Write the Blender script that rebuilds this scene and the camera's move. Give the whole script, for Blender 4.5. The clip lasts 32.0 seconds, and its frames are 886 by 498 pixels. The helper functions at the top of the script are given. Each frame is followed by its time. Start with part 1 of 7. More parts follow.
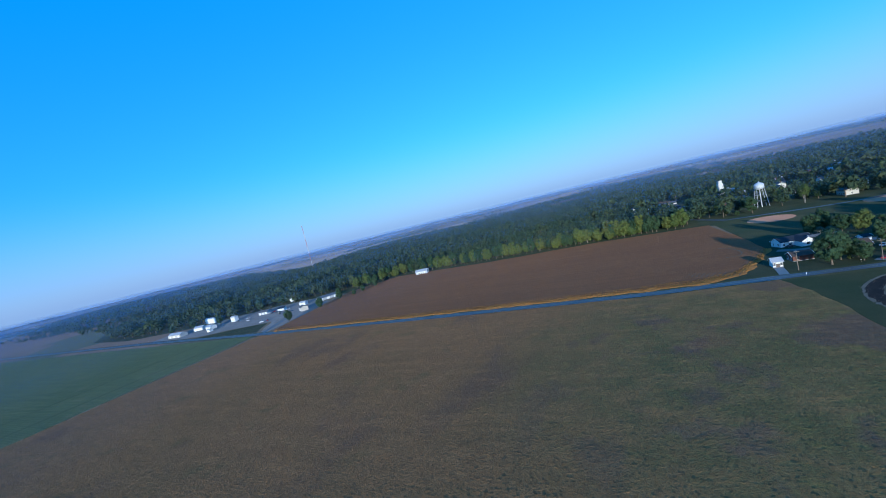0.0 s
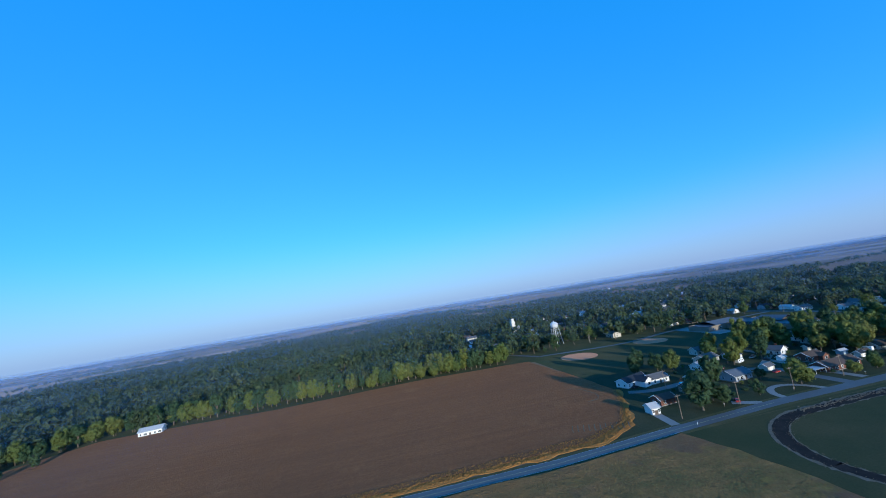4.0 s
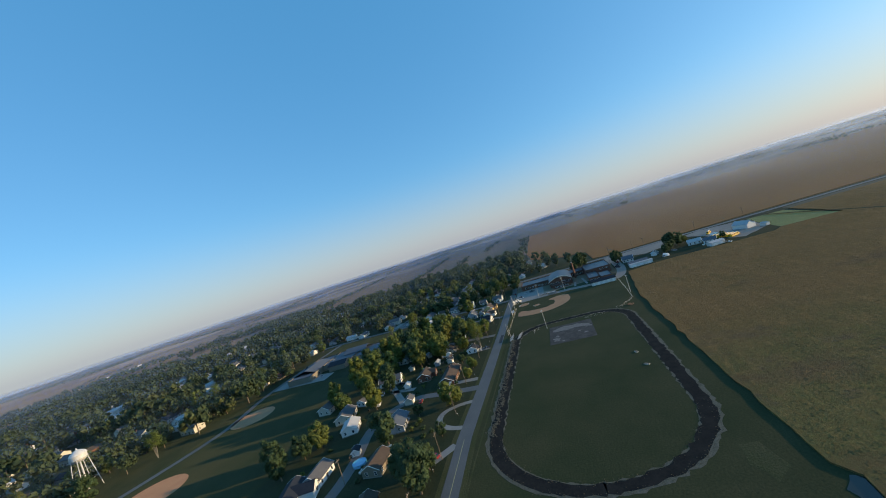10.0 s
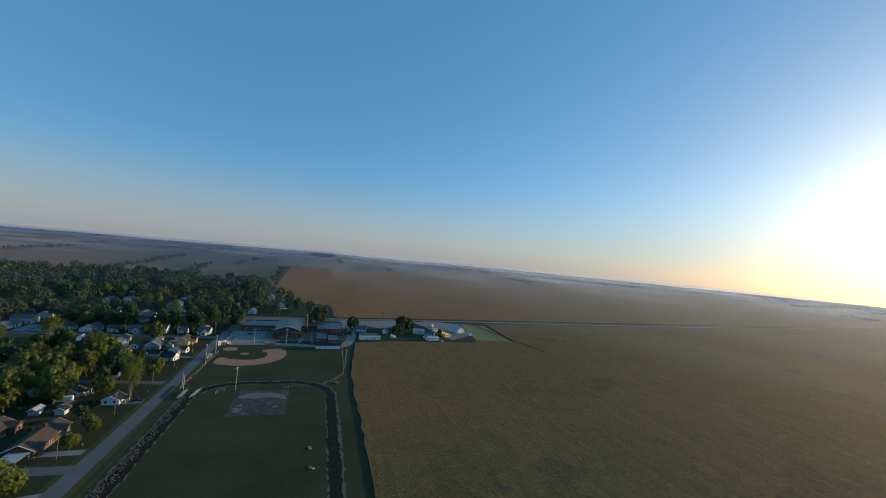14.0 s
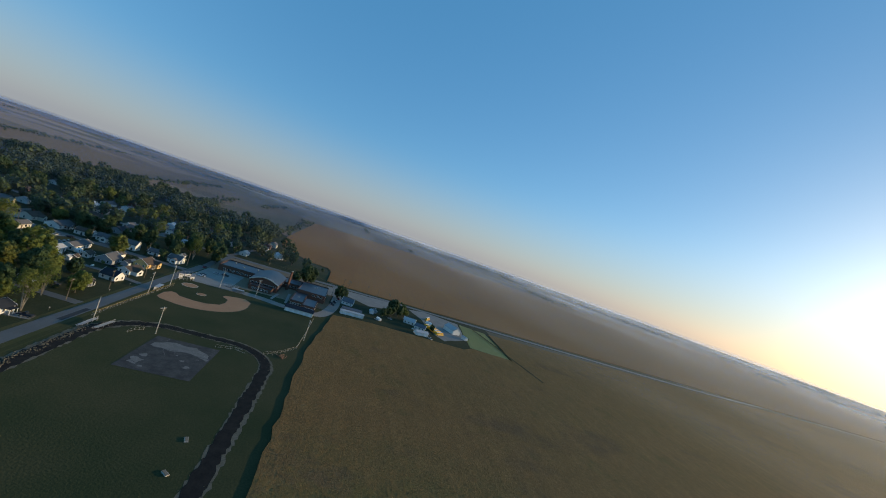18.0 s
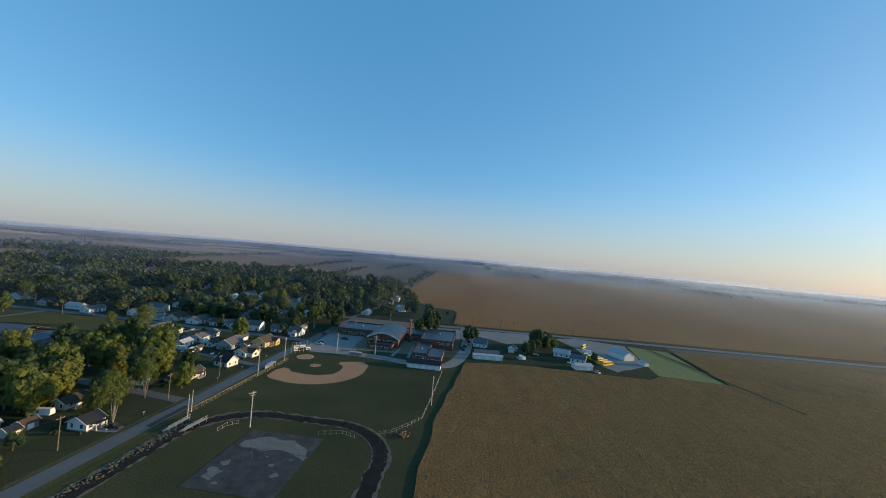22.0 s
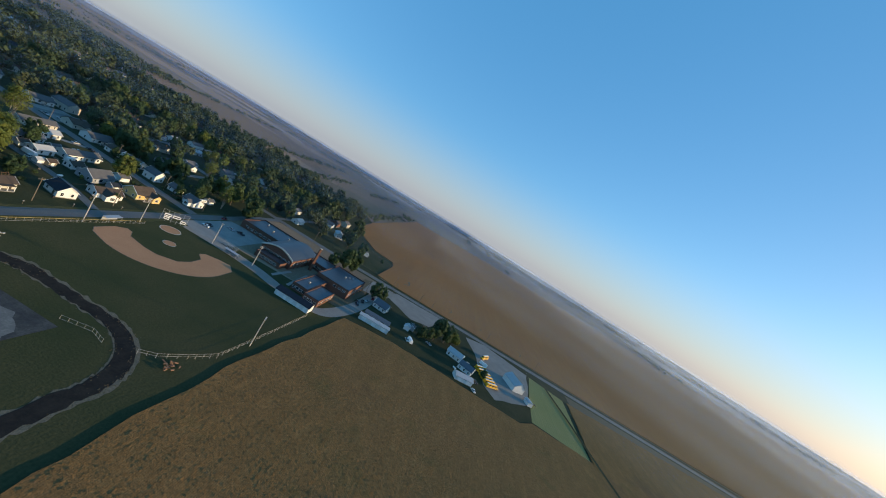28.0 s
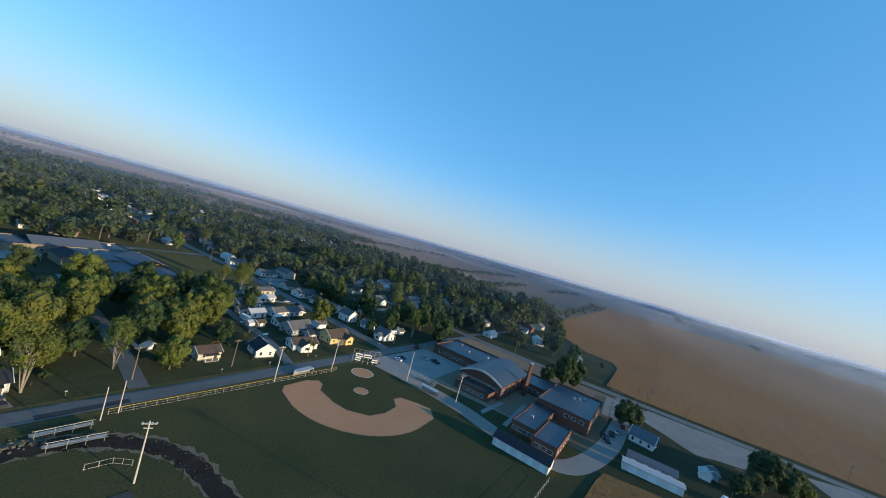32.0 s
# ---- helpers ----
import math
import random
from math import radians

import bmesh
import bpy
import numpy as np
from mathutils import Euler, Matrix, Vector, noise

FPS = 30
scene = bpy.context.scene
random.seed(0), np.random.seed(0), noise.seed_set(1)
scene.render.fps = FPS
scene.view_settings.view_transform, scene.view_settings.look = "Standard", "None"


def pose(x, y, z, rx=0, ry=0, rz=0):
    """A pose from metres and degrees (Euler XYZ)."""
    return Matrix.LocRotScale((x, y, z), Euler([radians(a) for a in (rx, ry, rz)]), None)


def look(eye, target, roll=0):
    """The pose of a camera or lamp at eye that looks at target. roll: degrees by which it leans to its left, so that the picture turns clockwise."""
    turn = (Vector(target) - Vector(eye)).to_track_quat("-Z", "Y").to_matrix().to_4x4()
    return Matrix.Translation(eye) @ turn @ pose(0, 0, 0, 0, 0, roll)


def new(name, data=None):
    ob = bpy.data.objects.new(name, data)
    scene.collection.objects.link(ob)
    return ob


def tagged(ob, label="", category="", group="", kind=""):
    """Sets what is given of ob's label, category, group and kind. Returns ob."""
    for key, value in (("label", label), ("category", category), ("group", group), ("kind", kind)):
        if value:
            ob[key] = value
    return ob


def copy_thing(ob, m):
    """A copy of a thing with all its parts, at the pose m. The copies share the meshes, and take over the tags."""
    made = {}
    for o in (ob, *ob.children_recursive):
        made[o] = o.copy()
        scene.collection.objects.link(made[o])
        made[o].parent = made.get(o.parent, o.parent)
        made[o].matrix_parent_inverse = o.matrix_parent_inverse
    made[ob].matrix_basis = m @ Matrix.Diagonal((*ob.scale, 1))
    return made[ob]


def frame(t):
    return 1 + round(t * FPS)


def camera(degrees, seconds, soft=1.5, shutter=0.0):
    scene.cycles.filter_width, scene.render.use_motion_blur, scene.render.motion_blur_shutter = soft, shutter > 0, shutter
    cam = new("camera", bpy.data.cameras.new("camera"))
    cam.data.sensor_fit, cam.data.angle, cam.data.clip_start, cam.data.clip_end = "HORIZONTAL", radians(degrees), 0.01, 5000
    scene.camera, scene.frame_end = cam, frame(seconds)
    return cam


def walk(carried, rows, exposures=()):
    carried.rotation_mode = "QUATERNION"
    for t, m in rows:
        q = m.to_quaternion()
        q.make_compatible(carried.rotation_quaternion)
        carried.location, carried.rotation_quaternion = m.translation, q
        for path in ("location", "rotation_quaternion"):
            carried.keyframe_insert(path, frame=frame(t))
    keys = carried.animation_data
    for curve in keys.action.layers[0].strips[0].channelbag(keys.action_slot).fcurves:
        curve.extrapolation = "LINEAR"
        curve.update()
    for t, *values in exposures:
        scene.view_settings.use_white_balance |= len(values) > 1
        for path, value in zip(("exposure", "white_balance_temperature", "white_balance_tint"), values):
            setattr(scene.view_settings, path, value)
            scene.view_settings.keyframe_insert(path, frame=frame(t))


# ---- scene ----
LENS = 100.0
cam = camera(LENS, 32.0, soft=1.0)
# seconds, x, y, z, yaw, pitch, roll (town axes: x along the road, y towards the town)
PATH = [
    (0, -349.73, -234.99, 69.41, 24.99, -5.24, 13.62),
    (0.5, -357.60, -225.83, 68.21, 21.76, -3.55, 12.65),
    (1, -365.23, -216.84, 67.26, 17.48, -1.83, 12.77),
    (1.5, -371.90, -208.32, 66.57, 13.56, -0.03, 11.11),
    (2, -377.09, -200.32, 66.12, 10.10, 1.94, 10.06),
    (2.5, -381.09, -191.48, 65.94, 6.68, 4.05, 9.65),
    (3, -384.82, -180.79, 66.11, 2.73, 5.79, 9.52),
    (3.5, -389.66, -167.89, 66.60, -2.34, 6.99, 8.63),
    (5.5, -405.96, -116.92, 71.66, -26.44, 8.89, 16.66),
    (6, -406.57, -104.80, 72.16, -34.00, 6.98, 16.83),
    (6.5, -405.18, -93.72, 72.69, -38.86, 4.99, 11.18),
    (7, -401.91, -84.43, 73.31, -42.43, 3.71, 10.18),
    (7.5, -397.30, -76.41, 73.84, -47.31, 1.68, 10.87),
    (8, -391.46, -69.45, 74.02, -51.18, -0.52, 9.85),
    (8.5, -384.80, -63.72, 73.88, -55.54, -0.20, 16.33),
    (9, -378.46, -59.69, 73.84, -61.46, 2.11, 17.18),
    (9.5, -373.55, -57.02, 74.52, -66.80, 1.73, 17.99),
    (10, -369.55, -56.02, 75.49, -74.04, -0.65, 18.10),
    (10.5, -365.63, -56.73, 76.19, -80.23, 2.52, 12.99),
    (11, -362.22, -58.96, 76.94, -86.07, 6.34, 9.02),
    (11.5, -359.38, -61.76, 78.08, -89.93, 6.05, 7.08),
    (12, -356.59, -64.40, 79.49, -95.13, 4.99, 6.30),
    (12.5, -353.73, -67.06, 81.09, -101.02, 3.85, 1.67),
    (13, -351.51, -69.41, 82.55, -103.37, 3.06, -0.26),
    (13.5, -350.07, -71.16, 83.69, -106.03, 2.14, -2.51),
    (14, -348.94, -72.92, 84.55, -108.12, 1.34, -5.24),
    (14.5, -347.12, -75.11, 85.76, -109.31, 0.97, -10.34),
    (15, -343.98, -77.96, 86.60, -109.40, 0.62, -9.43),
    (15.5, -339.30, -81.31, 86.94, -109.40, 0.40, -9.70),
    (17.5, -315.00, -98.39, 84.36, -105.62, -0.40, -19.33),
    (18, -306.62, -101.77, 82.44, -103.72, -0.62, -19.52),
    (18.5, -298.09, -104.95, 80.04, -101.46, -0.76, -22.61),
    (19, -289.16, -107.68, 77.31, -98.03, -1.04, -23.72),
    (19.5, -279.97, -109.96, 74.53, -94.04, -1.14, -23.57),
    (20, -270.70, -111.61, 72.15, -89.91, -1.33, -29.05),
    (20.5, -261.62, -112.56, 70.52, -84.37, -1.30, -13.97),
    (21, -254.61, -112.19, 69.57, -83.51, -0.08, -12.03),
    (21.5, -249.22, -111.43, 69.08, -81.52, 1.05, -0.44),
    (22, -245.29, -111.05, 68.94, -84.88, 0.78, -4.97),
    (22.5, -242.60, -111.33, 69.17, -83.95, 2.72, -1.96),
    (23, -240.96, -112.11, 69.87, -86.42, 4.75, -3.38),
    (23.5, -239.40, -113.30, 70.63, -86.62, 5.80, -0.17),
    (24, -237.38, -115.01, 71.84, -88.05, 4.17, -0.91),
    (24.5, -235.35, -117.20, 73.25, -90.08, 1.70, 0.10),
    (25, -233.02, -119.75, 74.92, -91.42, 3.14, -0.21),
    (25.5, -230.70, -122.69, 76.89, -93.17, 7.33, 2.05),
    (27.5, -215.86, -140.86, 81.36, -91.69, -3.27, -26.91),
    (28, -208.16, -143.21, 81.03, -85.26, -5.72, -31.62),
    (28.5, -198.78, -143.84, 79.40, -77.18, -8.03, -29.77),
    (29, -190.51, -143.34, 76.75, -72.83, -4.72, -24.50),
    (29.5, -183.08, -141.40, 74.35, -69.12, -1.82, -21.74),
    (30, -175.86, -137.04, 72.14, -66.03, -2.23, -20.99),
    (30.5, -169.43, -131.04, 69.80, -63.94, -1.76, -20.81),
    (31, -163.45, -124.56, 67.43, -61.20, -1.96, -18.09),
    (31.5, -158.26, -118.68, 65.30, -59.65, -1.43, -17.85),
    (32, -153.45, -113.59, 63.41, -58.16, -1.01, -15.52)
]
EXPOSURES = [(0.0, 0.97, 5000, 3), (6.5, 1.0, 5600, 5), (8.0, 1.12, 5900, 5), (9.0, 1.22, 9000, 8), (11.5, 0.77, 9400, 8), (16.0, 0.62, 9200, 8), (20.0, 0.88, 9500, 8), (24.0, 0.95, 9700, 8), (28.0, 1.04, 9000, 8), (32.0, 1.17, 8400, 7)]
walk(cam, [(t, pose(x, y, z, 90 + pitch, roll, yaw)) for t, x, y, z, yaw, pitch, roll in PATH], EXPOSURES)

# early sun, low in the south of the town axes
SUN_AZ, SUN_EL = -77.0, 8.5
world = bpy.data.worlds.new("morning_sky")
scene.world = world
world.use_nodes = True
wn = world.node_tree.nodes
sky = wn.new("ShaderNodeTexSky")
sky.sky_type = 'NISHITA'
sky.sun_disc = False
sky.sun_elevation = radians(SUN_EL)
sky.sun_rotation = radians(90 - SUN_AZ)
sky.air_density, sky.dust_density, sky.ozone_density = 0.85, 0.7, 4.0
wn["Background"].inputs["Strength"].default_value = 0.15
haze = wn.new("ShaderNodeMix")
haze.data_type = 'RGBA'
haze.inputs[0].default_value = 0.45
haze.inputs[7].default_value = (0.02, 1.4, 3.95, 1)
world.node_tree.links.new(sky.outputs["Color"], haze.inputs[6])
# dusty lilac haze low over the horizon, thinning upwards
belt = wn.new("ShaderNodeMix")
belt.data_type = 'RGBA'
belt.inputs[7].default_value = (1.6, 1.62, 1.95, 1)
where, split, thin = wn.new("ShaderNodeTexCoord"), wn.new("ShaderNodeSeparateXYZ"), wn.new("ShaderNodeMapRange")
thin.interpolation_type = 'SMOOTHERSTEP'
for key, value in (("From Min", -0.05), ("From Max", 0.24), ("To Min", 0.6), ("To Max", 0.0)):
    thin.inputs[key].default_value = value
for a, b in ((where.outputs["Generated"], split.inputs[0]), (split.outputs["Z"], thin.inputs["Value"]), (thin.outputs["Result"], belt.inputs[0]), (haze.outputs[2], belt.inputs[6]), (belt.outputs[2], wn["Background"].inputs["Color"])):
    world.node_tree.links.new(a, b)
sun_data = bpy.data.lights.new("sun", 'SUN')
sun_data.energy, sun_data.angle, sun_data.color = 2.5, radians(0.6), (1.0, 0.84, 0.63)
sun = new("sun", sun_data)
sun.matrix_world = look(Vector((math.cos(radians(SUN_AZ)) * math.cos(radians(SUN_EL)), math.sin(radians(SUN_AZ)) * math.cos(radians(SUN_EL)), math.sin(radians(SUN_EL)))) * 900, (0, 0, 0))
# ---- materials ----
def material(name, base, rough=0.9, metal=0.0, spec=0.3):
    """A node material whose base colour comes from build functions; returns the tree, shader and a mix helper."""
    m = bpy.data.materials.new(name)
    m.use_nodes = True
    sh = m.node_tree.nodes["Principled BSDF"]
    sh.inputs["Base Color"].default_value = (*base, 1)
    sh.inputs["Roughness"].default_value = rough
    sh.inputs["Metallic"].default_value = metal
    sh.inputs["Specular IOR Level"].default_value = spec
    if rough >= 0.95:
        sh.inputs["Diffuse Roughness"].default_value = 0.5
    return m


def node(m, kind, **values):
    n = m.node_tree.nodes.new(kind)
    for key, value in values.items():
        if key in n.inputs:
            n.inputs[key].default_value = value
    return n


def wire(m, a, b):
    m.node_tree.links.new(a, b)


def coords(m, scale=(1, 1, 1), turn=0.0):
    tc = node(m, "ShaderNodeTexCoord")
    mp = node(m, "ShaderNodeMapping")
    mp.inputs["Scale"].default_value = scale
    mp.inputs["Rotation"].default_value = (0, 0, radians(turn))
    wire(m, tc.outputs["Object"], mp.inputs["Vector"])
    return mp.outputs["Vector"]


def noise_fac(m, vec, scale, lo=0.35, hi=0.65, detail=5.0, rough=0.6):
    n = node(m, "ShaderNodeTexNoise", Scale=scale, Detail=detail, Roughness=rough)
    wire(m, vec, n.inputs["Vector"])
    r = node(m, "ShaderNodeMapRange")
    r.inputs["From Min"].default_value, r.inputs["From Max"].default_value = lo, hi
    wire(m, n.outputs["Fac"], r.inputs["Value"])
    return r.outputs["Result"]


def mix(m, fac, a, b):
    n = m.node_tree.nodes.new("ShaderNodeMix")
    n.data_type = 'RGBA'
    for sock, v in ((n.inputs[0], fac), (n.inputs[6], a), (n.inputs[7], b)):
        if isinstance(v, bpy.types.NodeSocket):
            wire(m, v, sock)
        elif isinstance(v, (int, float)):
            sock.default_value = v
        else:
            sock.default_value = (*v, 1)
    return n.outputs[2]


def times(m, a, b):
    n = m.node_tree.nodes.new("ShaderNodeMath")
    n.operation = 'MULTIPLY'
    for sock, v in ((n.inputs[0], a), (n.inputs[1], b)):
        if isinstance(v, bpy.types.NodeSocket):
            wire(m, v, sock)
        else:
            sock.default_value = v
    return n.outputs[0]


def finish(m, colour, height=None, bump=0.3, distance=0.1):
    sh = m.node_tree.nodes["Principled BSDF"]
    if colour is not None:
        wire(m, colour, sh.inputs["Base Color"])
    if height is not None:
        b = node(m, "ShaderNodeBump", Strength=bump, Distance=distance)
        wire(m, height, b.inputs["Height"])
        wire(m, b.outputs["Normal"], sh.inputs["Normal"])
    return m


def mottled(name, a, b, c, big=0.05, small=1.0, rough=0.9, metal=0.0, bump=0.3, distance=0.1, spec=0.3, amount=0.6):
    """Two-scale variation: patches between a and b, grain towards c."""
    m = material(name, a, rough, metal, spec)
    v = coords(m)
    grain = noise_fac(m, v, small, 0.3, 0.7)
    col = mix(m, noise_fac(m, v, big), a, b)
    return finish(m, mix(m, times(m, grain, amount), col, c), grain, bump, distance)


def crop(name, a, b, c, d, row=0.76, turn=0.0, big=0.012, green=(), ripe=None):
    """Field crop: drifts of colour, rows and tufts."""
    m = material(name, a, 0.95, 0.0, 0.1)
    v = coords(m)
    drift = noise_fac(m, v, big, 0.38, 0.62, 6.0, 0.65)
    streak_vec = coords(m, (0.012, 0.35, 1), turn)
    streak = noise_fac(m, streak_vec, 1.0, 0.35, 0.7)
    tuft = noise_fac(m, v, 0.9, 0.36, 0.64, 5.0, 0.8)
    patch = noise_fac(m, v, big * 3.7, 0.56, 0.68, 7.0, 0.7)
    wave = node(m, "ShaderNodeTexWave", Scale=1.0 / row / 6.283 * 3.1416, Distortion=1.2, Detail=2.0)
    wave.bands_direction = 'Y'
    wire(m, coords(m, (1, 1, 1), turn), wave.inputs["Vector"])
    col = mix(m, drift, a, b)
    col = mix(m, times(m, streak, 0.75), col, c)
    col = mix(m, times(m, patch, 0.75), col, d)
    for (gx, gy), reach, tone in green:
        far = node(m, "ShaderNodeVectorMath")
        far.operation = 'DISTANCE'
        far.inputs[1].default_value = (gx, gy, 0)
        wire(m, v, far.inputs[0])
        fall = node(m, "ShaderNodeMapRange")
        fall.inputs["From Min"].default_value, fall.inputs["From Max"].default_value = reach, reach * 0.35
        wire(m, far.outputs["Value"], fall.inputs["Value"])
        clumps = noise_fac(m, v, 0.05, 0.42, 0.6, 7.0, 0.75)
        weeds = fall.outputs["Result"]
        col = mix(m, times(m, weeds, 0.45), col, tuple(x * 1.5 for x in tone))
        col = mix(m, times(m, times(m, weeds, clumps), 0.9), col, tone)
        flecks = noise_fac(m, v, 0.22, 0.55, 0.68, 6.0, 0.7)
        col = mix(m, times(m, times(m, weeds, flecks), 0.55), col, (0.27, 0.22, 0.055))
        bare = noise_fac(m, coords(m, (1.0, 0.8, 1.0), 0.5), 0.04, 0.54, 0.62, 5.0, 0.6)
        col = mix(m, times(m, times(m, weeds, bare), 0.75), col, (0.13, 0.085, 0.075))
    if ripe:
        spots_ = noise_fac(m, coords(m, (1, 0.55, 1), turn), 0.021, 0.56, 0.66, 6.0, 0.6)
        col = mix(m, times(m, spots_, 0.7), col, ripe)
        bright = noise_fac(m, coords(m, (0.35, 1, 1), turn), 0.16, 0.5, 0.72, 6.0, 0.75)
        col = mix(m, times(m, bright, 0.45), col, tuple(x * 1.45 for x in c))
    dark = mix(m, times(m, tuft, 0.55), col, tuple(x * 0.42 for x in a))
    dark = mix(m, times(m, wave.outputs["Fac"], 0.3), dark, tuple(x * 0.5 for x in a))
    return finish(m, dark, tuft, 0.6, 0.4)


def plain(name, base, rough=0.6, metal=0.0, small=6.0, spec=0.4, dirt=0.25):
    """A painted or solid surface with faint wear."""
    m = material(name, base, rough, metal, spec)
    v = coords(m)
    wear = noise_fac(m, v, 0.6, 0.45, 0.75)
    grain = noise_fac(m, v, small, 0.35, 0.65)
    col = mix(m, times(m, wear, dirt), base, tuple(x * 0.55 for x in base))
    col = mix(m, times(m, grain, 0.12), col, tuple(min(1, x * 1.25) for x in base))
    return finish(m, col, grain, 0.1, 0.02)


def courses(name, a, b, pitch=0.2, rough=0.85):
    """Horizontal lap boards, shingle rows or brick courses."""
    m = material(name, a, rough, 0, 0.3)
    v = coords(m)
    wave = node(m, "ShaderNodeTexWave", Scale=0.5 / pitch, Distortion=0.0)
    wave.bands_direction, wave.wave_profile = 'Z', 'SAW'
    wire(m, v, wave.inputs["Vector"])
    stain = noise_fac(m, v, 0.5, 0.4, 0.75)
    grain = noise_fac(m, v, 5.0, 0.3, 0.7)
    col = mix(m, times(m, stain, 0.5), a, b)
    col = mix(m, times(m, grain, 0.35), col, tuple(x * 0.7 for x in a))
    return finish(m, col, wave.outputs["Fac"], 0.35, 0.03)


def foliage(name, tones, per_island=False):
    """Leaves whose tone differs from tree to tree and from leaf to leaf."""
    m = material(name, tones[0], 0.75, 0, 0.25)
    if per_island:
        cell, part_of = node(m, "ShaderNodeTexVoronoi", Scale=0.1), node(m, "ShaderNodeSeparateColor")
        cell.voronoi_dimensions = '2D'
        wire(m, coords(m), cell.inputs["Vector"])
        wire(m, cell.outputs["Color"], part_of.inputs["Color"])
        pick = part_of.outputs["Red"]
    else:
        pick = node(m, "ShaderNodeObjectInfo").outputs["Random"]
    ramp = node(m, "ShaderNodeValToRGB")
    el = ramp.color_ramp.elements
    el[0].color, el[1].color = (*tones[0], 1), (*tones[-1], 1)
    for i, t in enumerate(tones[1:-1], 1):
        e = el.new(i / (len(tones) - 1))
        e.color = (*t, 1)
    wire(m, pick, ramp.inputs["Fac"])
    v = coords(m)
    col = mix(m, times(m, noise_fac(m, v, 0.35, 0.35, 0.7), 0.45), ramp.outputs["Color"], tuple(x * 0.65 for x in tones[0]))
    leaf = node(m, "ShaderNodeNewGeometry").outputs["Random Per Island"]
    col = mix(m, times(m, leaf, 0.45), col, tuple(min(1, x * 1.5) for x in tones[len(tones) // 2]))
    finish(m, col, noise_fac(m, v, 1.3, 0.3, 0.7, 4.0, 0.75), 0.6, 0.35)
    glow, both = node(m, "ShaderNodeBsdfTranslucent"), node(m, "ShaderNodeMixShader", Fac=0.35)
    wire(m, col, glow.inputs["Color"])
    wire(m, m.node_tree.nodes["Principled BSDF"].outputs[0], both.inputs[1])
    wire(m, glow.outputs[0], both.inputs[2])
    wire(m, both.outputs[0], m.node_tree.nodes["Material Output"].inputs["Surface"])
    return m


M_GROUND = material("farmland", (0.12, 0.1, 0.06), 0.95, 0, 0.1)
_v = coords(M_GROUND)
_cell = node(M_GROUND, "ShaderNodeTexVoronoi", Scale=0.0021, Randomness=0.75)
_cell.distance = 'MANHATTAN'
wire(M_GROUND, _v, _cell.inputs["Vector"])
_sep = node(M_GROUND, "ShaderNodeSeparateColor")
wire(M_GROUND, _cell.outputs["Color"], _sep.inputs["Color"])
_ramp = node(M_GROUND, "ShaderNodeValToRGB")
_ramp.color_ramp.interpolation = 'CONSTANT'
for _i, (_p, _c) in enumerate(((0.0, (0.2, 0.135, 0.09)), (0.25, (0.14, 0.112, 0.072)), (0.42, (0.27, 0.19, 0.135)), (0.6, (0.085, 0.1, 0.055)), (0.72, (0.36, 0.265, 0.195)), (0.88, (0.18, 0.125, 0.085)))):
    _e = _ramp.color_ramp.elements[0] if _i == 0 else _ramp.color_ramp.elements.new(_p)
    _e.position, _e.color = _p, (*_c, 1)
wire(M_GROUND, _sep.outputs["Red"], _ramp.inputs["Fac"])
_g = mix(M_GROUND, times(M_GROUND, noise_fac(M_GROUND, _v, 0.006), 0.4), _ramp.outputs["Color"], (0.15, 0.12, 0.085))
finish(M_GROUND, mix(M_GROUND, times(M_GROUND, noise_fac(M_GROUND, _v, 0.7), 0.35), _g, (0.06, 0.05, 0.03)))

M_BEAN = crop("ripening_soybeans", (0.315, 0.157, 0.062), (0.258, 0.139, 0.052), (0.35, 0.176, 0.066), (0.195, 0.132, 0.047), green=(((-300, -82), 120, (0.1, 0.115, 0.04)), ((-258, -150), 105, (0.14, 0.126, 0.043))), ripe=(0.19, 0.105, 0.06))
M_BROWN = crop("ripe_brown_crop", (0.255, 0.118, 0.05), (0.285, 0.134, 0.056), (0.19, 0.09, 0.042), (0.3, 0.15, 0.064))
M_FAR_CROP = crop("wide_brown_crop", (0.42, 0.18, 0.068), (0.45, 0.2, 0.074), (0.34, 0.148, 0.06), (0.42, 0.205, 0.078))
M_YELLOW = crop("yellowed_crop_edge", (0.46, 0.225, 0.062), (0.34, 0.175, 0.058), (0.5, 0.22, 0.05), (0.24, 0.16, 0.055), big=0.1)
M_GREEN_CROP = crop("green_meadow", (0.32, 0.32, 0.13), (0.38, 0.35, 0.15), (0.26, 0.27, 0.11), (0.42, 0.37, 0.2), row=3.0)
M_MEADOW = crop("grey_green_meadow", (0.16, 0.175, 0.07), (0.2, 0.2, 0.08), (0.12, 0.135, 0.06), (0.24, 0.21, 0.1), row=3.0)
M_LAWN = mottled("mown_grass", (0.04, 0.052, 0.022), (0.078, 0.07, 0.033), (0.026, 0.034, 0.015), 0.028, 1.5, 0.95, 0, 0.6, 0.08, 0.1)
M_TOWN = mottled("town_grass", (0.03, 0.042, 0.02), (0.058, 0.058, 0.03), (0.02, 0.028, 0.014), 0.05, 1.1, 0.95, 0, 0.6, 0.1, 0.1)
M_ROUGH = mottled("rough_grass", (0.095, 0.085, 0.042), (0.06, 0.07, 0.028), (0.042, 0.044, 0.02), 0.08, 1.7, 0.95, 0, 0.7, 0.15, 0.1)
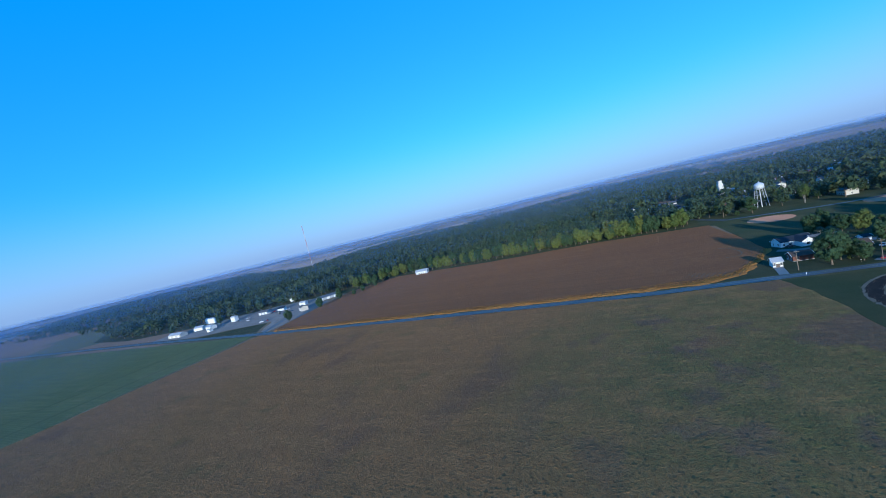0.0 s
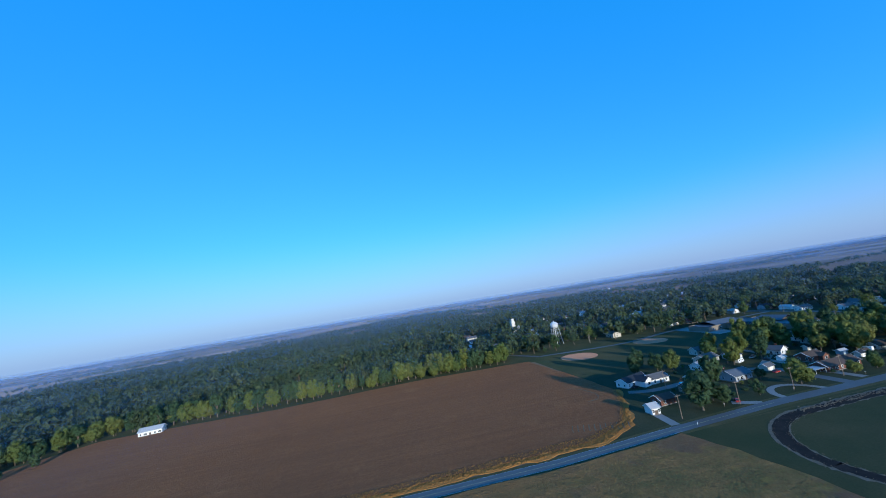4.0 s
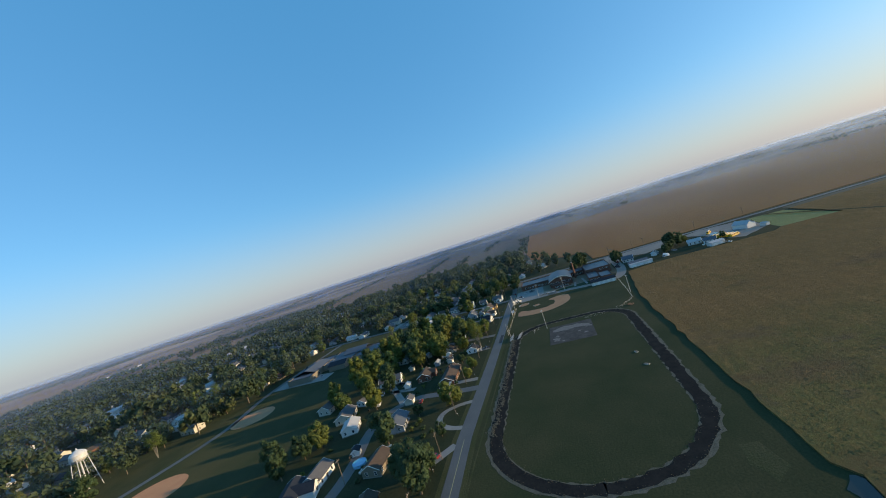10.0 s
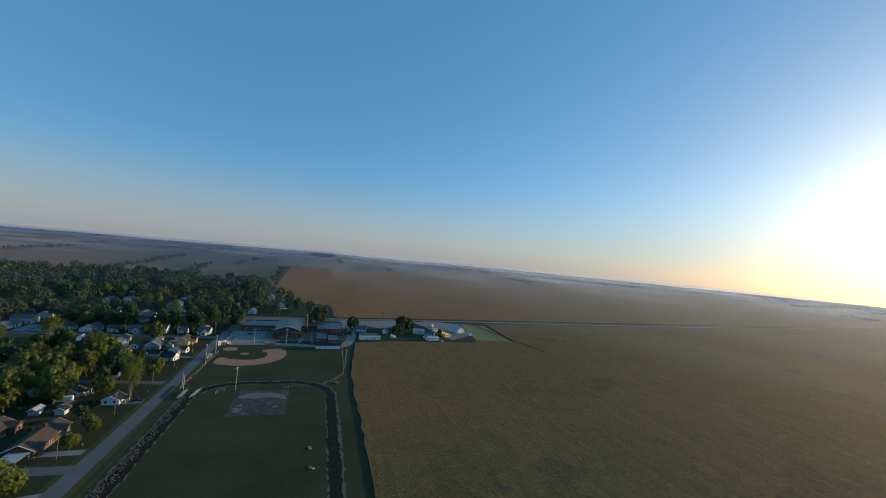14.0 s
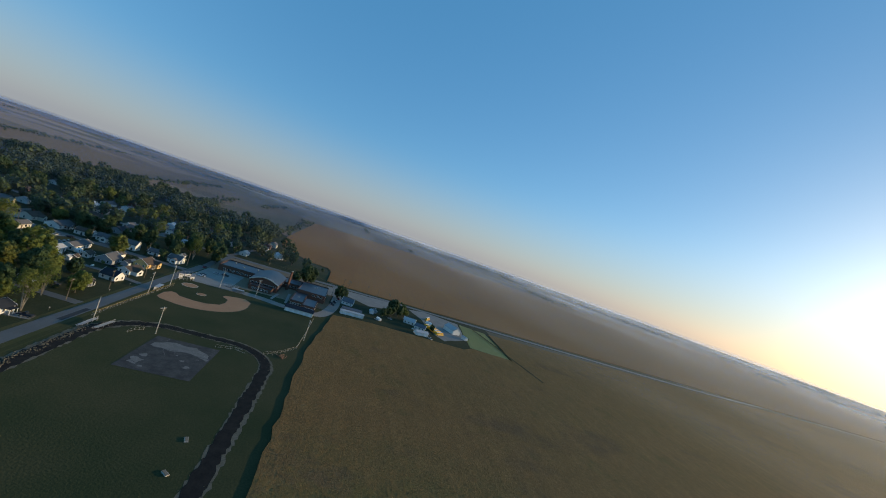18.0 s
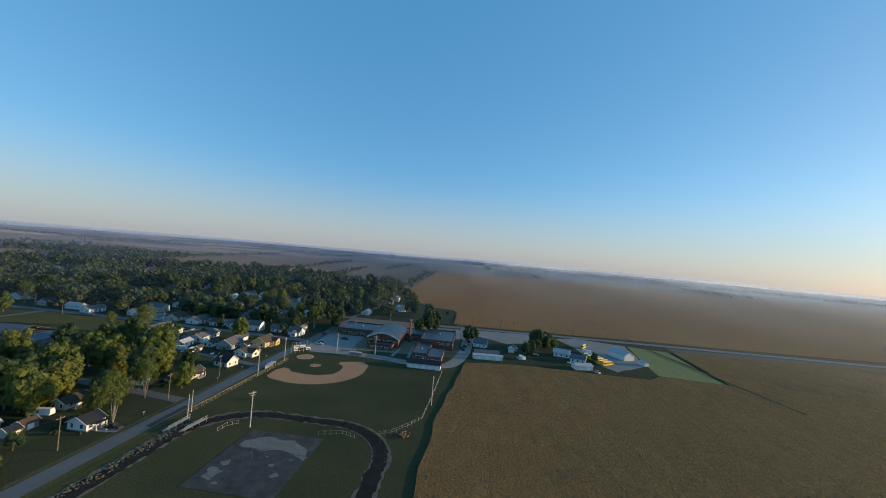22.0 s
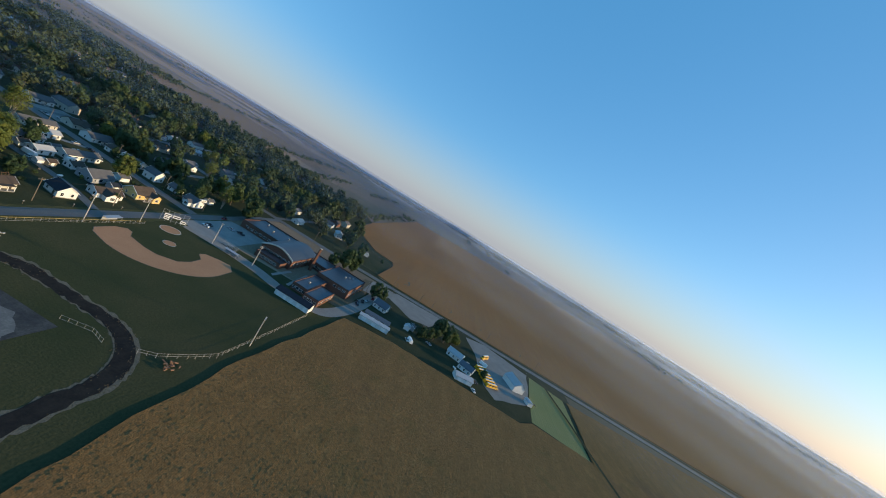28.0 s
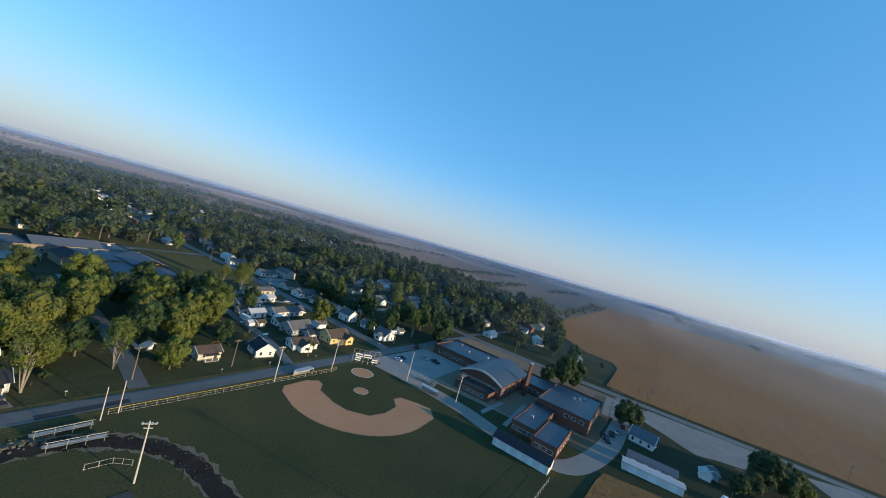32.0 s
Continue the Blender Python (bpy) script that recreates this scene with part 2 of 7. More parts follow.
M_ASPHALT = mottled("asphalt", (0.11, 0.107, 0.103), (0.14, 0.135, 0.128), (0.072, 0.071, 0.069), 0.09, 2.5, 0.65, 0, 0.25, 0.02, 0.4)
M_PATCH = mottled("fresh_asphalt", (0.04, 0.04, 0.043), (0.05, 0.05, 0.052), (0.03, 0.03, 0.032), 0.2, 3.0, 0.8, 0, 0.2, 0.02)
M_COURT = mottled("cracked_court", (0.035, 0.034, 0.034), (0.085, 0.082, 0.076), (0.022, 0.022, 0.022), 0.22, 2.0, 0.9, 0, 0.3, 0.02)
M_WORN = mottled("worn_pale_asphalt", (0.14, 0.134, 0.124), (0.2, 0.19, 0.172), (0.08, 0.077, 0.073), 0.4, 2.0, 0.9, 0, 0.3, 0.02)
M_CONC = mottled("concrete", (0.23, 0.222, 0.21), (0.29, 0.28, 0.262), (0.16, 0.156, 0.145), 0.15, 3.0, 0.85, 0, 0.2, 0.01)
M_GRAVEL = mottled("gravel", (0.22, 0.208, 0.19), (0.28, 0.262, 0.24), (0.14, 0.132, 0.12), 0.1, 2.5, 0.95, 0, 0.6, 0.05)
M_YARD = mottled("trodden_dark_gravel", (0.15, 0.142, 0.13), (0.2, 0.19, 0.175), (0.085, 0.08, 0.07), 0.06, 0.8, 0.95, 0, 0.6, 0.05)
M_LINE = plain("road_paint", (0.42, 0.36, 0.17), 0.7)
M_WHITELINE = plain("white_paint_line", (0.5, 0.5, 0.49), 0.7)
M_CLAY = mottled("infield_clay", (0.4, 0.2, 0.11), (0.45, 0.235, 0.13), (0.31, 0.152, 0.082), 0.12, 2.5, 0.95, 0, 0.2, 0.02)
M_CINDER = mottled("wet_black_cinder", (0.014, 0.014, 0.015), (0.028, 0.026, 0.024), (0.045, 0.04, 0.032), 0.25, 1.2, 0.95, 0, 0.5, 0.05, 0.05, 0.3)
M_BANK = mottled("bare_bank", (0.12, 0.095, 0.058), (0.07, 0.058, 0.032), (0.19, 0.155, 0.1), 0.35, 1.6, 0.95, 0, 0.8, 0.15)
M_EDGE = mottled("pale_track_edge", (0.12, 0.104, 0.076), (0.07, 0.064, 0.04), (0.19, 0.17, 0.13), 0.4, 2.0, 0.95, 0, 0.6, 0.1)
M_WATER = material("ditch_water", (0.02, 0.025, 0.02), 0.08, 0, 0.5)
M_BRICK = courses("red_brick", (0.16, 0.072, 0.05), (0.11, 0.055, 0.04), 0.075)
M_STONE = plain("pale_stone_trim", (0.55, 0.52, 0.46), 0.8)
M_ROOF_DARK = courses("dark_roofing", (0.018, 0.024, 0.034), (0.03, 0.037, 0.047), 0.3)
M_ROOF_SCHOOL = mottled("dark_blue_grey_roofing", (0.028, 0.038, 0.055), (0.045, 0.056, 0.075), (0.02, 0.026, 0.036), 0.08, 1.5, 0.42, 0, 0.15, 0.02, 0.6)
M_ROOF_GREY = courses("grey_shingles", (0.1, 0.1, 0.105), (0.15, 0.148, 0.146), 0.14)
M_ROOF_BROWN = courses("brown_shingles", (0.075, 0.054, 0.042), (0.11, 0.082, 0.064), 0.14)
M_ROOF_RED = courses("red_shingles", (0.26, 0.07, 0.05), (0.19, 0.06, 0.045), 0.14)
M_ROOF_METAL = plain("pale_metal_roof", (0.38, 0.385, 0.39), 0.65, 0.0)
M_ROOF_BLUE = plain("blue_grey_roof", (0.09, 0.105, 0.125), 0.75, 0.0)
M_SIDING = courses("white_siding", (0.74, 0.73, 0.7), (0.6, 0.59, 0.55), 0.15, 0.6)
M_CREAM = courses("cream_siding", (0.55, 0.51, 0.43), (0.45, 0.42, 0.35), 0.15, 0.6)
M_YELLOWHOUSE = courses("yellow_siding", (0.7, 0.47, 0.2), (0.6, 0.4, 0.17), 0.15, 0.6)
M_GREYSIDE = courses("grey_siding", (0.36, 0.38, 0.4), (0.3, 0.31, 0.33), 0.15, 0.6)
M_TAN = courses("tan_siding", (0.23, 0.19, 0.145), (0.19, 0.16, 0.12), 0.15, 0.6)
M_WHITE = plain("white_paint", (0.78, 0.78, 0.76), 0.5)
M_DOOR = plain("dark_door_paint", (0.1, 0.07, 0.05), 0.5)
M_GLASS = material("window_glass", (0.02, 0.025, 0.03), 0.06, 0, 0.6)
M_WOODPOLE = plain("weathered_pole_wood", (0.2, 0.16, 0.12), 0.9, 0, 3.0, 0.2, 0.4)
M_PALEPOLE = plain("pale_pole", (0.5, 0.46, 0.4), 0.7, 0, 3.0, 0.3, 0.3)
M_STEEL = plain("galvanised_steel", (0.36, 0.36, 0.35), 0.6, 0.3)
M_RUST = plain("rusty_steel", (0.24, 0.13, 0.08), 0.8, 0.2)
M_BUS = plain("bus_yellow", (0.75, 0.4, 0.03), 0.4)
M_RUBBER = plain("black_rubber", (0.02, 0.02, 0.02), 0.8)
M_TANK = plain("silver_tank_paint", (0.55, 0.55, 0.54), 0.45)
M_FENCECAP = plain("yellow_fence_cap", (0.34, 0.24, 0.07), 0.6)
M_POOL = plain("pool_blue", (0.08, 0.4, 0.6), 0.2)
M_CARS = [plain("car_paint_" + n, c, 0.25, 0.2, 6.0, 0.6, 0.1) for n, c in (("white", (0.75, 0.75, 0.75)), ("silver", (0.45, 0.46, 0.48)), ("dark", (0.04, 0.045, 0.06)), ("red", (0.35, 0.04, 0.04)))]
M_BARK = mottled("bark", (0.16, 0.125, 0.09), (0.2, 0.165, 0.125), (0.09, 0.07, 0.05), 0.5, 3.0, 0.95, 0, 0.8, 0.08)
M_PALEBARK = mottled("pale_bark", (0.27, 0.24, 0.2), (0.33, 0.3, 0.25), (0.18, 0.155, 0.12), 0.4, 2.0, 0.95, 0, 0.5, 0.06)
GREENS = [(0.027, 0.062, 0.031), (0.046, 0.089, 0.040), (0.032, 0.068, 0.035), (0.068, 0.105, 0.042), (0.039, 0.078, 0.039), (0.057, 0.096, 0.042)]
AUTUMN = [(0.101, 0.143, 0.036), (0.179, 0.181, 0.038), (0.094, 0.134, 0.038), (0.162, 0.157, 0.043)]
M_LEAF = foliage("green_leaves", GREENS)
M_LEAF_TURN = foliage("turning_leaves", AUTUMN)
M_LEAF_FAR = foliage("woodland_leaves", [(0.030, 0.060, 0.035), (0.058, 0.093, 0.044), (0.037, 0.070, 0.039), (0.084, 0.111, 0.049), (0.044, 0.077, 0.043), (0.116, 0.130, 0.053), (0.053, 0.087, 0.046)], True)
# ---- mesh helpers ----
def mesh_ob(name, bm, mats, parent=None, label=""):
    me = bpy.data.meshes.new(name)
    bm.to_mesh(me)
    bm.free()
    for m in (mats if isinstance(mats, (list, tuple)) else [mats]):
        me.materials.append(m)
    ob = new(name, me)
    if parent is not None:
        ob.parent = parent
    if label:
        ob["label"] = label
    return ob


def part(name, bm, mat, parent, label=""):
    return mesh_ob(name, bm, mat, parent, label)


def share(name, me, parent, m):
    """Another part on the same mesh, at the pose m within its parent."""
    ob = new(name, me)
    ob.parent = parent
    ob.matrix_basis = m
    return ob


def thing(name, m, label, category, group="", kind=""):
    ob = new(name)
    ob.empty_display_size = 0.3
    ob.matrix_basis = m
    return tagged(ob, label, category, group, kind)


def box(bm, x0, x1, y0, y1, z0, z1, m=None):
    vs = [bm.verts.new((x, y, z)) for z in (z0, z1) for x, y in ((x0, y0), (x1, y0), (x1, y1), (x0, y1))]
    if m is not None:
        for v in vs:
            v.co = m @ v.co
    for f in ((3, 2, 1, 0), (4, 5, 6, 7), (0, 1, 5, 4), (1, 2, 6, 5), (2, 3, 7, 6), (3, 0, 4, 7)):
        bm.faces.new([vs[i] for i in f])
    return bm


def boxes(*dims):
    bm = bmesh.new()
    for d in dims:
        box(bm, *d)
    return bm


def tube(bm, a, b, ra, rb, n=8, cap=True):
    """A tapered round bar from a to b."""
    a, b = Vector(a), Vector(b)
    q = (b - a).to_track_quat("Z", "Y")
    rings = []
    for p, r in ((a, ra), (b, rb)):
        rings.append([bm.verts.new(p + q @ Vector((r * math.cos(k * math.tau / n), r * math.sin(k * math.tau / n), 0))) for k in range(n)])
    for k in range(n):
        bm.faces.new((rings[0][k], rings[0][(k + 1) % n], rings[1][(k + 1) % n], rings[1][k]))
    if cap:
        bm.faces.new(rings[0][::-1])
        bm.faces.new(rings[1])
    return bm


def tubes(*bars):
    bm = bmesh.new()
    for b in bars:
        tube(bm, *b)
    return bm


def lathe(bm, profile, n=24, at=(0, 0)):
    """Turns a profile of (radius, z) round an upright axis."""
    rings = [[bm.verts.new((at[0] + r * math.cos(k * math.tau / n), at[1] + r * math.sin(k * math.tau / n), z)) for k in range(n)] for r, z in profile]
    for lo, hi in zip(rings, rings[1:]):
        for k in range(n):
            bm.faces.new((lo[k], lo[(k + 1) % n], hi[(k + 1) % n], hi[k]))
    bm.faces.new(rings[0][::-1])
    bm.faces.new(rings[-1])
    return bm


def slab(name, pts, top, mat, thick=0.0, label="", category="", kind="structure"):
    """A flat piece of ground with its outline, as thick as it stands proud."""
    bm = bmesh.new()
    hi = [bm.verts.new((x, y, top)) for x, y in pts]
    f = bm.faces.new(hi)
    if thick > 0:
        lo = [bm.verts.new((x, y, top - thick)) for x, y in pts]
        for k in range(len(pts)):
            j = (k + 1) % len(pts)
            bm.faces.new((hi[k], lo[k], lo[j], hi[j]))
    bm.normal_update()
    if f.normal.z < 0:
        bmesh.ops.reverse_faces(bm, faces=bm.faces[:])
    bmesh.ops.triangulate(bm, faces=[f])
    return tagged(mesh_ob(name, bm, mat), label, category, kind=kind)


def strip_points(line, width):
    left, right = [], []
    for k, p in enumerate(line):
        a, b = Vector(line[max(k - 1, 0)]), Vector(line[min(k + 1, len(line) - 1)])
        d = (b - a).normalized()
        n = Vector((-d.y, d.x)) * width / 2
        left.append((p[0] + n.x, p[1] + n.y))
        right.append((p[0] - n.x, p[1] - n.y))
    return left, right


def smooth(line, n=6):
    """Rounds a line of points into a gentle curve through them."""
    p = [Vector(q) for q in line]
    out = []
    for k in range(len(p) - 1):
        a, b, c, d = p[max(k - 1, 0)], p[k], p[k + 1], p[min(k + 2, len(p) - 1)]
        for j in range(n):
            t = j / n
            q = 0.5 * ((2 * b) + (c - a) * t + (2 * a - 5 * b + 4 * c - d) * t * t + (3 * b - a - 3 * c + d) * t ** 3)
            out.append((q.x, q.y))
    return out + [tuple(p[-1])]


def strip(name, line, width, top, mat, label="", category="", thick=0.0, kind="structure"):
    """A road, path or band along a line."""
    left, right = strip_points(line, width)
    bm = bmesh.new()
    a = [bm.verts.new((*p, top)) for p in left]
    b = [bm.verts.new((*p, top)) for p in right]
    for k in range(len(line) - 1):
        bm.faces.new((b[k], b[k + 1], a[k + 1], a[k]))
    return tagged(mesh_ob(name, bm, mat), label, category, kind=kind)


def rounded(x0, x1, y0, y1, radii, n=10):
    """Outline of a rectangle with rounded corners (radii at x0y0, x1y0, x1y1, x0y1)."""
    pts = []
    for (cx, cy, a0), r in zip(((x0, y0, 180), (x1, y0, 270), (x1, y1, 0), (x0, y1, 90)), radii):
        ox = cx + (r if cx == x0 else -r)
        oy = cy + (r if cy == y0 else -r)
        for k in range(n + 1):
            a = radians(a0 + 90 * k / n)
            pts.append((ox + r * math.cos(a), oy + r * math.sin(a)))
    return pts


def wobble(pts, amount, step=12.0, seed=0):
    """Breaks an outline into short legs that wander a little."""
    rnd = random.Random(seed)
    out = []
    for k, p in enumerate(pts):
        nxt = pts[(k + 1) % len(pts)]
        n = max(1, int(math.dist(p, nxt) / step))
        for j in range(n):
            f = j / n
            jit = amount if j else 0
            out.append((p[0] + (nxt[0] - p[0]) * f + rnd.uniform(-jit, jit), p[1] + (nxt[1] - p[1]) * f + rnd.uniform(-jit, jit)))
    return out


# ---- ground, fields, roads ----
bm = bmesh.new()
rings = [0, 300, 700, 1200, 1800, 2500, 3200, 4000, 4900]
prev = [bm.verts.new((0, 0, 0))]
for ri, r in enumerate(rings[1:], 1):
    cur = []
    for k in range(72):
        a = k * math.tau / 72
        p = Vector((r * math.cos(a), r * math.sin(a), 0))
        if r > 2000:
            p.z = noise.noise(p * 0.0011) * 9 * (r - 1800) / 3000
        cur.append(bm.verts.new(p))
    for k in range(72):
        if ri == 1:
            bm.faces.new((prev[0], cur[k], cur[(k + 1) % 72]))
        else:
            bm.faces.new((prev[k], cur[k], cur[(k + 1) % 72], prev[(k + 1) % 72]))
    prev = cur
ground = tagged(mesh_ob("ground", bm, M_GROUND), "flat brown and tan farmland reaching to the horizon", "ground", kind="structure")

slab("town_ground", wobble([(-276, -0.6), (-162, 0.6), (-60, 1.0), (100, 1.5), (118, -98), (196, -95), (222, -62), (270, -26), (315, -4), (430, 4), (520, 60), (560, 300), (520, 640), (200, 820), (-250, 820), (-640, 1000), (-1400, 900), (-1600, 300), (-1160, 50), (-1010, 34), (-900, 56), (-812, 102), (-740, 136), (-684, 138), (-640, 194), (-500, 186), (-385, 192), (-274, 184)], 1.0, 30, 1), 0.02, M_TOWN, 0, "dark green grass between the houses of the town", "grass")
slab("corner_grass", [(-345, -6.5), (-288, -3.6), (-262, -1), (-262, 70), (-277, 66), (-288, 42), (-302, 19), (-322, 8)], 0.03, M_TOWN, 0, "grass round the white pump house", "grass")
slab("sports_ground", wobble([(-291, -6.5), (-280, -4.4), (-234, -2.2), (-100, -2.2), (-4, -1.2), (6, -112), (-120, -112), (-293, -112)], 0.5, 10, 2), 0.03, M_LAWN, 0, "mown dark green grass of the sports ground", "grass")
strip("verge", [(-289, -5.2), (-160, -5.0), (-30, -5.6)], 0.9, 0.045, M_ROUGH, "dry tan roadside grass strip", "grass")
strip("worn_line", [(-282, -8.8), (-250, -8.2), (-180, -8.6), (-112, -8.4)], 0.6, 0.045, M_ROUGH, "worn tan line in the roadside grass", "grass")
slab("worn_patch_grass", wobble([(-266, -84), (-258, -85), (-258, -90), (-268, -92), (-273, -87)], 1.0, 3, 44), 0.04, M_ROUGH, 0, "dry tan patch of grass", "grass")
strip("swale", [(-276, -93.5), (-200, -93.5), (-140, -94.5), (-100, -98), (-66, -101), (-34, -103), (2, -107)], 7.5, 0.036, M_LAWN, "dark green grassy swale along the crop", "grass")
slab("ditch_lawn", wobble([(-6, -104), (122, -104), (124, -292), (8, -292), (8, -240), (-3, -230), (-3, -140)], 0.8, 14, 3), 0.04, M_TOWN, 0, "grass round the farm yard and trailers", "grass")

slab("soybean_field", wobble([(-668, -9), (-500, -13), (-400, -14), (-340, -13.5), (-288, -9), (-283, -30), (-280, -84), (-284, -92), (-283, -101), (-274, -102), (-269, -99), (-120, -99), (-86, -100), (-4, -110), (4, -140), (4, -228), (14, -238), (12, -281), (98, -288), (150, -800), (250, -1700), (-690, -1700), (-682, -190)], 0.7, 7, 4), 0.55, M_BEAN, 0.55, "ripening soybean field, brown with green drifts", "crop field")
slab("brown_field", wobble([(-664, 4), (-500, 1), (-400, 0), (-320, 3), (-299, 14), (-284, 36), (-273, 60), (-274, 105), (-279, 188), (-385, 198), (-500, 190), (-600, 198), (-640, 198), (-684, 142)], 0.8, 14, 5), 0.5, M_BROWN, 0.5, "ripe reddish-brown crop field between road and woods", "crop field")
slab("yellow_crop_edge", wobble([(-660, -0.5), (-500, -3.5), (-400, -4), (-316, -2), (-296, 9), (-281, 35), (-270.5, 60), (-275, 62), (-286, 38), (-300, 17), (-320, 8), (-400, 4.5), (-500, 5), (-660, 8)], 1.3, 5, 6), 0.2, M_YELLOW, 0.2, "strip of yellow-orange crop along the road", "crop field")
slab("wide_field", wobble([(123, -112), (126, -94.5), (200, -94), (218, -88.5), (222, -64), (270, -30), (315, -8), (446, 5), (790, 16), (1118, 27), (1300, -300), (1300, -2600), (330, -2600), (190, -1000), (140, -330)], 1.0, 25, 7), 0.5, M_FAR_CROP, 0.5, "wide ripe brown field beyond the road", "crop field")
slab("green_meadow", wobble([(-678, -8), (-1900, -6), (-1900, -900), (-700, -900)], 1.0, 25, 8), 0.25, M_MEADOW, 0.25, "grey-green meadow beyond the farm track", "field")
strip("farm_track", [(-671, -6), (-671, -95), (-684, -190), (-690, -900)], 3.2, 0.05, M_ROUGH, "rutted tan farm track between the fields", "track")
for off in (-26, -70):
    strip("meadow_track", [(-676 + off, -20), (-682 + off, -120), (-690 + off, -240), (-700 + off, -600)], 1.2, 0.262, M_ROUGH, "faint pale wheel track across the meadow", "track")
slab("green_plot", [(105, -253), (98, -284), (13, -279), (17, -239), (54, -244)], 0.06, M_GREEN_CROP, 0, "bright green mown plot beside the farm yard", "grass")
slab("corner_lawn", wobble([(126, -94), (200, -93), (217, -88), (221, -65), (204, -54), (130, -44)], 0.5, 12, 9), 0.05, M_LAWN, 0, "garden lawn at the corner of the brown field", "grass")

ROAD_A = [(-1900, 24), (-900, 8), (-671, -4), (-600, -7.5), (-500, -8.5), (-400, -9), (-340, -8.5), (-286, -4), (-234, -0.8), (-162, -1.2), (-100, -0.8), (-20, 0.4), (34, 0.5)]
ROAD_B = [(8, 4), (10, 60), (12, 120), (14, 180), (12, 240), (12, 420), (14, 760)]
ROAD_C = [(106, 420), (106, 120), (106, 0), (108, -60), (114, -120), (120, -200), (127, -324), (150, -700), (210, -1100), (345, -2500)]
strip("gravel_shoulder", ROAD_A, 10.5, 0.05, M_ROUGH, "dry grassy shoulder of the country road", "road")
strip("road", ROAD_A, 6.2, 0.09, M_ASPHALT, "grey-blue two-lane asphalt country road", "road")
strip("road", ROAD_B, 7.0, 0.08, M_ASPHALT, "straight grey town street", "road")
strip("road", smooth(ROAD_C), 8.0, 0.08, M_ASPHALT, "grey highway along the brown field", "road")
for side in (-2.95, 2.95):
    strip("edge_line", [(x, y + side) for x, y in ROAD_A[:8]], 0.14, 0.096, M_WHITELINE, "worn white edge line", "road marking")
for side, w in ((7.5, 5.0), (-6.5, 3.5)):
    strip("verge", [(x + side, y) for x, y in ROAD_C[3:]], w, 0.05, M_TOWN, "dark grassy highway verge", "grass")
strip("drain_line", [(99, -268), (60, -276), (12, -284), (-30, -292)], 2.4, 0.62, M_TOWN, "dark grassy drain between plot and crop", "ditch")
strip("road_line", ROAD_A[2:9], 0.2, 0.096, M_LINE, "faded yellow centre line", "road marking")
strip("road_line", smooth(ROAD_C[3:]), 0.2, 0.086, M_LINE, "faded yellow centre line", "road marking")
strip("asphalt_patch", [(-124, -2.4), (-106, -2.2)], 2.2, 0.1, M_PATCH, "dark fresh asphalt patch", "road")
for line, w, lab in (([(-102, 4), (-98, 36), (-95, 82), (-93, 126)], 5.0, "narrow asphalt side street between trees"), ([(-52, 4), (-46, 28), (-44, 60), (-40, 104)], 4.0, "narrow grey lane beside a white house"),
                     ([(-188, 1), (-187, 20), (-186, 38), (-196, 49), (-213, 53), (-238, 48), (-258, 47), (-270, 52)], 5.5, "curving grey side street"), ([(-262, 204), (-180, 190), (-110, 206), (12, 210)], 5.0, "park street with pale asphalt"),
                     ([(12, 102), (-44, 104), (-95, 112)], 5.0, "cross street"), ([(12, 62), (60, 66), (150, 70), (240, 75)], 5.0, "cross street under trees"), ([(12, 134), (104, 138), (300, 142)], 5.0, "cross street under trees"),
                     ([(12, 300), (-150, 300), (-330, 290)], 5.0, "cross street under trees"), ([(14, 400), (200, 402), (380, 400)], 5.0, "cross street under trees"), ([(-262, 204), (-300, 300), (-310, 480)], 5.0, "street by the grain elevator"),
                     ([(106, 4), (200, -2), (262, 4), (330, 40)], 4.5, "quiet street at the town's edge"), ([(36, 0), (70, 2), (106, 0)], 5.0, "short street behind the school"),
                     ([(-674, -2), (-700, 60), (-716, 130)], 4.0, "pale farm road")):
    strip("road", smooth(line), w, 0.07, M_ASPHALT, lab, "road")
slab("parking_lot", [(-10, -3.6), (34, -3.6), (37, -12), (36, -31), (-4, -33), (-13, -18)], 0.06, M_CONC, 0, "pale worn parking lot by the school", "parking lot")
strip("gravel_path", smooth([(-12, -10), (-11, -33), (-12, -55), (-16, -73), (-17, -90), (-10, -101), (20, -108), (60, -110), (88, -112), (108, -106)]), 8.5, 0.055, M_GRAVEL, "pale gravel drive past the school", "path")
slab("gravel_yard", [(62, -100), (100, -98), (104, -120), (66, -116)], 0.065, M_GRAVEL, 0, "gravel yard behind the school", "yard")
slab("gravel_lot", wobble([(84, -116), (107, -120), (114, -176), (80, -168), (64, -142)], 0.8, 8, 10), 0.06, M_GRAVEL, 0, "pale gravel lot along the highway", "parking lot")
slab("farm_yard", wobble([(106, -190), (117, -210), (106, -251), (56, -243), (37, -238), (15, -212), (28, -204), (76, -199)], 0.6, 8, 11), 0.07, M_GRAVEL, 0, "grey gravel bus yard", "yard")
strip("driveway", smooth([(-202, 1), (-204, 9), (-209, 15), (-217, 15), (-223, 9), (-225, 1)]), 3.0, 0.075, M_CONC, "looped concrete driveway", "driveway")
for line in ([(-283, 0), (-281, 14)], [(-128, 4), (-129, 10)], [(-237, 2), (-246, 9)], [(-176, 4), (-176, 24)], [(-170, 60), (-172, 44)], [(-20, 30), (8, 32)], [(10, 80), (-10, 88)], [(-155, 90), (-158, 66), (-190, 44)]):
    strip("driveway", line, 4.0, 0.072, M_CONC, "short pale concrete driveway", "driveway")
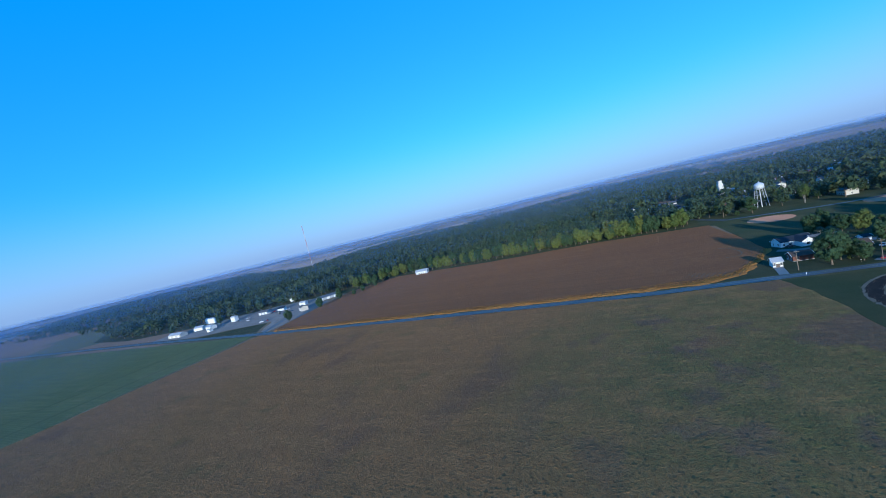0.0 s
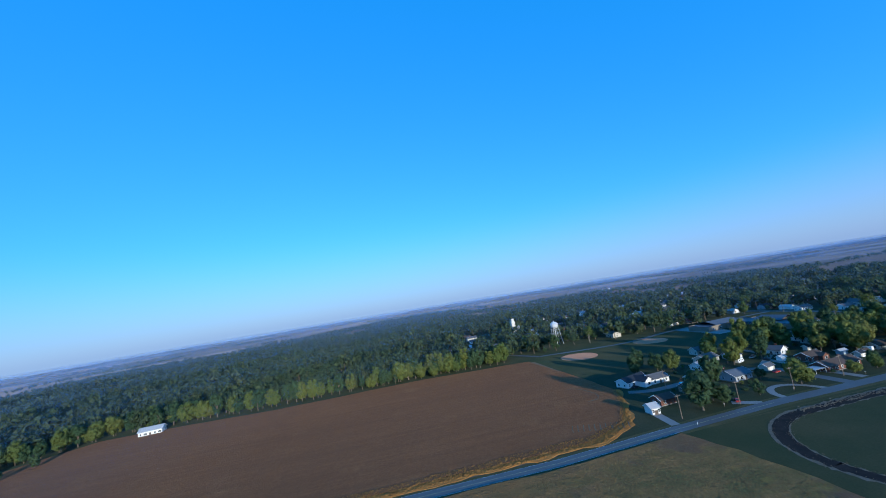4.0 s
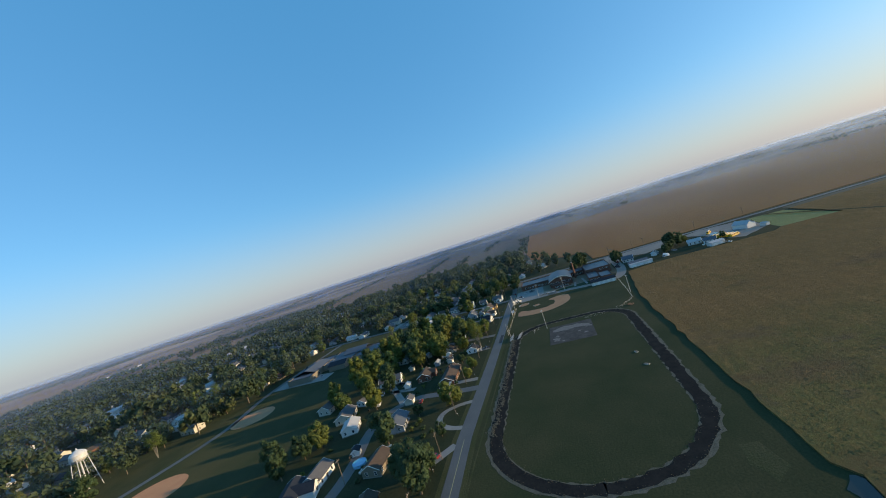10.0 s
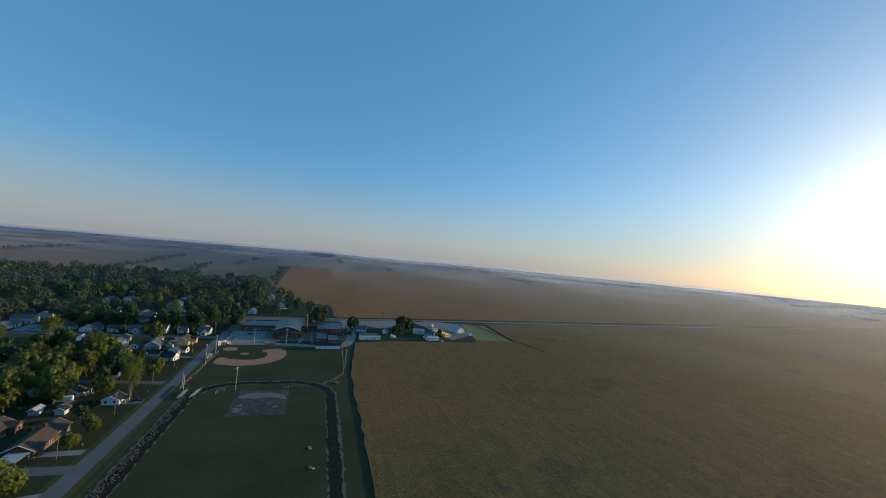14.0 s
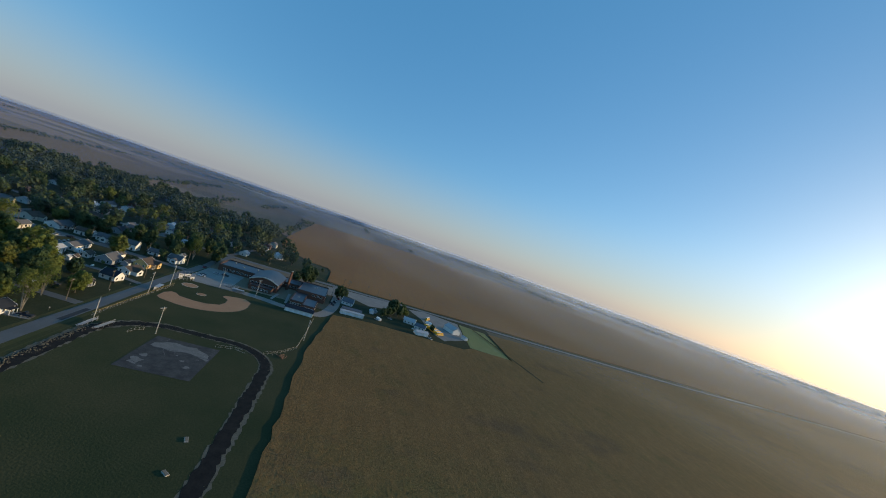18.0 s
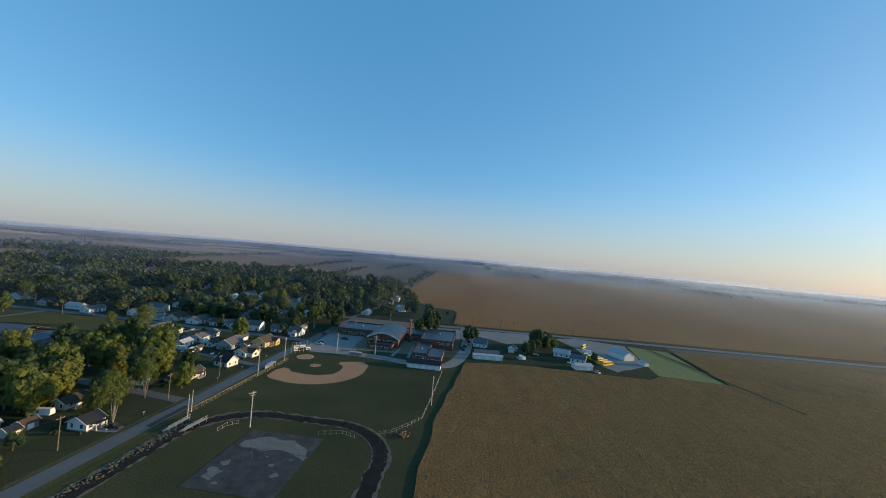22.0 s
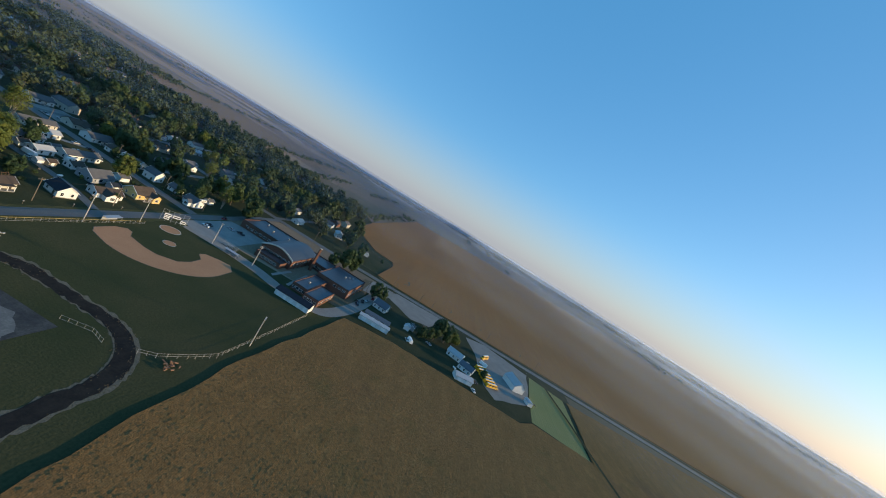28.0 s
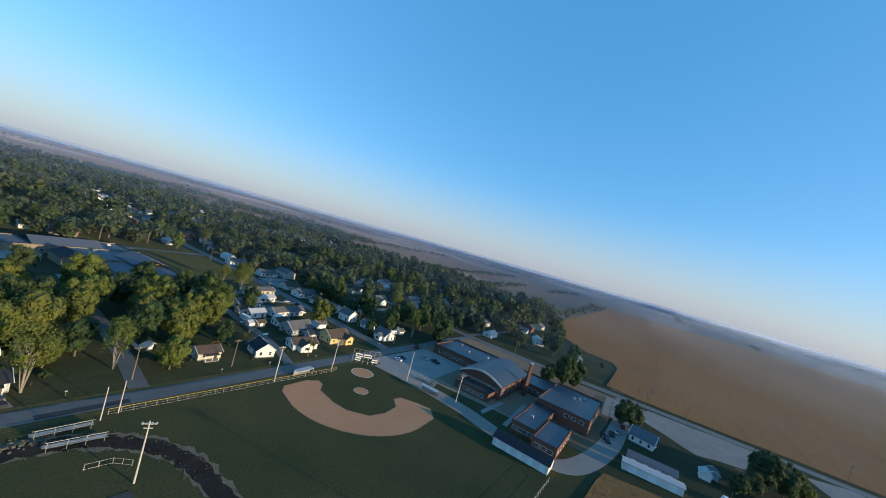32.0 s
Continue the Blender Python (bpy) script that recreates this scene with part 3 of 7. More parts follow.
slab("street_parking", [(18, 118), (44, 122), (42, 146), (18, 144)], 0.06, M_CONC, 0, "pale parking apron beside the street", "parking lot")
slab("school_parking", [(-112, 150), (-96, 150), (-86, 196), (-40, 204), (-40, 210), (-112, 206)], 0.06, M_CONC, 0, "pale parking lot of the low school", "parking lot")

# ---- running track ----
outer = rounded(-271.5, -102.0, -88.0, -11.5, (38, 25, 27, 37))
inner = rounded(-267.0, -106.4, -83.2, -16.6, (34, 21, 22.6, 32.5))
rim_o = rounded(-272.6, -100.9, -89.1, -10.4, (39, 26, 28, 38))
rim_i = rounded(-266.6, -106.8, -82.8, -17.0, (33.7, 20.7, 22.3, 32.2))


def ring(name, a, b, za, zb, mat, label, category, jitter=0.0, seed=0):
    rnd = random.Random(seed)
    bm = bmesh.new()
    aa, bb = [], []
    n = len(a)
    dense_a, dense_b = [], []
    for k in range(n):
        for j in range(m_ := 3 if math.dist(a[k], a[(k + 1) % n]) < 12 else int(math.dist(a[k], a[(k + 1) % n]) / 1.6)):
            f = j / m_
            dense_a.append([a[k][i] + (a[(k + 1) % n][i] - a[k][i]) * f for i in (0, 1)])
            dense_b.append([b[k][i] + (b[(k + 1) % n][i] - b[k][i]) * f for i in (0, 1)])
    for p, q in zip(dense_a, dense_b):
        ja, jb = rnd.uniform(-jitter, jitter), rnd.uniform(-jitter, jitter)
        aa.append(bm.verts.new((p[0] + ja, p[1] + ja, za)))
        bb.append(bm.verts.new((q[0] + jb, q[1] + jb, zb)))
    m = len(aa)
    for k in range(m):
        bm.faces.new((aa[k], aa[(k + 1) % m], bb[(k + 1) % m], bb[k]))
    bm.normal_update()
    if sum(f.normal.z for f in bm.faces) < 0:
        bmesh.ops.reverse_faces(bm, faces=bm.faces[:])
    return tagged(mesh_ob(name, bm, mat), label, category, kind="structure")


ring("track_bank", rim_o, rim_i, 0.06, 0.06, M_EDGE, "bare tan edge of the running track", "track", 0.6, 1)
ring("running_track", outer, inner, 0.08, 0.08, M_CINDER, "wet black cinder running track with ragged edges", "track", 0.55, 2)

# ---- old court, infield ----
slab("court", [(-150.2, -63), (-116.6, -63), (-116.6, -36.3), (-150.2, -36.3)], 0.09, M_COURT, 0, "cracked old dark asphalt court", "court")
slab("worn_patch", wobble([(-131, -62.2), (-125, -61), (-120, -54), (-120, -47), (-121, -42), (-124, -38.5), (-127, -38.2), (-129, -46), (-127, -52), (-128, -57)], 1.0, 2.0, 12), 0.1, M_WORN, 0, "pale worn patch on the court", "court")
slab("worn_patch", wobble([(-146, -42), (-141, -43), (-140, -39), (-145, -38.5)], 0.7, 2.0, 13), 0.1, M_WORN, 0, "pale worn patch on the court", "court")
for x in (-139, -128.5):
    strip("court_crack", wobble([(x, -62.5), (x + 0.6, -50), (x - 0.3, -37)], 0.15, 3.0, x)[:-4], 0.25, 0.104, M_PATCH, "long tar-filled crack", "court")
rnd = random.Random(8)
for k in range(9):
    x0, y0 = rnd.uniform(-149, -118), rnd.uniform(-62, -38)
    a = rnd.choice((0.1, 1.5, 0.8, 2.4)) + rnd.uniform(-0.3, 0.3)
    pts = [(x0, y0)]
    for j in range(7):
        nx, ny = pts[-1][0] + 1.5 * math.cos(a), pts[-1][1] + 1.5 * math.sin(a)
        if not (-149.7 < nx < -117 and -62.5 < ny < -37):
            break
        pts.append((nx, ny))
        a += rnd.uniform(-0.4, 0.4)
    if len(pts) > 2:
        strip("court_crack", pts, 0.16, 0.105, M_PATCH if k % 2 else M_WORN, "thin branching crack in the court", "court")
for k in range(7):
    x0, y0, s0 = rnd.uniform(-147, -131), rnd.uniform(-60, -39), rnd.uniform(0.5, 1.8)
    slab("worn_patch", [(x0 + s0 * rnd.uniform(0.5, 1.3) * math.cos(q * 0.785), y0 + s0 * rnd.uniform(0.5, 1.3) * math.sin(q * 0.785)) for q in range(8)], 0.098, M_WORN, 0, "small pale worn patch on the court", "court")
HOME = (-28, -14)
clay = [(-64.5, -11), (-67.5, -14)]
for k in range(13):
    a = radians(172 + k * (272 - 172) / 12)
    clay.append((-43 + 27.5 * math.cos(a) * (1.0 if k else 1), -27.5 + 27.5 * math.sin(a)))
clay += [(-31, -54), (-25.6, -49), (-27, -43), (-30, -37), (-33.5, -36.5), (-37.5, -41), (-45, -42), (-51.5, -40.5), (-56, -34), (-56.5, -28), (-55, -19), (-51, -15.5), (-50.5, -12.5), (-55, -10.5)]
slab("infield_clay", clay, 0.07, M_CLAY, 0, "reddish clay infield skin of the ball field", "ball field")


def disc(name, at, r, top, mat, label, n=24):
    return slab(name, [(at[0] + r * math.cos(k * math.tau / n), at[1] + r * math.sin(k * math.tau / n)) for k in range(n)], top, mat, 0, label, "ball field")


strip("infield_edge", clay + [clay[0]], 0.28, 0.074, M_EDGE, "pale sandy rim of the clay infield", "ball field")
for at, r in ((HOME, 4.7), ((-41, -26), 2.75)):
    strip("infield_edge", [(at[0] + r * math.cos(k * math.tau / 28), at[1] + r * math.sin(k * math.tau / 28)) for k in range(29)], 0.3, 0.078, M_STONE, "pale sandy rim round the clay patch", "ball field")
disc("home_plate_circle", HOME, 4.6, 0.075, M_CLAY, "round clay patch at home plate")
disc("pitching_mound", (-41, -26), 2.7, 0.12, M_CLAY, "low clay pitching mound")
for at, r in (((-238, 170), 16), ((-161, 178), 15)):
    disc("far_infield", at, r, 0.07, M_CLAY, "far clay infield in the park", 28)
slab("park_lawn", wobble([(-272, 98), (-226, 88), (-150, 94), (-118, 112), (-110, 204), (-180, 200), (-262, 200), (-276, 190)], 0.8, 12, 15), 0.04, M_LAWN, 0, "open park lawn round the small ball fields", "grass")
slab("street_lawn", wobble([(-44, 108), (6, 106), (8, 204), (-32, 204), (-34, 160)], 0.6, 10, 16), 0.04, M_LAWN, 0, "open lawn beside the town street", "grass")
slab("drainage_pond", wobble([(-282, -98), (-277, -97), (-273, -100), (-275, -105), (-281, -104)], 0.5, 2, 17), 0.1, M_WATER, 0, "small grey drainage pool at the field corner", "pond")

# see-through sheet material imitating distance haze, along with low mist over far fields
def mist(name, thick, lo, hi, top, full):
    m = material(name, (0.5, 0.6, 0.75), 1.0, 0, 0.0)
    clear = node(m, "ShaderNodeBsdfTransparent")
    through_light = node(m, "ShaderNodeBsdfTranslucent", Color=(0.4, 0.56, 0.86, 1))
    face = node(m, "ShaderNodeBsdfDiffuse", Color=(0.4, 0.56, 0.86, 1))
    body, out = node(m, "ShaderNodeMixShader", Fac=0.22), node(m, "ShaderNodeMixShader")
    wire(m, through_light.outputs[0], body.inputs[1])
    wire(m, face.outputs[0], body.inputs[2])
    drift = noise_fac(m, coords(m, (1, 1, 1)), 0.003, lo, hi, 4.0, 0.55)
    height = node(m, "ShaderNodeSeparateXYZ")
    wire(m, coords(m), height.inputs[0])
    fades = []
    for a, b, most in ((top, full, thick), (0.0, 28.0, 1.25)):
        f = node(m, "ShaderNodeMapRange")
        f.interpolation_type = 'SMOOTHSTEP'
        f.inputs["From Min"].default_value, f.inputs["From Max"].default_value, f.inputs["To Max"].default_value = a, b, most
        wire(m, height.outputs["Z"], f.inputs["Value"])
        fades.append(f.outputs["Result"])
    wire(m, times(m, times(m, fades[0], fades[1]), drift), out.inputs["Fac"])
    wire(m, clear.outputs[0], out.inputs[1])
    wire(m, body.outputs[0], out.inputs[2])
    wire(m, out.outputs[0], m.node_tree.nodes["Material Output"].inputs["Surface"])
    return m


# distance haze built as seven upright ring curtains, mostly denser farther out
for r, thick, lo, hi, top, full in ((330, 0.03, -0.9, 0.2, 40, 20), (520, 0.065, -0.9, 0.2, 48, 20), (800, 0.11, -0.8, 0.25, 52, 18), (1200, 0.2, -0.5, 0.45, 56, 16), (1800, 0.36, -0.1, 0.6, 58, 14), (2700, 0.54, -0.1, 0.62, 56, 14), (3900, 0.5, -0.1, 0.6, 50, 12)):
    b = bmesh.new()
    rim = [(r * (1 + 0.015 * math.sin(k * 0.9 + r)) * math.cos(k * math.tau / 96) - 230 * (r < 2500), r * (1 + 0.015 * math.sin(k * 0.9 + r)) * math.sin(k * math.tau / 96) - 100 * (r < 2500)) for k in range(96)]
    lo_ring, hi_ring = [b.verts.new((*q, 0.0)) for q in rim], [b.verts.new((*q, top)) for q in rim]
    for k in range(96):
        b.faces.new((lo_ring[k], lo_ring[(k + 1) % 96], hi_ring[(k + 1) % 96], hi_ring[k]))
    tagged(mesh_ob("mist_bank", b, mist("haze_mist_%d" % r, thick, lo, hi, top, full)), "see-through curtain imitating distance haze and low mist", "mist", kind="stuff")

# dark gaps in the wide field near the highway
for x, y, w, n in ((150, -118, 1.4, 22), (168, -150, 1.0, 7), (178, -156, 1.0, 6), (150, -170, 0.9, 16), (156, -205, 0.9, 12), (150, -250, 0.9, 18)):
    strip("crop_row", wobble([(x, y), (x + n * 0.5, y - n * 0.2), (x + n, y - n * 0.1)], 0.5, 3.0, n)[:-4], w, 0.53, M_BANK, "dark thin gap in the ripe crop", "track")
# bent rows in the corner of the brown field
for k in range(11):
    x0, y0 = -323 + 2.3 * k, 14.5 - 0.85 * k
    strip("crop_row", [(x0, y0), (x0 + 1.2, y0 + 3.2), (x0 + 3.4, y0 + 7.5)], 0.5, 0.53, M_BANK, "bent dark row in the ripe crop", "track")
strip("crop_row", smooth([(-294, 80), (-289, 76), (-286, 66), (-286, 57), (-290, 51), (-296, 50)]), 0.8, 0.53, M_BANK, "curved dark wheel mark in the crop", "track")
# wheel tracks and lodged lines pressed into the crop
for line, w in (([(-223, -375), (-248, -376), (-268, -380)], 1.6), ([(-277, -150), (-279, -230), (-267, -381), (-268, -640)], 1.4)):
    strip("crop_track", wobble(line, 0.5, 6.0, int(w * 10))[:-6], w, 0.556, M_BANK, "flattened wheel track through the crop", "track")
# ---- trees ----
CUBE = [Vector((x, y, z)) for x in (-1, 1) for y in (-1, 1) for z in (-1, 1)]
TIPS = [Vector(q) for q in ((-2, 0, 0), (2, 0, 0), (0, -2, 0), (0, 2, 0), (0, 0, -2), (0, 0, 2))]


def lump_faces():
    """The twelve four-sided faces of a lump: each edge of a cube joined to the tips beside it."""
    out = []
    for i, a in enumerate(CUBE):
        for j, b in enumerate(CUBE):
            if i < j and (a - b).length < 2.1:
                near = [k for k, q in enumerate(TIPS) if (a - q).length < 1.8 and (b - q).length < 1.8]
                out.append((i, 8 + near[0], j, 8 + near[1]))
    return out


LUMP = lump_faces()


def leaf_cloud(rnd, clumps, per, leaf, rx, rz, base, lobes=6, core=0.82, fat=1.0):
    """Vertices and quads of a crown: leafy lumps filling a lobed, uneven envelope, with loose leaves all over them."""
    lob = []
    for k in range(lobes):
        a = k * math.tau / lobes + rnd.uniform(-0.5, 0.5)
        lob.append((Vector((math.cos(a), math.sin(a), rnd.uniform(-0.45, 0.7))).normalized(), rnd.uniform(0.75, 1.12)))
    lob.append((Vector((rnd.uniform(-0.2, 0.2), rnd.uniform(-0.2, 0.2), 1)).normalized(), rnd.uniform(0.9, 1.1)))
    verts, faces = [], []
    for number in range(clumps):
        d = Vector((rnd.gauss(0, 1), rnd.gauss(0, 1), rnd.gauss(0.1, 0.9))).normalized()
        reach = 0.66 + 0.3 * max(lo[1] * max(0.0, d.dot(lo[0])) ** 3 for lo in lob)
        c = d * reach * rnd.uniform(0.35, 0.95) ** 0.5
        full = min(1.25, max(0.25, math.hypot(d.x, d.y)) ** -0.3)
        c = Vector((c.x * rx * full, c.y * rx * full, base + (0.46 + c.z * 0.5) * rz))
        size = rnd.uniform(0.2, 0.34) * rx * fat
        if core > 0:
            turn = Euler((rnd.uniform(0, 3), rnd.uniform(0, 3), rnd.uniform(0, 3))).to_matrix()
            k = len(verts)
            for q in CUBE + TIPS:
                verts.append(c + turn @ q.normalized() * size * core * rnd.uniform(0.7, 1.15))
            for f in LUMP:
                faces += [(k + f[0], k + f[1], k + f[2]), (k + f[0], k + f[2], k + f[3])]
        for _ in range(per):
            o = Vector((rnd.gauss(0, 1), rnd.gauss(0, 1), rnd.gauss(0.25, 0.9))).normalized()
            p = c + o * size * rnd.uniform(0.75, 1.25)
            n = (o + d * 0.6 + Vector((rnd.gauss(0, 0.45), rnd.gauss(0, 0.45), rnd.gauss(0.2, 0.4)))).normalized()
            t = Matrix.Rotation(rnd.uniform(0, math.tau), 3, n) @ n.orthogonal().normalized()
            b = n.cross(t)
            s = leaf * rnd.uniform(0.6, 1.25)
            k = len(verts)
            verts += [p + t * s * 0.6, p - t * s * 0.45 + b * s * 0.42, p - t * s * 0.45 - b * s * 0.42]
            faces.append((k, k + 1, k + 2))
    return verts, faces


def tree_model(name, seed, height, radius, leaf_mat, bark, label, clumps=66, per=32, leaf=0.7, bare=0.03, stems=1):
    rnd = random.Random(seed)
    t = thing(name, Matrix.Identity(4), label, "tree", "town trees")
    bm = bmesh.new()
    tr = height * (0.021 if stems == 1 else 0.014)
    top = Vector((rnd.uniform(-0.5, 0.5), rnd.uniform(-0.5, 0.5), height * 0.55))
    tube(bm, (0, 0, -0.1), (0, 0, 0.6), tr * 1.5, tr, 9)
    tube(bm, (0, 0, 0.55), top, tr, tr * 0.5, 9)
    for k in range(stems - 1):
        a = k * math.tau / max(1, stems - 1) + 0.4
        e = Vector((math.cos(a) * radius * 0.55, math.sin(a) * radius * 0.55, height * rnd.uniform(0.7, 0.88)))
        tube(bm, (math.cos(a) * 0.2, math.sin(a) * 0.2, 0.4), e * 0.5 + Vector((0, 0, height * 0.08)), tr * 0.48, tr * 0.34, 7)
        tube(bm, e * 0.5 + Vector((0, 0, height * 0.08)), e, tr * 0.34, tr * 0.1, 7)
    for k in range(7):
        a = k * 2.4 + rnd.uniform(-0.4, 0.4)
        s = top * rnd.uniform(0.45, 0.98)
        e = Vector((math.cos(a) * radius * rnd.uniform(0.45, 0.75), math.sin(a) * radius * rnd.uniform(0.45, 0.75), height * rnd.uniform(0.55, 0.85)))
        mid = (s + e) / 2 + Vector((0, 0, height * 0.05))
        tube(bm, s, mid, tr * 0.42, tr * 0.28, 6)
        tube(bm, mid, e, tr * 0.28, tr * 0.08, 6)
    part("trunk", bm, bark, t)
    v, f = leaf_cloud(rnd, clumps, per, leaf, radius, height * (1 - bare), height * bare, rnd.randint(5, 7), 0.0 if stems > 1 else 0.82)
    me = bpy.data.meshes.new("crown")
    me.from_pydata([tuple(p) for p in v], [], f)
    me.materials.append(leaf_mat)
    c = new("crown", me)
    c.parent = t
    return t


TREES = [tree_model("tree", 11, 16, 5.4, M_LEAF, M_BARK, "broad dark green shade tree with an uneven crown"),
         tree_model("tree", 12, 19, 5.8, M_LEAF, M_BARK, "tall dark green shade tree", 74),
         tree_model("tree", 13, 12, 4.3, M_LEAF, M_BARK, "medium green garden tree", 52),
         tree_model("tree", 14, 11, 4.8, M_LEAF_TURN, M_BARK, "round tree turning yellow-green", 54),
         tree_model("tree", 15, 15, 5.2, M_LEAF_TURN, M_BARK, "tall tree with yellowing leaves", 64),
         tree_model("tree", 16, 17, 5.2, M_LEAF_TURN, M_PALEBARK, "thin-crowned tree with pale forked limbs", 58, 40, 0.55, 0.22, 6),
         tree_model("tree", 17, 10, 2.4, M_LEAF, M_BARK, "narrow upright green tree", 36, 36, 0.42, 0.04),
         tree_model("tree", 18, 6, 2.7, M_LEAF, M_BARK, "small green garden tree", 30, 36, 0.4, 0.05)]
BASE_H = [16, 19, 12, 11, 15, 17, 10, 6]
for k, t in enumerate(TREES):
    t.matrix_basis = pose(-330 - 12 * k, 205 + 4 * (k % 3), 0, 0, 0, 40 * k)

TAKEN = []


def plant(kind, x, y, height=None, turn=None):
    s = (height / BASE_H[kind]) if height else RND.uniform(0.85, 1.15)
    TAKEN.append((x, y, 4.0))
    t = copy_thing(TREES[kind], pose(x, y, 0, 0, 0, RND.uniform(0, 360) if turn is None else turn))
    t.scale = (s, s, s * RND.uniform(1.0, 1.18))
    return t


RND = random.Random(5)
NAMED_TREES = [(5, -124, 11, 17), (3, -91, 13, 11), (5, -104, 18, 15), (4, -139, 72, 17), (4, -136, 52, 17), (3, -119, 42, 18), (0, -128, 60, 19), (4, -88, 46, 14), (3, -99, 68, 17), (4, -98, 86, 18), (4, -70, 50, 15), (0, -62, 60, 16), (2, -66, 30, 10),
               (0, 52, -2, 18), (1, 64, 2, 18), (1, 77, -75, 19), (0, 84, -80, 17), (2, 70, -68, 12), (2, 57, -110, 13), (2, 60, -115, 11), (1, 50, -163, 18), (0, 57, -171, 16), (2, 42, -158, 11), (2, 36, -153, 9), (0, 63, -164, 15), (3, 66, -178, 10), (2, 36, -203, 7),
               (0, -262, 8, 19), (0, -256, 15, 16), (2, -250, 9, 11), (3, -249, 16, 9), (7, -229, 10, 6), (7, -208, 28, 6), (2, -229, 80, 13), (3, -221, 76, 12), (0, -243, 82, 14), (2, -232, 95, 13), (3, -183, 86, 12), (4, -168, 101, 13), (4, -176, 96, 11),
               (4, -150, 92, 20), (3, -145, 82, 19), (0, -140, 90, 17), (3, -128, 39, 17), (3, -159, 10, 7), (3, -173, 10, 7), (7, -146, 20, 6), (2, 28, 36, 9), (0, 44, 56, 16), (0, 36, 84, 15), (1, 46, 100, 18), (0, 44, 126, 16), (3, 40, 108, 12),
               (0, -32, 70, 14), (4, -54, 72, 15), (1, -60, 84, 17), (4, -72, 78, 15), (2, -46, 92, 12), (5, -16, 128, 11), (7, -34, 14, 4), (7, 176, -84, 5), (0, 148, -66, 16), (1, 154, -50, 17), (0, 170, -40, 16), (0, 116, 20, 16), (1, 122, 4, 17), (0, 17, 25, 9), (0, 33, 24, 15), (1, 36, 44, 17), (0, 33, 57, 14), (2, 16, 58, 8), (1, 35, 74, 17), (0, 34, 90, 15), (2, 17, 74, 7), (0, -46, 82, 13), (4, -50, 64, 14), (0, -110, 30, 13), (4, -106, 52, 17), (3, -80, 34, 15), (4, -84, 60, 15), (3, -118, 24, 9), (1, -74, 92, 17), (3, -90, 98, 16), (4, -120, 74, 16), (1, -128, 88, 18), (0, 78, 14, 16), (1, 66, 22, 18), (0, 90, 28, 16)]
for kind, x, y, h in NAMED_TREES:
    plant(kind, x, y, h)
# ---- houses ----
def _mesh(name, bm, mats):
    me = bpy.data.meshes.new(name)
    bm.to_mesh(me)
    bm.free()
    for m in (mats if isinstance(mats, (list, tuple)) else [mats]):
        me.materials.append(m)
    return me


def frame_bm(w, h, t=0.09, deep=0.08):
    return boxes((-w / 2 - t, w / 2 + t, -deep, 0.0, -t, 0), (-w / 2 - t, w / 2 + t, -deep, 0.0, h, h + t), (-w / 2 - t, -w / 2, -deep, 0.0, 0, h), (w / 2, w / 2 + t, -deep, 0.0, 0, h), (-w / 2, w / 2, -deep * 0.7, -0.01, h / 2 - 0.03, h / 2 + 0.03))


ME_FRAME = _mesh("window_frame", frame_bm(1.0, 1.35), M_WHITE)
ME_PANE = _mesh("pane", boxes((-0.5, 0.5, -0.04, -0.005, 0, 1.35)), M_GLASS)
ME_WIDE_FRAME = _mesh("window_frame", frame_bm(2.0, 1.3), M_WHITE)
ME_WIDE_PANE = _mesh("pane", boxes((-1.0, 1.0, -0.04, -0.005, 0, 1.3)), M_GLASS)
ME_DOOR = _mesh("door", boxes((-0.48, 0.48, -0.06, 0.0, 0, 2.05), (-0.58, -0.48, -0.09, 0.0, 0, 2.15), (0.48, 0.58, -0.09, 0.0, 0, 2.15), (-0.48, 0.48, -0.09, 0.0, 2.05, 2.15)), M_DOOR)
ME_KNOB = _mesh("door_handle", boxes((0.34, 0.4, -0.11, -0.05, 0.98, 1.06)), M_STEEL)


def window(parent, m, wide=False):
    w = share("window", ME_WIDE_FRAME if wide else ME_FRAME, parent, m)
    share("pane", ME_WIDE_PANE if wide else ME_PANE, w, Matrix.Identity(4))
    return w


def gable_walls(w, d, h, rise):
    bm = bmesh.new()
    lo = [bm.verts.new((x, y, -0.1)) for x, y in ((-w / 2, -d / 2), (w / 2, -d / 2), (w / 2, d / 2), (-w / 2, d / 2))]
    hi = [bm.verts.new((v.co.x, v.co.y, h)) for v in lo]
    ra, rb = bm.verts.new((-w / 2, 0, h + rise)), bm.verts.new((w / 2, 0, h + rise))
    bm.faces.new((lo[0], lo[1], hi[1], hi[0]))
    bm.faces.new((lo[1], lo[2], hi[2], rb, hi[1]))
    bm.faces.new((lo[2], lo[3], hi[3], hi[2]))
    bm.faces.new((lo[3], lo[0], hi[0], ra, hi[3]))
    bm.faces.new((hi[0], hi[1], rb, ra))
    bm.faces.new((hi[2], hi[3], ra, rb))
    return bm


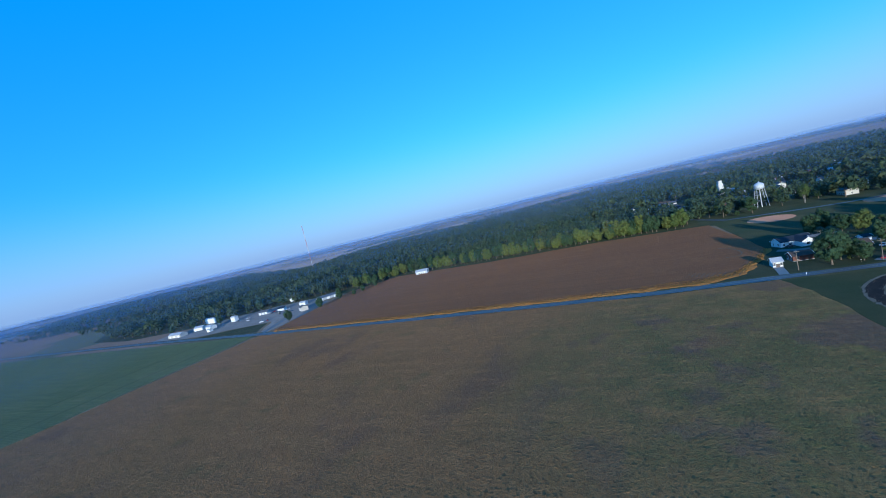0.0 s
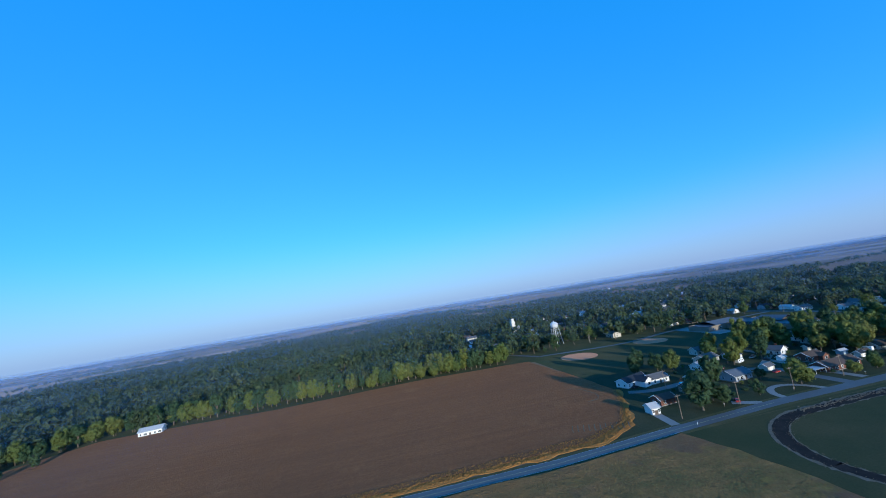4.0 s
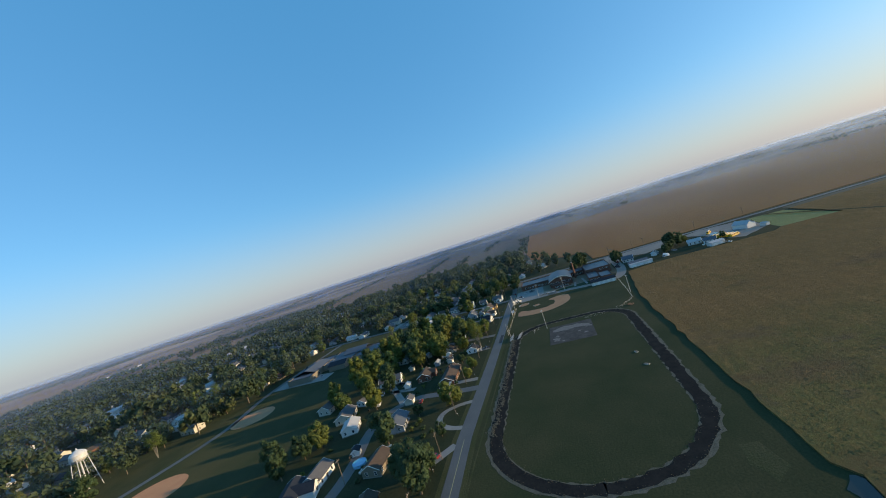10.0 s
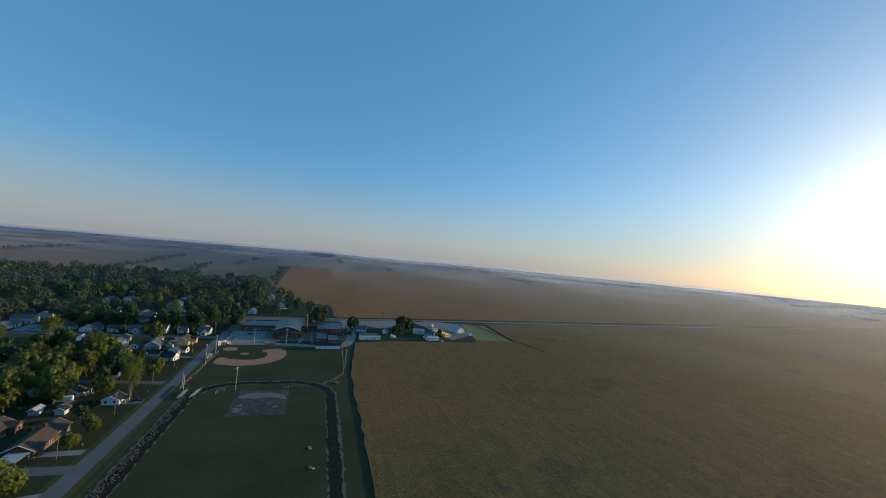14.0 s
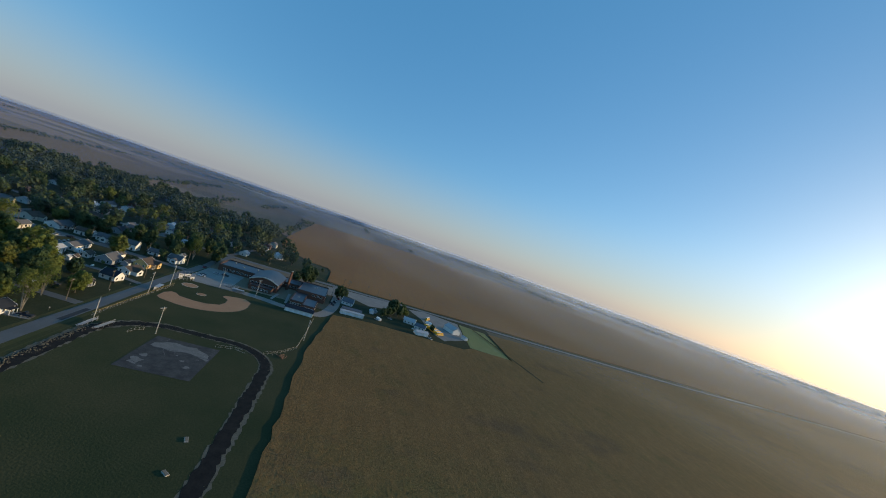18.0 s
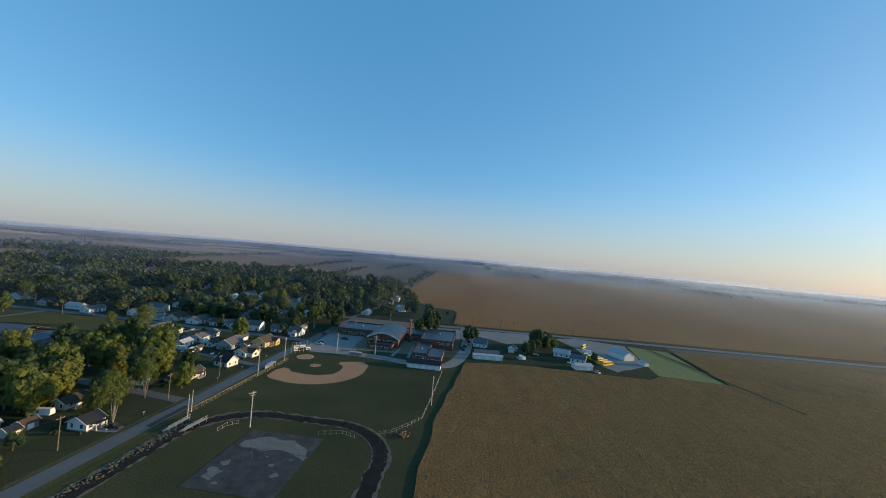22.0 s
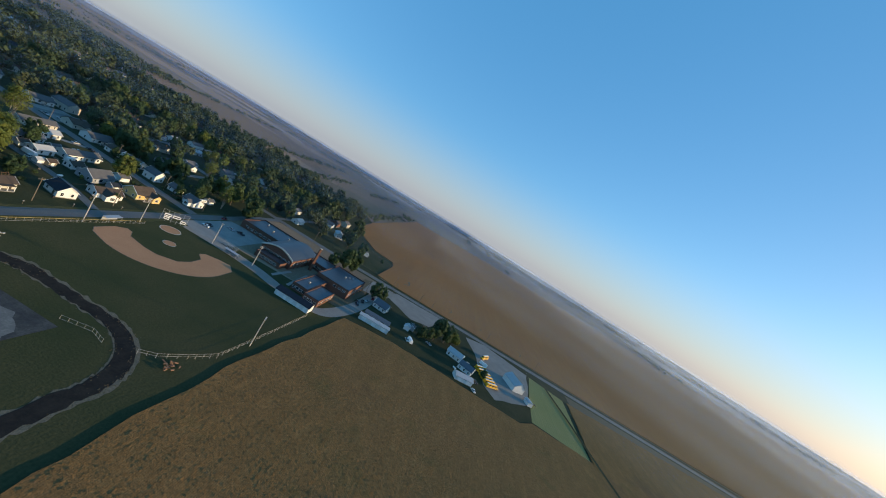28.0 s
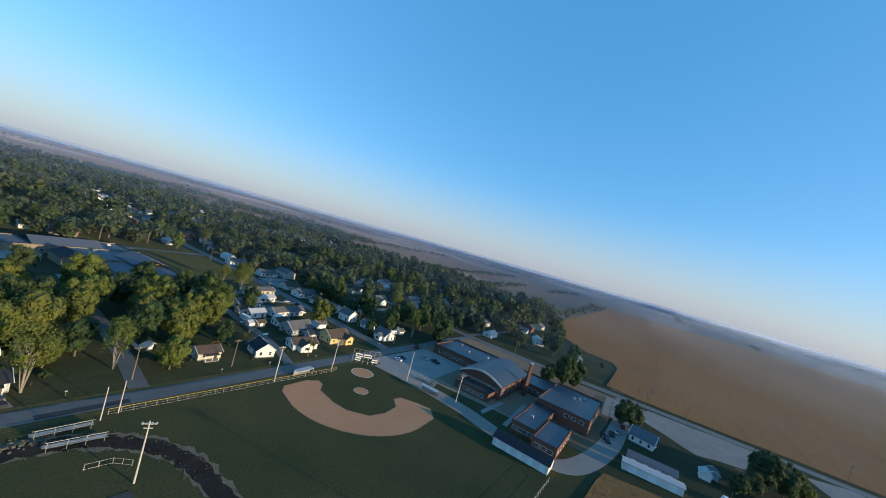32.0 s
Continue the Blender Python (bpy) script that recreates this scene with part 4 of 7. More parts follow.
def gable_roof(w, d, h, rise, over=0.45, thick=0.18):
    bm = bmesh.new()
    s = rise / (d / 2)
    for sign in (-1, 1):
        e = sign * (d / 2 + over)
        pts = [(-w / 2 - over, e, h - s * over), (w / 2 + over, e, h - s * over), (w / 2 + over, 0, h + rise), (-w / 2 - over, 0, h + rise)]
        lo = [bm.verts.new((p[0], p[1], p[2] + 0.03)) for p in pts]
        hi = [bm.verts.new((p[0], p[1], p[2] + 0.03 + thick)) for p in pts]
        bm.faces.new(hi if sign < 0 else hi[::-1])
        bm.faces.new(lo[::-1] if sign < 0 else lo)
        for k in range(4):
            j = (k + 1) % 4
            bm.faces.new((lo[k], lo[j], hi[j], hi[k]))
    bmesh.ops.recalc_face_normals(bm, faces=bm.faces[:])
    return bm


def house(x, y, w, d, h, turn, roof, wall, label, rise=None, porch=False, chimney=False, wing=None, name="house", category="house", group="town houses", door=True, windows=True, sparse=False):
    """A gabled house; its ridge runs along its own x axis and its front faces its own -y."""
    rise = rise or d * 0.26
    t = thing(name, pose(x, y, 0, 0, 0, turn), label, category, group)
    TAKEN.append((x, y, max(w, d) * 0.55 + 1.5))
    part("foundation", boxes((-w / 2 - 0.06, w / 2 + 0.06, -d / 2 - 0.06, d / 2 + 0.06, -0.2, 0.35)), M_CONC, t)
    part("wall", gable_walls(w, d, h, rise), wall, t)
    part("roof", gable_roof(w, d, h, rise), roof, t)
    if not sparse:
        s_ = rise / (d / 2)
        for sx in (-1, 1):
            b = bmesh.new()
            for sy in (-1, 1):
                tube(b, (sx * (w / 2 + 0.47), sy * (d / 2 + 0.45), h - s_ * 0.45 + 0.12), (sx * (w / 2 + 0.47), 0, h + rise + 0.12), 0.13, 0.13, 4)
            part("gable_trim", b, M_WHITE, t, "white gable trim board")
    if wing:
        ww, wd, wx = wing
        g = pose(wx, -d / 2 - wd / 2 + 0.1, 0, 0, 0, 90)
        b = gable_walls(wd + 0.3, ww, h * 0.96, ww * 0.3)
        b.transform(g)
        part("wall", b, wall, t)
        b = gable_roof(wd + 3.0, ww, h * 0.96, ww * 0.3, 0.4)
        b.transform(pose(wx, -d / 2 - wd / 2 + 1.4, 0, 0, 0, 90))
        part("roof", b, roof, t)
        if windows:
            window(t, pose(wx, -d / 2 - wd - 0.06, 1.0), True)
    if windows:
        n = max(2, int(w / 3.2))
        for k in range(n):
            px = -w / 2 + (k + 0.5) * w / n
            if wing and abs(px - wing[2]) < wing[0] / 2 + 0.6:
                continue
            if door and k == n // 2:
                dr = share("door", ME_DOOR, t, pose(px, -d / 2 - 0.005, 0.1))
                share("door_handle", ME_KNOB, dr, Matrix.Identity(4))
            else:
                window(t, pose(px, -d / 2 - 0.005, 1.0), k % 3 == 1)
        for k in range(0 if sparse else n):
            window(t, pose(-w / 2 + (k + 0.5) * w / n, d / 2 + 0.005, 1.0, 0, 0, 180))
        for sx, a in ((-1, -90), (1, 90)):
            for py in ((0,) if sparse else (-d / 4, d / 4)):
                window(t, pose(sx * (w / 2 + 0.005), py, 1.0, 0, 0, a))
    if porch:
        pw = min(w * 0.6, 5.5)
        part("porch_roof", boxes((-pw / 2, pw / 2, -d / 2 - 2.3, -d / 2, h - 0.35, h - 0.17)), roof, t)
        part("porch_floor", boxes((-pw / 2, pw / 2, -d / 2 - 2.2, -d / 2, 0, 0.3)), M_CONC, t)
        for sx in (-1, 0, 1):
            part("porch_post", boxes((sx * (pw / 2 - 0.15) - 0.09, sx * (pw / 2 - 0.15) + 0.09, -d / 2 - 2.15, -d / 2 - 1.97, 0.3, h - 0.35)), M_WHITE, t)
    if chimney:
        part("chimney", boxes((w * 0.2 - 0.4, w * 0.2 + 0.4, 0.4, 1.2, h, h + rise + 0.9), (w * 0.2 - 0.48, w * 0.2 + 0.48, 0.32, 1.28, h + rise + 0.9, h + rise + 1.05)), M_BRICK, t)
    return t


def shed(x, y, w, d, h, turn, roof, wall, label, name="shed", door=None):
    t = house(x, y, w, d, h, turn, roof, wall, label, d * 0.3, name=name, category="shed", group="garden sheds", windows=False)
    part("door", boxes((-w * 0.2, w * 0.2, -d / 2 - 0.07, -d / 2, 0.1, min(h - 0.2, 2.1))), door or M_WHITE, t, "dark narrow door" if door else "pale double shed door")
    return t


# near houses, from the country road towards the street
house(-259, 64, 18, 8, 3.4, 18, M_ROOF_DARK, M_SIDING, "long white house with dark roof and front gable by the field", wing=(7, 6, 2))
pump = shed(-281, 17, 4.2, 5.5, 3.2, 0, M_ROOF_METAL, M_SIDING, "small white pump house beside the road", door=M_DOOR)
for wx in (-1.45, 1.45):
    window(pump, pose(wx, -2.75, 1.2))
house(-167.5, 22, 22, 8.5, 2.8, 2, M_ROOF_BROWN, M_BRICK, "long low brick ranch house with brown roof", chimney=True)
house(-159, 41, 11, 8, 3.0, 6, M_ROOF_BROWN, M_BRICK, "red brick house with white gable trim", wing=(5, 2.5, 2.5))
house(-155, 67, 14, 8, 3.2, -75, M_ROOF_GREY, M_SIDING, "white house with grey roof beside a drive", chimney=True)
house(-194, 78, 13, 9, 3.0, 15, M_ROOF_GREY, M_CREAM, "cream house with pale roof under trees")
house(-209, 66, 11, 8, 3.0, 20, M_ROOF_METAL, M_SIDING, "white house with a bright metal roof")
house(-178, 74, 9, 6, 2.8, -10, M_ROOF_GREY, M_SIDING, "small white house on the side street")
house(-214, 37, 13, 9, 3.0, 10, M_ROOF_BLUE, M_GREYSIDE, "grey house with a blue-grey roof")
house(-246, 60, 12, 8, 3.0, 5, M_ROOF_GREY, M_SIDING, "pale house behind the big tree")
house(-244, 33, 12, 8, 3.0, 0, M_ROOF_BROWN, M_TAN, "tan house hidden by the big tree")
house(-268, 26, 9, 7, 2.9, 5, M_ROOF_BROWN, M_BRICK, "low brick house among trees by the road")
house(-129, 15.5, 6.4, 7, 2.7, 0, M_ROOF_DARK, M_SIDING, "small house with dark roof and white porch", porch=True)
house(-117, 36, 9, 6, 2.6, 0, M_ROOF_BROWN, M_CREAM, "cream house under old trees beside a lane", porch=True)
shed(-140, 29.5, 3.4, 3.4, 2.4, 0, M_ROOF_DARK, M_CREAM, "small cream garden shed")
shed(-134.5, 31, 4.6, 3.2, 2.3, 0, M_ROOF_BROWN, M_TAN, "tan garden shed with brown roof")
shed(-139, 39, 4.6, 3.0, 2.3, 0, M_ROOF_METAL, M_GREYSIDE, "grey garden shed with pale roof")
shed(-138, 58.5, 3.0, 3.0, 2.6, 0, M_ROOF_BROWN, M_CREAM, "cream garden shed under a tree")
house(-117, 72, 9, 7, 3.2, 0, M_ROOF_GREY, M_SIDING, "white house deep under trees", wing=(4, 3, 1))
house(-112, 84, 9, 7, 3.0, 0, M_ROOF_GREY, M_SIDING, "white porch house under old trees", porch=True)
house(-77, 19.5, 8, 6, 2.7, 0, M_ROOF_BROWN, M_CREAM, "cream bungalow with a brown roof", porch=True)
house(-57, 16.5, 8.6, 7.4, 3.0, -100, M_ROOF_DARK, M_SIDING, "bright white gabled house with dark roof", rise=2.6)
house(-36, 18, 12, 7, 2.8, -8, M_ROOF_BROWN, M_SIDING, "low white house with brown roof", wing=(5.5, 3, -1))
house(-14, 21, 12, 8.5, 3.3, 0, M_ROOF_BROWN, M_YELLOWHOUSE, "yellow-orange house with a porch at the street corner", rise=2.9, porch=True, wing=(5, 3, 4))
house(-26, 36, 13, 9, 3.0, 6, M_ROOF_GREY, M_GREYSIDE, "large grey-roofed garage house", rise=3.0)
house(-15, 61, 20, 7, 3.1, 6, M_ROOF_GREY, M_SIDING, "long white building with a row of windows")
house(-34, 60, 9, 6, 2.8, 8, M_ROOF_METAL, M_SIDING, "small white outbuilding with a pale metal roof")
house(-30, 76, 13, 8, 3.0, 4, M_ROOF_BLUE, M_SIDING, "white shop with a blue-grey roof")
house(-14, 86, 14, 6, 2.9, 6, M_ROOF_METAL, M_SIDING, "low pale building beside the street")
house(-8, 101, 20, 6.5, 3.0, 4, M_ROOF_GREY, M_CREAM, "long low pale building across the lawn")
shed(-40, 46, 4.2, 3.2, 2.4, 10, M_ROOF_BROWN, M_TAN, "small brown backyard garden shed")
house(-28, 47, 7, 5, 2.6, 6, M_ROOF_BROWN, M_SIDING, "small white cottage with brown roof")
house(20, 16, 9, 8, 3.2, -95, M_ROOF_GREY, M_SIDING, "white gabled house beside the parking lot", rise=2.8, wing=(4, 2.5, 1))
house(24, 33, 7, 6, 2.9, -90, M_ROOF_GREY, M_SIDING, "small white house along the street", rise=2.2)
house(21, 48, 9, 7, 4.6, -90, M_ROOF_GREY, M_SIDING, "two-storey pale house along the street", rise=2.6)
house(24, 66, 10, 8, 3.4, -90, M_ROOF_GREY, M_SIDING, "white gabled house along the street", wing=(4, 2.5, 1))
house(24, 80, 10, 8, 3.2, -90, M_ROOF_BROWN, M_SIDING, "white house with brown roof on the street")
house(30, 152, 14, 8, 3.2, 0, M_ROOF_GREY, M_SIDING, "white house with a row of windows", porch=True)
house(22, 184, 13, 8, 3.2, 0, M_ROOF_GREY, M_SIDING, "white house by the far street")
house(40, 270, 12, 9, 3.6, 0, M_ROOF_GREY, M_SIDING, "white gabled house deep in the town", wing=(5, 3, 2))
house(150, 78, 16, 10, 4.6, 10, M_ROOF_METAL, M_SIDING, "large pale house with a bright metal roof")
house(126, 66, 14, 8, 3.2, 10, M_ROOF_GREY, M_SIDING, "long pale house among trees")
house(96, 88, 10, 8, 3.2, 0, M_ROOF_GREY, M_SIDING, "white gabled house among old trees")
house(178, 134, 12, 8, 4.2, 0, M_ROOF_GREY, M_SIDING, "white two-storey house among trees")
house(166, 62, 12, 8, 3.2, 0, M_ROOF_GREY, M_GREYSIDE, "grey house among trees")
house(164, 18, 12, 8, 3.4, 0, M_ROOF_GREY, M_SIDING, "white house at the edge of the wood")
house(174, -31, 11, 8, 4.6, 30, M_ROOF_METAL, M_SIDING, "white farmhouse beside the brown field")
shed(170, -67, 6, 5, 2.8, 20, M_ROOF_GREY, M_SIDING, "white shed at the field corner")
house(-72, 230, 14, 8, 3.4, 0, M_ROOF_RED, M_TAN, "house with a bright red roof by the park street")
house(-87, 237, 9, 7, 3.4, 0, M_ROOF_GREY, M_SIDING, "white house beside the red-roofed one")
house(-153, 250, 12, 9, 3.6, 0, M_ROOF_BROWN, M_CREAM, "cream house north of the park")
house(-178, 100, 12, 8, 3.4, 0, M_ROOF_GREY, M_CREAM, "pale house at the park's edge")
house(-598, 192, 16, 9, 3.6, 10, M_ROOF_METAL, M_SIDING, "white farmhouse at the edge of the woods")

# ---- school ----
def block(parent, name, x0, x1, y0, y1, h, wall=M_BRICK, roof=M_ROOF_SCHOOL, parapet=0.45):
    """A flat-roofed brick block with a parapet and a roof deck of its own."""
    w = part("wall", boxes((x0, x1, y0, y0 + 0.3, -0.2, h), (x0, x1, y1 - 0.3, y1, -0.2, h), (x0, x0 + 0.3, y0 + 0.3, y1 - 0.3, -0.2, h), (x1 - 0.3, x1, y0 + 0.3, y1 - 0.3, -0.2, h)), wall, parent)
    part("roof", boxes((x0 + 0.3, x1 - 0.3, y0 + 0.3, y1 - 0.3, h - parapet - 0.3, h - parapet)), roof, parent)
    part("coping", boxes((x0 - 0.08, x1 + 0.08, y0 - 0.08, y0 + 0.36, h, h + 0.12), (x0 - 0.08, x1 + 0.08, y1 - 0.36, y1 + 0.08, h, h + 0.12), (x0 - 0.08, x0 + 0.36, y0 + 0.36, y1 - 0.36, h, h + 0.12), (x1 - 0.36, x1 + 0.08, y0 + 0.36, y1 - 0.36, h, h + 0.12)), M_ROOF_DARK, parent, "dark roof edge")
    return w


def window_row(parent, x0, x1, y, z, n, turn=0, wide=True):
    for k in range(n):
        f = (k + 0.5) / n
        if turn in (0, 180):
            window(parent, pose(x0 + (x1 - x0) * f, y, z, 0, 0, turn), wide)
        else:
            window(parent, pose(y, x0 + (x1 - x0) * f, z, 0, 0, turn), wide)


def rooftop_unit(x, y, z, s=1.0):
    t = thing("rooftop_unit", pose(x, y, z), "small grey rooftop ventilation unit", "rooftop unit", "rooftop units")
    part("housing", boxes((-0.7 * s, 0.7 * s, -0.5 * s, 0.5 * s, 0, 0.8 * s)), M_STEEL, t)
    b = bmesh.new()
    lathe(b, [(0.36 * s, 0.8 * s), (0.4 * s, 0.95 * s), (0.1 * s, 1.0 * s)], 12)
    part("fan_cowl", b, M_STEEL, t)
    return t


school = thing("school", Matrix.Identity(4), "red brick school with flat blue-grey roofs and tall windows", "school")
block(school, "north", 37, 64, -47, -9, 5.2)
window_row(school, -44, -12, 36.99, 1.4, 9, -90)
block(school, "middle", 42, 62, -75.4, -53, 5.0)
window_row(school, -74, -63, 41.99, 1.6, 4, -90)
block(school, "south", 22.5, 60, -99.5, -76, 6.6)
window_row(school, 25, 58, -99.51, 2.0, 8, 0)
window_row(school, -98, -88, 22.49, 3.9, 3, -90)
block(school, "annex", -8, 22, -85, -75.6, 4.4)
window_row(school, -6, 14, -85.01, 1.2, 0, 0)
window_row(school, -84.4, -76.2, -8.01, 1.3, 4, -90)
block(school, "entrance", -13, 11, -94.8, -85.5, 4.2)
window_row(school, -12, 10, -94.81, 1.2, 5, 0)
window_row(school, -94, -86.2, -13.01, 1.3, 3, -90)
TAKEN += [(x, y, 13) for x in (-5, 12, 30, 50, 60) for y in (-20, -45, -62, -85, -95)]
gym = thing("gymnasium", Matrix.Identity(4), "brick gymnasium with a curved blue-grey barrel roof", "gymnasium")
part("wall", boxes((14, 50, -61.5, -61.1, -0.2, 6.2), (14, 50, -39.9, -39.5, -0.2, 6.2), (49.6, 50, -61.1, -39.9, -0.2, 6.2)), M_BRICK, gym)
b = bmesh.new()
arc = [(-61.5 + 22 * k / 20, 6.2 + 3.6 * math.sin(math.pi * k / 20)) for k in range(21)]
for x in (14.0, 14.4):
    vs = [b.verts.new((x, -61.1, -0.2))] + [b.verts.new((x, min(max(yy, -61.1), -39.9), zz - 0.1)) for yy, zz in arc] + [b.verts.new((x, -39.9, -0.2))]
    b.faces.new(vs if x > 14.2 else vs[::-1])
part("gable_wall", b, M_BRICK, gym)
b = bmesh.new()
rows_ = [[b.verts.new((x, yy + (yy + 50.5) * 0.03, zz + dz)) for yy, zz in arc] for dz in (0.0, 0.28) for x in (13.4, 50.3)]
for k in range(20):
    b.faces.new((rows_[2][k], rows_[3][k], rows_[3][k + 1], rows_[2][k + 1]))
    b.faces.new((rows_[0][k], rows_[0][k + 1], rows_[1][k + 1], rows_[1][k]))
for k in range(20):
    b.faces.new((rows_[1][k], rows_[1][k + 1], rows_[3][k + 1], rows_[3][k]))
bmesh.ops.recalc_face_normals(b, faces=b.faces[:])
part("roof", b, M_ROOF_SCHOOL, gym)
b = bmesh.new()
band = [[b.verts.new((x, yy + (yy + 50.5) * 0.035, zz + dz)) for yy, zz in arc] for x in (13.1, 13.5) for dz in (-0.5, 0.34)]
for k in range(20):
    for i, j in ((0, 1), (2, 3), (0, 2), (1, 3)):
        b.faces.new((band[i][k], band[i][k + 1], band[j][k + 1], band[j][k]))
bmesh.ops.recalc_face_normals(b, faces=b.faces[:])
part("arched_fascia", b, M_STONE, gym, "pale curved fascia board")
for k in range(7):
    yy = -59 + k * 2.9
    window(gym, pose(13.98, yy, 3.4, 0, 0, -90), True)
for k in range(6):
    xx = 18 + k * 5.6
    window(gym, pose(xx, -61.52, 3.0), True)
    part("pilaster", boxes((xx + 2.5, xx + 3.1, -61.8, -61.5, -0.2, 6.0)), M_BRICK, gym)
front = thing("school_entrance", Matrix.Identity(4), "low brick entrance block before the gymnasium", "school entrance")
block(front, "front", 5.5, 13.6, -59, -42, 3.6)
window_row(front, -57, -44, 5.49, 1.0, 5, -90)
chim = thing("chimney", pose(36, -66, 0), "tall square red brick chimney of the school", "chimney")
b = bmesh.new()
lathe(b, [(1.25, -0.2), (1.1, 6), (0.85, 16.5)], 4)
part("shaft", b, M_BRICK, chim)
part("cap", boxes((-0.75, 0.75, -0.75, 0.75, 16.5, 16.9)), M_STONE, chim)
for x, y, z in ((45, -88, 6.15), (48, -90, 6.15), (51, -92, 6.15), (50, -25, 4.75), (54, -36, 4.75), (58, -16, 4.75), (52, -60, 4.55), (4, -80, 3.95)):
    rooftop_unit(x, y, z)
slab("school_walk", [(-7, -63), (-5, -61), (14, -62.5), (14, -64.5)], 0.07, M_CONC, 0, "concrete walk to the school", "path")
slab("school_walk", [(-7, -72), (24, -70), (24, -72), (-7, -74)], 0.07, M_CONC, 0, "concrete walk to the school", "path")

# ---- long low buildings near the ball field ----
def longshed(x, y, w, d, h, turn, roof, wall, label, rise=1.0, name="long_shed", doors=4):
    t = thing(name, pose(x, y, 0, 0, 0, turn), label, "building", "outbuildings")
    TAKEN.append((x, y, max(w, d) * 0.6))
    part("wall", gable_walls(w, d, h, rise), wall, t)
    part("roof", gable_roof(w, d, h, rise, 0.4, 0.12), roof, t)
    for k in range(doors):
        part("door", boxes((-w / 2 + (k + 0.3) * w / doors, -w / 2 + (k + 0.7) * w / doors, -d / 2 - 0.06, -d / 2, 0, h * 0.8)), M_WHITE, t)
    return t


longshed(-22, -85.5, 20, 6.5, 3.0, -90, M_ROOF_DARK, M_SIDING, "long white field house with a dark roof", 1.6, "field_house", 5)
longshed(12, -124.5, 20, 4.6, 2.9, -84, M_ROOF_METAL, M_SIDING, "long narrow trailer with a bright white roof", 0.5, "trailer", 3)
longshed(21, -124, 17, 6, 2.8, -84, M_ROOF_BLUE, M_GREYSIDE, "long shed with a grey-blue roof", 1.2)
house(46, -120, 10, 8, 3.2, 80, M_ROOF_BLUE, M_SIDING, "white house with a blue-grey roof beside a tree", rise=3.0)
shed(44, -146, 5, 4, 2.6, 0, M_ROOF_GREY, M_GREYSIDE, "grey garden shed on the grass")
shed(39, -143, 5, 4, 2.6, 0, M_ROOF_METAL, M_SIDING, "pale shed on the grass")
house(43, -181, 11, 8, 3.2, 75, M_ROOF_METAL, M_SIDING, "white house under big trees by the bus yard")
house(31, -190, 10, 8, 3.2, 70, M_ROOF_BLUE, M_SIDING, "white house with pale roof beside the bus yard")
longshed(14, -188, 12, 7, 2.8, -75, M_ROOF_METAL, M_SIDING, "low pale garage at the yard's edge", 1.2, "garage", 2)
barn = longshed(58, -230, 16, 9.5, 4.0, 24, M_ROOF_METAL, M_SIDING, "large white metal machine barn", 3.2, "barn", 3)
longshed(42, -240, 6, 4, 2.6, 20, M_ROOF_METAL, M_SIDING, "small white lean-to shed", 0.7, "shed", 1)

# ---- low school beyond the trees ----
low = thing("low_school", pose(-72, 156, 0, 0, 0, 6), "wide low school with blue-grey roofs and tan walls", "school")
TAKEN += [(-72, 156, 30), (-60, 180, 22), (-60, 125, 22), (-90, 175, 18)]
for x0, x1, y0, y1, h in ((-34, 22, 14, 36, 4.6), (-12, 26, -14, 14, 4.8), (-8, 24, -40, -14.5, 4.4)):
    block(low, "wing", x0, x1, y0, y1, h, M_TAN, M_ROOF_BLUE)
    window_row(low, x0 + 1, x1 - 1, y0 - 0.01, 1.2, 6, 0)
b = gable_roof(30, 20, 4.7, 2.6, 0.5)
b.transform(pose(-8, 25, 0))
part("gable_roof", b, M_ROOF_BLUE, low, "pitched blue-grey roof")
b = gable_walls(16, 12, 4.4, 2.2)
b.transform(pose(-14, -4, 0, 0, 0, 90))
part("wall", b, M_TAN, low)
b = gable_roof(16, 12, 4.4, 2.2, 0.5)
b.transform(pose(-14, -4, 0, 0, 0, 90))
part("gable_roof", b, M_ROOF_DARK, low, "dark pitched entrance roof")
b = gable_roof(22, 18, 4.9, 3.0, 0.5)
b.transform(pose(16, -10, 0, 0, 0, 90))
part("gable_roof", b, M_ROOF_BLUE, low, "pitched blue-grey roof")
for x, y in ((-60, 186), (-85, 182), (-72, 165)):
    rooftop_unit(x, y, 4.3, 1.3)

# ---- water tower, elevator, mast ----
wt = thing("water_tower", Matrix.Translation((-221, 250, 0)) @ Matrix.Scale(1.06, 4), "silver water tower on four tall legs with a conical cap", "water tower")
b = bmesh.new()
lathe(b, [(0.4, 17.2), (2.2, 17.4), (3.4, 18.3), (3.85, 19.2), (3.9, 21.3), (4.25, 21.4), (4.15, 21.65), (3.3, 22.7), (1.9, 23.6), (0.4, 24.3), (0.25, 25.2)], 28)
part("tank", b, M_TANK, wt)
b = bmesh.new()
tube(b, (0, 0, -0.1), (0, 0, 17.3), 0.4, 0.4, 12)
part("riser", b, M_TANK, wt)
for k in range(4):
    a = math.pi / 4 + k * math.pi / 2
    b = bmesh.new()
    tube(b, (6.6 * math.cos(a), 6.6 * math.sin(a), -0.1), (3.8 * math.cos(a), 3.8 * math.sin(a), 19), 0.21, 0.19, 8)
    part("leg", b, M_TANK, wt)
